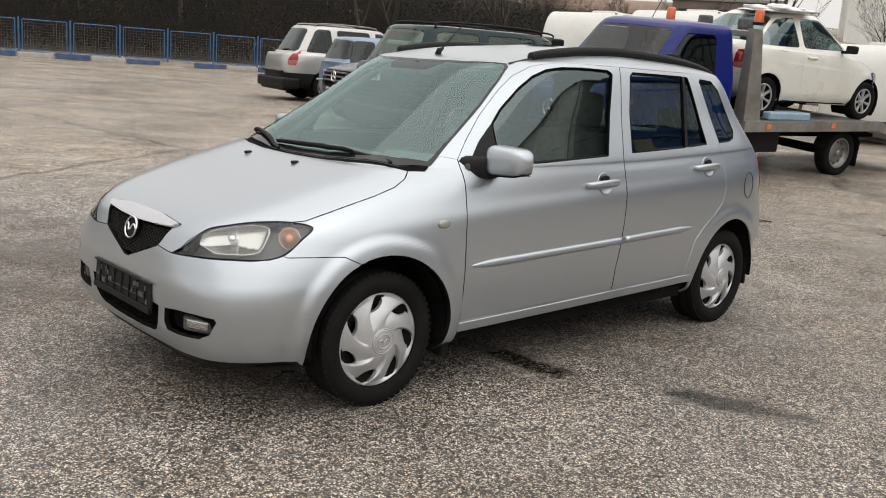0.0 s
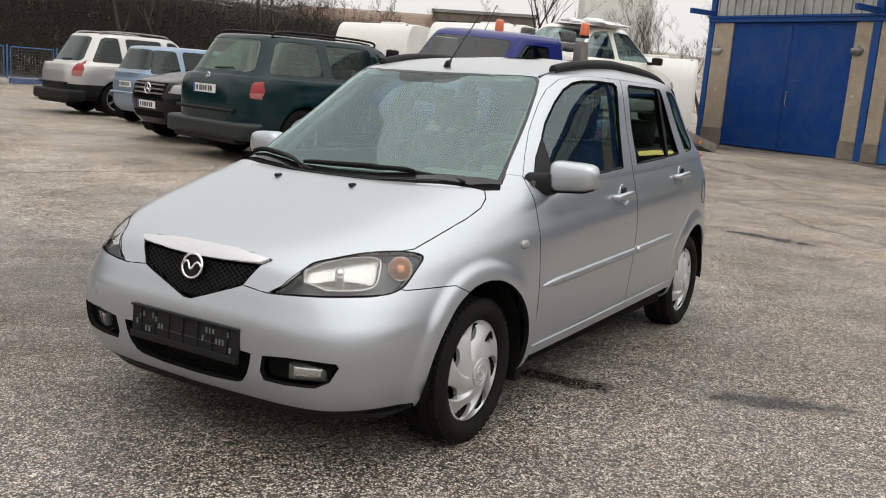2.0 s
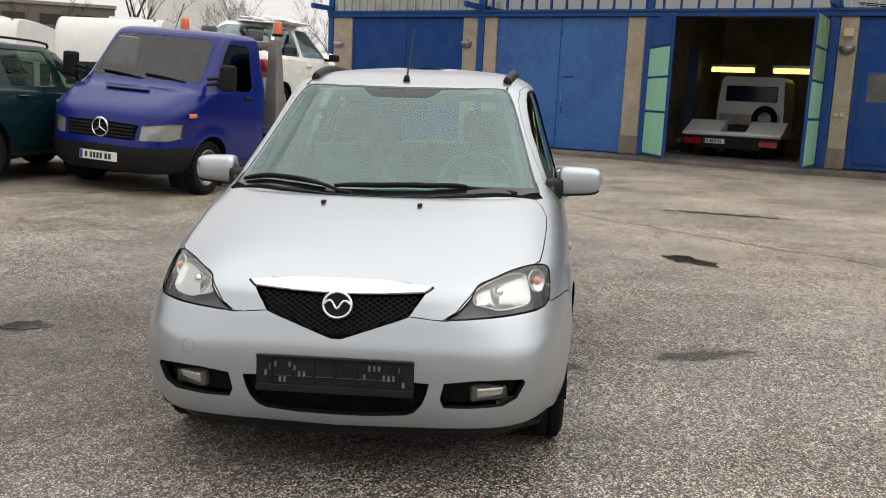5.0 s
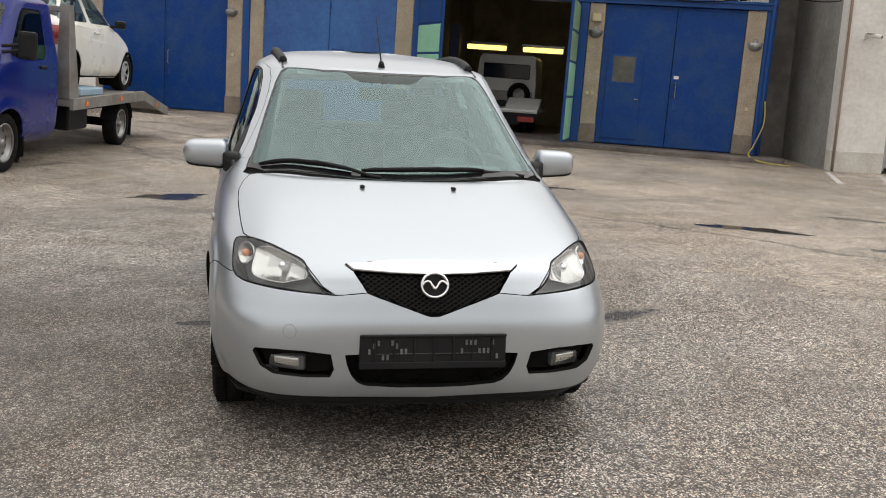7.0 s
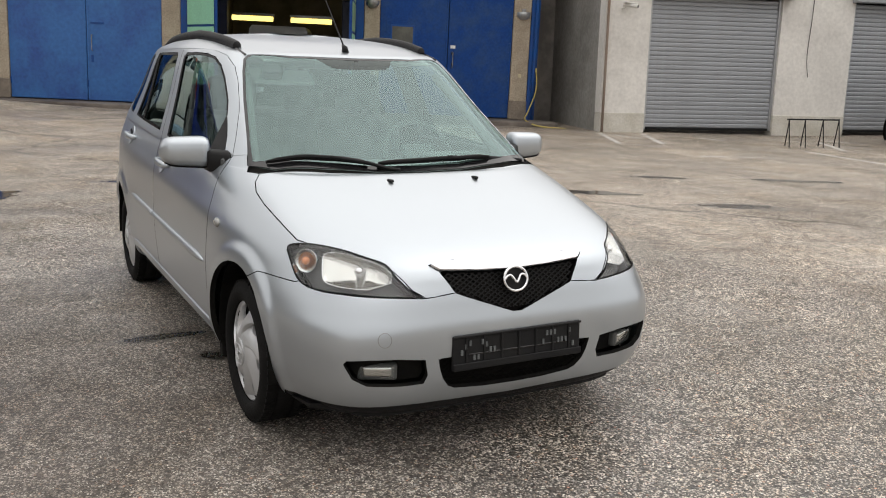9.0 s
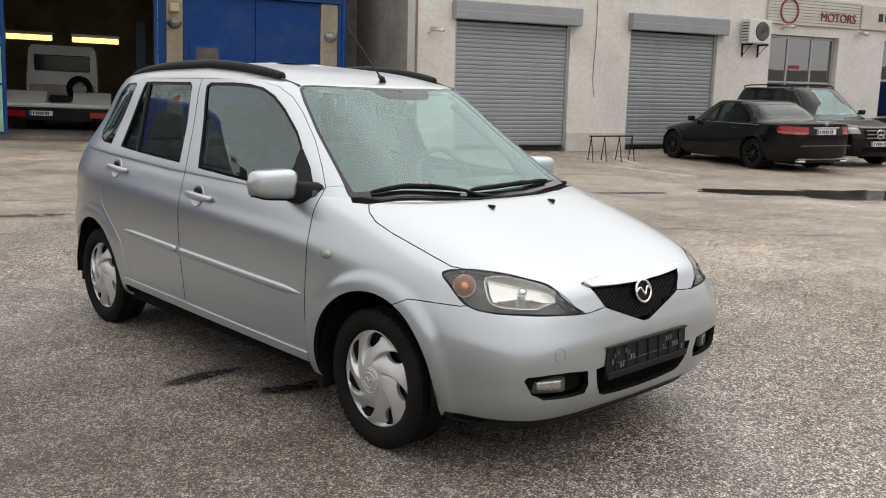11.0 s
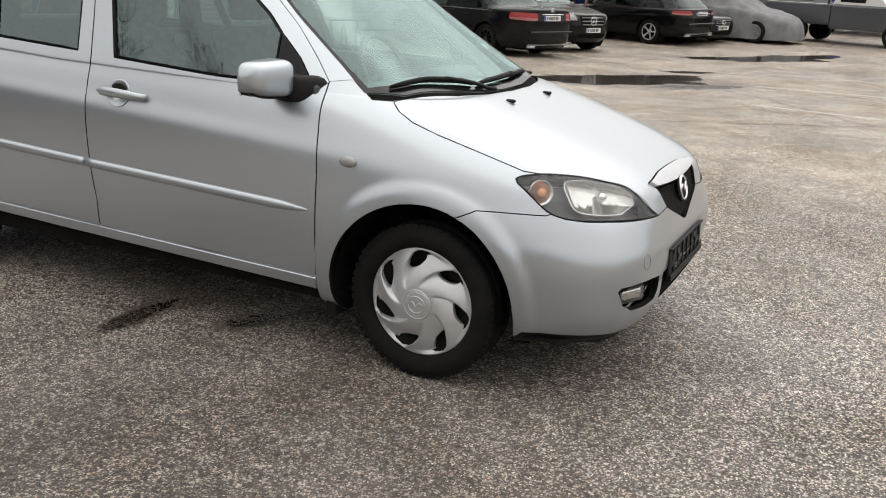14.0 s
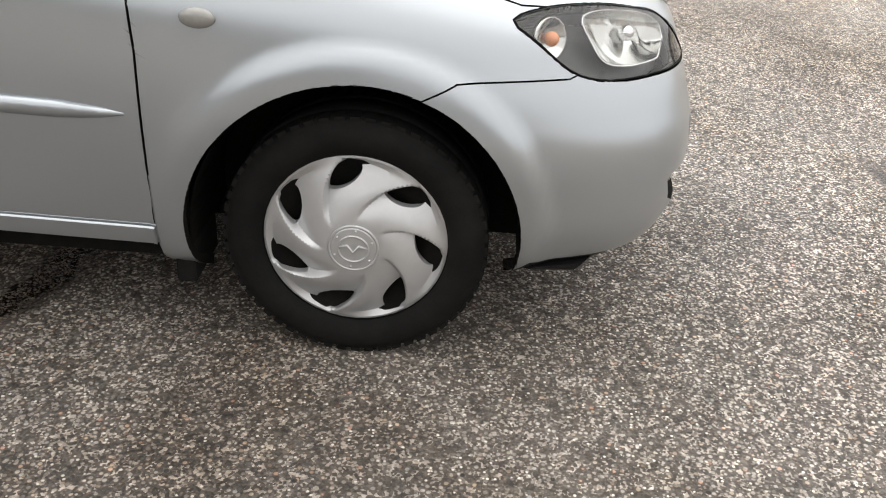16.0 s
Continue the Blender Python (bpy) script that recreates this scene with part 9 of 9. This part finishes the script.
# ---- caravans ----
def caravan(at, length, height, label, window=True, door=False):
    c = empty("caravan", at)
    tagged(c, label, "caravan", "white caravans")
    prof = catmull([(0, 0.55), (-0.05, 1.0), (-0.02, 1.6), (0.10, 2.1), (0.35, 2.42), (0.8, 2.52), (length / 2, 2.55), (length - 0.8, 2.52), (length - 0.3, 2.40), (length - 0.08, 2.0), (length, 1.5), (length, 0.9), (length - 0.05, 0.55)], 5)
    s = height / 2.55
    bm = bmesh.new()
    rings = [[(x, y, z * s if z > 0.6 else z) for x, z in prof] for y in (-1.05, -1.0, 1.0, 1.05)]
    for k in (0, 3):
        rings[k] = [(x * 0.98 + length * 0.01, rings[k][i][1], z * 0.985 + 0.02) for i, (x, _, z) in enumerate(rings[k])]
    ring_solid(bm, rings)
    bmesh.ops.recalc_face_normals(bm, faces=bm.faces)
    part("caravan_body", bm, CARAVAN_WHITE, c)
    for y in (-1.062, 1.056):
        for k in range(4):
            z = 0.75 + 0.17 * k
            part("side_rib", boxed(0.05, length - 0.06, y, y + 0.006, z, z + 0.02, bevel=0.002), CARAVAN_WHITE, c)
        part("dark_band", boxed(0.0, length - 0.02, y, y + 0.006, 1.62 * s, 1.66 * s), STEEL, c)
        if window:
            for x in (0.5, length * 0.45, length - 1.6):
                w = part("window_frame", boxed(x, x + 1.0, y - 0.006, y + 0.012, 1.05 * s, 1.58 * s, bevel=0.004), PLASTIC, c)
                part("window_pane", boxed(x + 0.05, x + 0.95, y - 0.010, y + 0.016, 1.10 * s, 1.53 * s), GLOSS_BLACK, w)
        if door:
            part("caravan_door", boxed(length * 0.62, length * 0.62 + 0.62, y - 0.008, y + 0.014, 0.58, 2.2 * s, bevel=0.004), CARAVAN_WHITE, c)
    if window:
        part("front_window", boxed(length - 0.02, length + 0.02, -0.8, 0.8, 1.1 * s, 1.6 * s, bevel=0.01), GLOSS_BLACK, c)
    if window:
        part("rear_window", boxed(-0.06, -0.02, -0.8, 0.8, 1.15 * s, 1.6 * s, bevel=0.01), GLOSS_BLACK, c)
    part("roof_hatch", boxed(length * 0.35, length * 0.35 + 0.7, -0.35, 0.35, height - 0.01, height + 0.09, bevel=0.02), CARAVAN_WHITE, c)
    bm = bmesh.new()
    tube(bm, [(0.4, -0.9, height - 0.08), (length - 0.5, -0.9, height - 0.06)], 0.025, 6)
    part("roof_bar", bm, STEEL, c)
    part("underframe", boxed(0.3, length - 0.3, -0.9, 0.9, 0.42, 0.56), LINER, c)
    for sg in (1, -1):
        alloy_wheel(c, length * 0.48, sg * 0.92, 0.3, 0.18, sg, spokes=-8, mat=STEEL)
    for x in (0.25, length - 0.35):
        for sg in (1, -1):
            part("corner_leg", boxed(x, x + 0.05, *sorted((sg * 0.8, sg * 0.85)), 0.0, 0.5), STEEL, c)
    bm = bmesh.new()
    tube(bm, [(length - 0.2, -0.4, 0.5), (length + 1.1, 0, 0.48)], 0.04, 6)
    tube(bm, [(length - 0.2, 0.4, 0.5), (length + 1.1, 0, 0.48)], 0.04, 6)
    part("drawbar", bm, STEEL, c)
    return c


def park(x, y, turn):
    return pose(x, y, ground_height(x, y), 0, 0, turn)


caravan(park(-17.2, -12.7, 195), 4.8, 2.75, "old white caravan with ribbed sides", door=True)
caravan(park(-14.7, -8.1, 192), 5.0, 2.63, "white caravan behind the tow truck")
caravan(park(-18.3, -5.15, 198), 4.6, 2.22, "white caravan beside the garage row", window=False)


# ---- white pickup in the open garage bay ----
def bay_vehicle():
    c = empty("white_workshop_pickup", GAR @ pose(-3.10, GD + 2.2, FLOOR_G - 0.10, 0, 0, 90))
    tagged(c, "white cab pickup with a flat load bed inside the garage", "pickup truck")
    # local +x runs into the bay
    bm = bmesh.new()
    rings = [[(1.5, -0.88, 0.55), (1.5, -0.88, 1.3), (1.58, -0.82, 2.02), (1.62, -0.74, 2.12), (1.62, 0.74, 2.12), (1.58, 0.82, 2.02), (1.5, 0.88, 1.3), (1.5, 0.88, 0.55)]]
    rings.append([(x + 1.6, y, z) for x, y, z in rings[0]])
    ring_solid(bm, rings)
    bmesh.ops.recalc_face_normals(bm, faces=bm.faces)
    part("cab", bm, CARAVAN_WHITE, c)
    part("rear_window", boxed(1.505, 1.57, -0.68, 0.68, 1.48, 1.88, bevel=0.02), GLOSS_BLACK, c)
    bed = part("load_bed", boxed(-0.6, 1.4, -1.22, 1.22, 0.62, 0.72, bevel=0.02), CARAVAN_WHITE, c)
    for y0, y1 in ((-1.22, -0.32), (0.30, 1.22)):
        bm = bmesh.new()
        ring_solid(bm, [[(-0.62, y, 0.62), (0.35, y, 0.74), (0.35, y, 0.98), (0.28, y, 0.99), (-0.64, y, 0.66)] for y in (y0, y1)])
        bmesh.ops.recalc_face_normals(bm, faces=bm.faces)
        part("ramp_plate", bm, CARAVAN_WHITE, c)
    part("winch", boxed(0.1, 0.5, -0.26, 0.24, 0.74, 0.9, bevel=0.03), PLASTIC, c)
    part("tailgate", boxed(-0.66, -0.645, -1.22, 1.22, 0.46, 0.62, bevel=0.006), PLASTIC, c)
    part("rear_bumper", boxed(-0.68, -0.645, -0.80, 0.80, 0.32, 0.49, bevel=0.015), PLASTIC, c)
    for sg in (1, -1):
        part("tail_lamp", boxed(-0.70, -0.685, *sorted((sg * 0.72, sg * 1.16)), 0.40, 0.54, bevel=0.006), RED_LENS, c)
        alloy_wheel(c, 0.2, sg * 0.68, 0.32, 0.2, sg, spokes=-8, mat=STEEL)
        alloy_wheel(c, 2.7, sg * 0.68, 0.32, 0.2, sg, spokes=-8, mat=STEEL)
    number_plate(c, pose(-0.692, 0.38, 0.49, 0, 0, 180))
    bm = bmesh.new()
    spin(bm, [(0.18, -0.09), (0.30, -0.1), (0.33, -0.05), (0.33, 0.05), (0.30, 0.1), (0.18, 0.09), (0.18, -0.09)], 28, "x")
    part("spare_wheel", bm, RUBBER, c, at=pose(1.38, -0.42, 1.06), smooth=True)
    part("headboard", boxed(1.41, 1.46, -0.8, 0.8, 0.73, 1.15, bevel=0.01), BED_STEEL, c)
    part("chassis", boxed(-0.5, 3.0, -0.4, 0.4, 0.40, 0.55), LINER, c)


bay_vehicle()
bag = bmesh.new()
bmesh.ops.create_icosphere(bag, subdivisions=3, radius=0.16)
for v in bag.verts:
    v.co *= 1 + 0.35 * noise.noise(v.co * 9)
    v.co.z = max(-0.1, v.co.z)
bg = part("plastic_bag", bag, BAG_WHITE, at=GAR @ pose(-2.38, GD + 3.1, FLOOR_G + 0.725), smooth=True)
tagged(bg, "full white plastic bag on the load bed", "plastic bag")
cn = part("red_box", boxed(-0.14, 0.14, -0.09, 0.09, 0, 0.15, bevel=0.01), RED_LENS, at=GAR @ pose(-2.13, GD + 2.75, FLOOR_G + 0.622))
tagged(cn, "small red box on the load bed", "box")

# ---- fence, kerb, woods and far buildings ----
def fence_point(k):
    """Along the yard's edge: k metres from the fence's near end."""
    ax, ay, bx, by = -20.5, -29.0, 2.0, -36.6
    L = math.hypot(bx - ax, by - ay)
    x, y = ax + (bx - ax) * k / L, ay + (by - ay) * k / L
    return x, y, ground_height(x, y), math.degrees(math.atan2(by - ay, bx - ax))


fence = empty("fence")
tagged(fence, "blue steel frame fence with wire mesh panels", "fence", kind="structure")
bm = bmesh.new()
tube(bm, [(0, 0, -0.2), (0, 0, 1.3)], 0.032, 6)
POST_ME = mesh_of("post", bm, FENCE_BLUE)
bm = bmesh.new()
for a, b in (((0.12, 0, 0.12), (1.66, 0, 0.12)), ((1.66, 0, 0.12), (1.66, 0, 1.22)), ((1.66, 0, 1.22), (0.12, 0, 1.22)), ((0.12, 0, 1.22), (0.12, 0, 0.12))):
    tube(bm, [a, b], 0.02, 5)
PANEL_ME = mesh_of("panel_frame", bm, FENCE_BLUE)
bm = bmesh.new()
for k in range(15):
    x = 0.18 + k * 0.1
    tube(bm, [(x, 0, 0.14), (x, 0, 1.2)], 0.0025, 3, False)
for k in range(10):
    tube(bm, [(0.14, 0, 0.2 + k * 0.1), (1.65, 0, 0.2 + k * 0.1)], 0.0025, 3, False)
WIRE_ME = mesh_of("wire_mesh", bm, STEEL)
k = -6.0
while k < 44:
    x, y, z, a = fence_point(k)
    shared("post", POST_ME, fence, pose(x, y, z, 0, 0, a))
    pf = shared("panel_frame", PANEL_ME, fence, pose(x, y, z, 0, 0, a))
    shared("wire_mesh", WIRE_ME, pf, Matrix())
    k += 1.78
kerb = empty("kerb")
tagged(kerb, "low kerb painted in worn white and blue lengths", "kerb", kind="structure")
n = 0
k = -8.0
while k < 46:
    x, y, z, a = fence_point(k)
    h = radians(a)
    me_k = boxed(0, 1.22, -0.08, 0.08, -0.15, 0.035 + 0.015 * (n * 7 % 3), bevel=0.02)
    if n % 7 != 4:
        part("kerb_stone", me_k, KERB_WHITE if n % 2 else KERB_BLUE, kerb, at=pose(x - math.sin(h) * -0.7, y + math.cos(h) * 0.7, z, 0, 0, a))
    k += 1.27
    n += 1
ob_ = empty("waste_barrel", park(-18.6, -26.2, 0))
tagged(ob_, "orange-red painted steel barrel filled with rubbish", "barrel")
bm = bmesh.new()
spin(bm, [(0.0, 0.0), (0.30, 0.0), (0.30, 0.29), (0.315, 0.30), (0.30, 0.31), (0.30, 0.60), (0.315, 0.61), (0.30, 0.62), (0.30, 0.9), (0.28, 0.9), (0.28, 0.7), (0.0, 0.7)], 24, "z")
part("drum", bm, material("orange_red_drum_paint", (0.42, 0.07, 0.03), 0.6, 0, vary=0.6, scale=4, second=(0.2, 0.05, 0.03)), ob_)
bag = bmesh.new()
bmesh.ops.create_icosphere(bag, subdivisions=3, radius=0.26)
for v in bag.verts:
    v.co *= 1 + 0.4 * noise.noise(v.co * 6)
part("rubbish", bag, BAG_WHITE, ob_, at=pose(0, 0, 0.8))


def slope_soil():
    """Leaf litter on the bank behind the fence."""
    bm = bmesh.new()
    rows = []
    for i in range(40):
        k = -40 + i * 3.4
        row = []
        for j in range(12):
            x, y, z, a = fence_point(k)
            h = radians(a)
            d = 0.5 + j * 3.0
            # away from the yard
            px, py = x + math.sin(h) * d, y - math.cos(h) * d
            row.append(bm.verts.new((px, py, ground_height(px, py) + 0.03 + 0.12 * noise.noise(Vector((px, py, 0)) * 0.5))))
        rows.append(row)
    for a, b in zip(rows, rows[1:]):
        for j in range(11):
            bm.faces.new((a[j], b[j], b[j + 1], a[j + 1]))
    bmesh.ops.recalc_face_normals(bm, faces=bm.faces)
    s = part("bank", bm, SOIL, smooth=True)
    tagged(s, "bank of bare soil and leaf litter behind the fence", "bank", kind="structure")


slope_soil()


def tree_mesh(seed, height, spread, levels=5, fork=3, trunk=0.16):
    """A bare tree: tapered trunk and limbs forking down to twigs. Returns trunk and crown meshes."""
    rnd = random.Random(seed)
    lo, hi = bmesh.new(), bmesh.new()

    def limb(p, d, length, r, lev):
        n = 4 if lev < 2 else 3
        pts, rad = [p], [r]
        q = p.copy()
        dd = d.copy()
        for k in range(n):
            dd = (dd + Vector((rnd.uniform(-1, 1), rnd.uniform(-1, 1), rnd.uniform(-0.4, 0.8))) * 0.22).normalized()
            q = q + dd * (length / n)
            pts.append(q.copy())
            rad.append(max(0.004, r * (1 - 0.62 * (k + 1) / n)))
        tube(lo if lev == 0 else hi, pts, rad, 7 if lev == 0 else 4 if lev < 3 else 3, False)
        if lev >= levels:
            return
        for k in range(fork + (1 if lev < 2 else 0) + (2 if lev == levels - 1 else 0)):
            i = rnd.randint(1 if lev else 2, n)
            a = rnd.uniform(0, 6.28)
            out = Vector((math.cos(a), math.sin(a), rnd.uniform(0.15, 0.9))) * spread
            limb(pts[i], (dd + out).normalized(), length * rnd.uniform(0.48, 0.72), max(0.005, rad[i] * 0.62), lev + 1)

    limb(Vector((0, 0, -0.15)), Vector((rnd.uniform(-0.1, 0.1), rnd.uniform(-0.1, 0.1), 1)).normalized(), height * 0.42, trunk, 0)
    return mesh_of("trunk", lo, BARK), mesh_of("crown", hi, TWIG)


TREES = [tree_mesh(s, h, sp, lv, fk, tk) for s, h, sp, lv, fk, tk in ((1, 9, 0.9, 5, 3, 0.17), (2, 11, 0.75, 5, 3, 0.2), (3, 7, 1.0, 5, 3, 0.12), (4, 10, 0.85, 5, 3, 0.16), (5, 6, 1.1, 5, 3, 0.10))]


def plant(x, y, kind, turn, scale):
    t = empty("bare_tree", Matrix.Translation((x, y, ground_height(x, y))) @ pose(0, 0, 0, 0, 0, turn) @ Matrix.Scale(scale, 4))
    tagged(t, "leafless grey-brown tree on the bank", "tree", "bare trees")
    tr, cr = TREES[kind]
    shared("trunk", tr, t, Matrix())
    shared("crown", cr, t, Matrix())


rnd = random.Random(21)
for _ in range(74):
    k = rnd.uniform(-14, 48)
    x, y, z, a = fence_point(k)
    h = radians(a)
    d = rnd.uniform(1.5, 17)
    plant(x + math.sin(h) * d, y - math.cos(h) * d, rnd.randrange(5), rnd.uniform(0, 360), rnd.uniform(0.7, 1.15))
for x, y, kd, s in ((-34, -16, 1, 0.9), (-37, -12.5, 0, 0.75), (-40, -13, 3, 0.8), (-45, -10, 1, 0.7), (-36, -9.0, 2, 0.8), (-43, -6.5, 0, 0.7), (-48, -16, 1, 0.8), (-52, -8, 3, 0.7), (-33, -19.5, 2, 0.9), (-46, -4, 2, 0.8), (-55, -3, 1, 0.6), (-30.5, -21, 4, 1.0), (-39, -17, 4, 0.9),
                    (4, 62, 1, 1.0), (-4, 66, 0, 0.9), (10, 60, 3, 1.0), (16, 58, 1, 0.9), (-12, 70, 2, 1.1)):
    plant(x, y, kd, x * 37 % 360, s)


def scrub():
    """Dense dead undergrowth on the bank: thousands of thin stems and dry leaves."""
    rnd = random.Random(8)
    verts, faces = [], []
    for _ in range(70000):
        k = rnd.uniform(-20, 56)
        x, y, z, a = fence_point(k)
        h = radians(a)
        d = 0.6 + 15 * rnd.random() ** 1.5
        px, py = x + math.sin(h) * d, y - math.cos(h) * d
        pz = ground_height(px, py)
        t = 1.0 + 0.8 * noise.noise(Vector((px, py, 0)) * 0.35)
        hh = rnd.uniform(0.3, 2.0) * t + d * 0.1
        w = rnd.uniform(0.003, 0.009)
        lean = rnd.uniform(-0.9, 0.9) * hh
        la = rnd.uniform(0, 6.28)
        c, s = math.cos(la), math.sin(la)
        i = len(verts)
        z0 = pz + rnd.uniform(0, 0.6) * t
        mx_, my_ = px + lean * c * 0.35, py + lean * s * 0.35
        verts += [(px - w, py, z0), (px + w, py, z0), (mx_ + w * 0.8, my_, z0 + hh * 0.55), (mx_ - w * 0.8, my_, z0 + hh * 0.55), (px + lean * c, py + lean * s, z0 + hh)]
        faces += [(i, i + 1, i + 2, i + 3), (i + 3, i + 2, i + 4)]
        if rnd.random() < 0.75:
            for _k in range(2):
                lx, ly, lz = px + lean * c * rnd.random() + rnd.uniform(-0.3, 0.3), py + lean * s * rnd.random() + rnd.uniform(-0.3, 0.3), z0 + hh * rnd.random()
                q = rnd.uniform(0.03, 0.08)
                i = len(verts)
                verts += [(lx, ly, lz), (lx + q, ly + rnd.uniform(-q, q), lz + rnd.uniform(-q, q)), (lx + rnd.uniform(-q, q), ly + q, lz + q)]
                faces.append((i, i + 1, i + 2))
    me = bpy.data.meshes.new("undergrowth")
    me.from_pydata(verts, [], faces)
    me.materials.append(SCRUB)
    u = new("undergrowth", me)
    tagged(u, "dense brown dead undergrowth on the bank", "undergrowth", kind="stuff")


scrub()


def evergreens():
    rnd = random.Random(31)
    verts, faces = [], []
    for k0, d0, hgt in ((9, 4, 3.0), (13, 6, 4.5), (19, 7, 3.8), (27, 5, 3.2), (33, 8, 4.4), (5, 7, 3.6), (39, 6, 3.4)):
        for _ in range(1100):
            k, d = k0 + rnd.gauss(0, 1.0), max(0.8, d0 + rnd.gauss(0, 1.0))
            x, y, z, a = fence_point(k)
            h = radians(a)
            px, py = x + math.sin(h) * d, y - math.cos(h) * d
            pz = ground_height(px, py) + hgt * rnd.random() ** 1.2
            q = rnd.uniform(0.05, 0.13)
            i = len(verts)
            verts += [(px, py, pz), (px + rnd.uniform(-q, q), py + rnd.uniform(-q, q), pz + q), (px + q, py + rnd.uniform(-q, q), pz - q * 0.3)]
            faces.append((i, i + 1, i + 2))
    me = bpy.data.meshes.new("evergreen_brush")
    me.from_pydata(verts, [], faces)
    me.materials.append(EVERGREEN)
    tagged(new("evergreen_brush", me), "dull dark green brush among the bare trees", "brush", kind="stuff")


evergreens()

# far works buildings
far = empty("far_warehouse", pose(-46.3, -32.3, 0, 0, 0, 125))
tagged(far, "long far warehouse with a rusty barrel roof", "warehouse")
part("wall", boxed(-7, 2.4, 0, 6, 2.0, 5.4), CONCRETE, far)
bm = bmesh.new()
ring_solid(bm, [[(x, 3.0 - 3.1 * math.cos(a), 5.4 + 1.25 * math.sin(a)) for a in [math.pi * q / 14 for q in range(15)]] for x in (-7.1, 2.5)])
bmesh.ops.recalc_face_normals(bm, faces=bm.faces)
part("barrel_roof", bm, RUST, far)
for k in range(3):
    part("gable_panel", boxed(2.51, 2.54, 1.0 + 1.4 * k, 2.2 + 1.4 * k, 5.2, 6.1), GLOSS_BLACK if k % 2 else SHUTTER, far)
blk = empty("far_works_building", pose(-49.2, -27.6, 0, 0, 0, 119.6))
tagged(blk, "far brown concrete works building with small windows", "works building")
part("wall", boxed(-3.3, 3.3, 0, 6, 2.5, 6.6), material("brown_far_concrete", (0.17, 0.14, 0.115), 0.95, 0, vary=0.6, scale=0.4, second=(0.11, 0.095, 0.08)), blk)
part("roof_edge", boxed(-3.4, 3.4, -0.1, 6.1, 6.61, 6.8), CONCRETE, blk)
for k in range(3):
    part("far_window", boxed(-2.9 + k * 2.0, -1.7 + k * 2.0, -0.03, -0.001, 5.5, 6.1), GLOSS_BLACK, blk)
tw = empty("far_silo_tower", pose(-95, -37, 0, 0, 0, 20))
tagged(tw, "pale far concrete silo tower", "tower")
part("tower_wall", boxed(-4, 4, -4, 4, -5, 22, bevel=0.1), CARAVAN_WHITE, tw)
part("tower_annex", boxed(4.01, 9, -3, 3, -5, 14), CARAVAN_WHITE, tw)

# low wooded rise all round behind the camera and far off
bm = bmesh.new()
N = 90
lo, hi = [], []
for k in range(N):
    a = 2 * math.pi * k / N
    R = 150 + 10 * math.sin(3 * a)
    hgt = 9 + 5 * math.sin(2 * a + 1) + 3 * math.sin(7 * a) + 1.5 * math.sin(17 * a)
    lo.append(bm.verts.new((R * math.cos(a), R * math.sin(a), -3)))
    hi.append(bm.verts.new(((R + 60) * math.cos(a), (R + 60) * math.sin(a), max(5, hgt))))
for k in range(N):
    j = (k + 1) % N
    bm.faces.new((lo[k], lo[j], hi[j], hi[k]))
bd = part("backdrop", bm, material("far_wooded_hills", (0.095, 0.085, 0.08), 1.0, 0, vary=0.8, scale=0.05, second=(0.06, 0.062, 0.055)), smooth=True)
tagged(bd, "far low wooded hills under a grey sky", "hills", kind="structure")
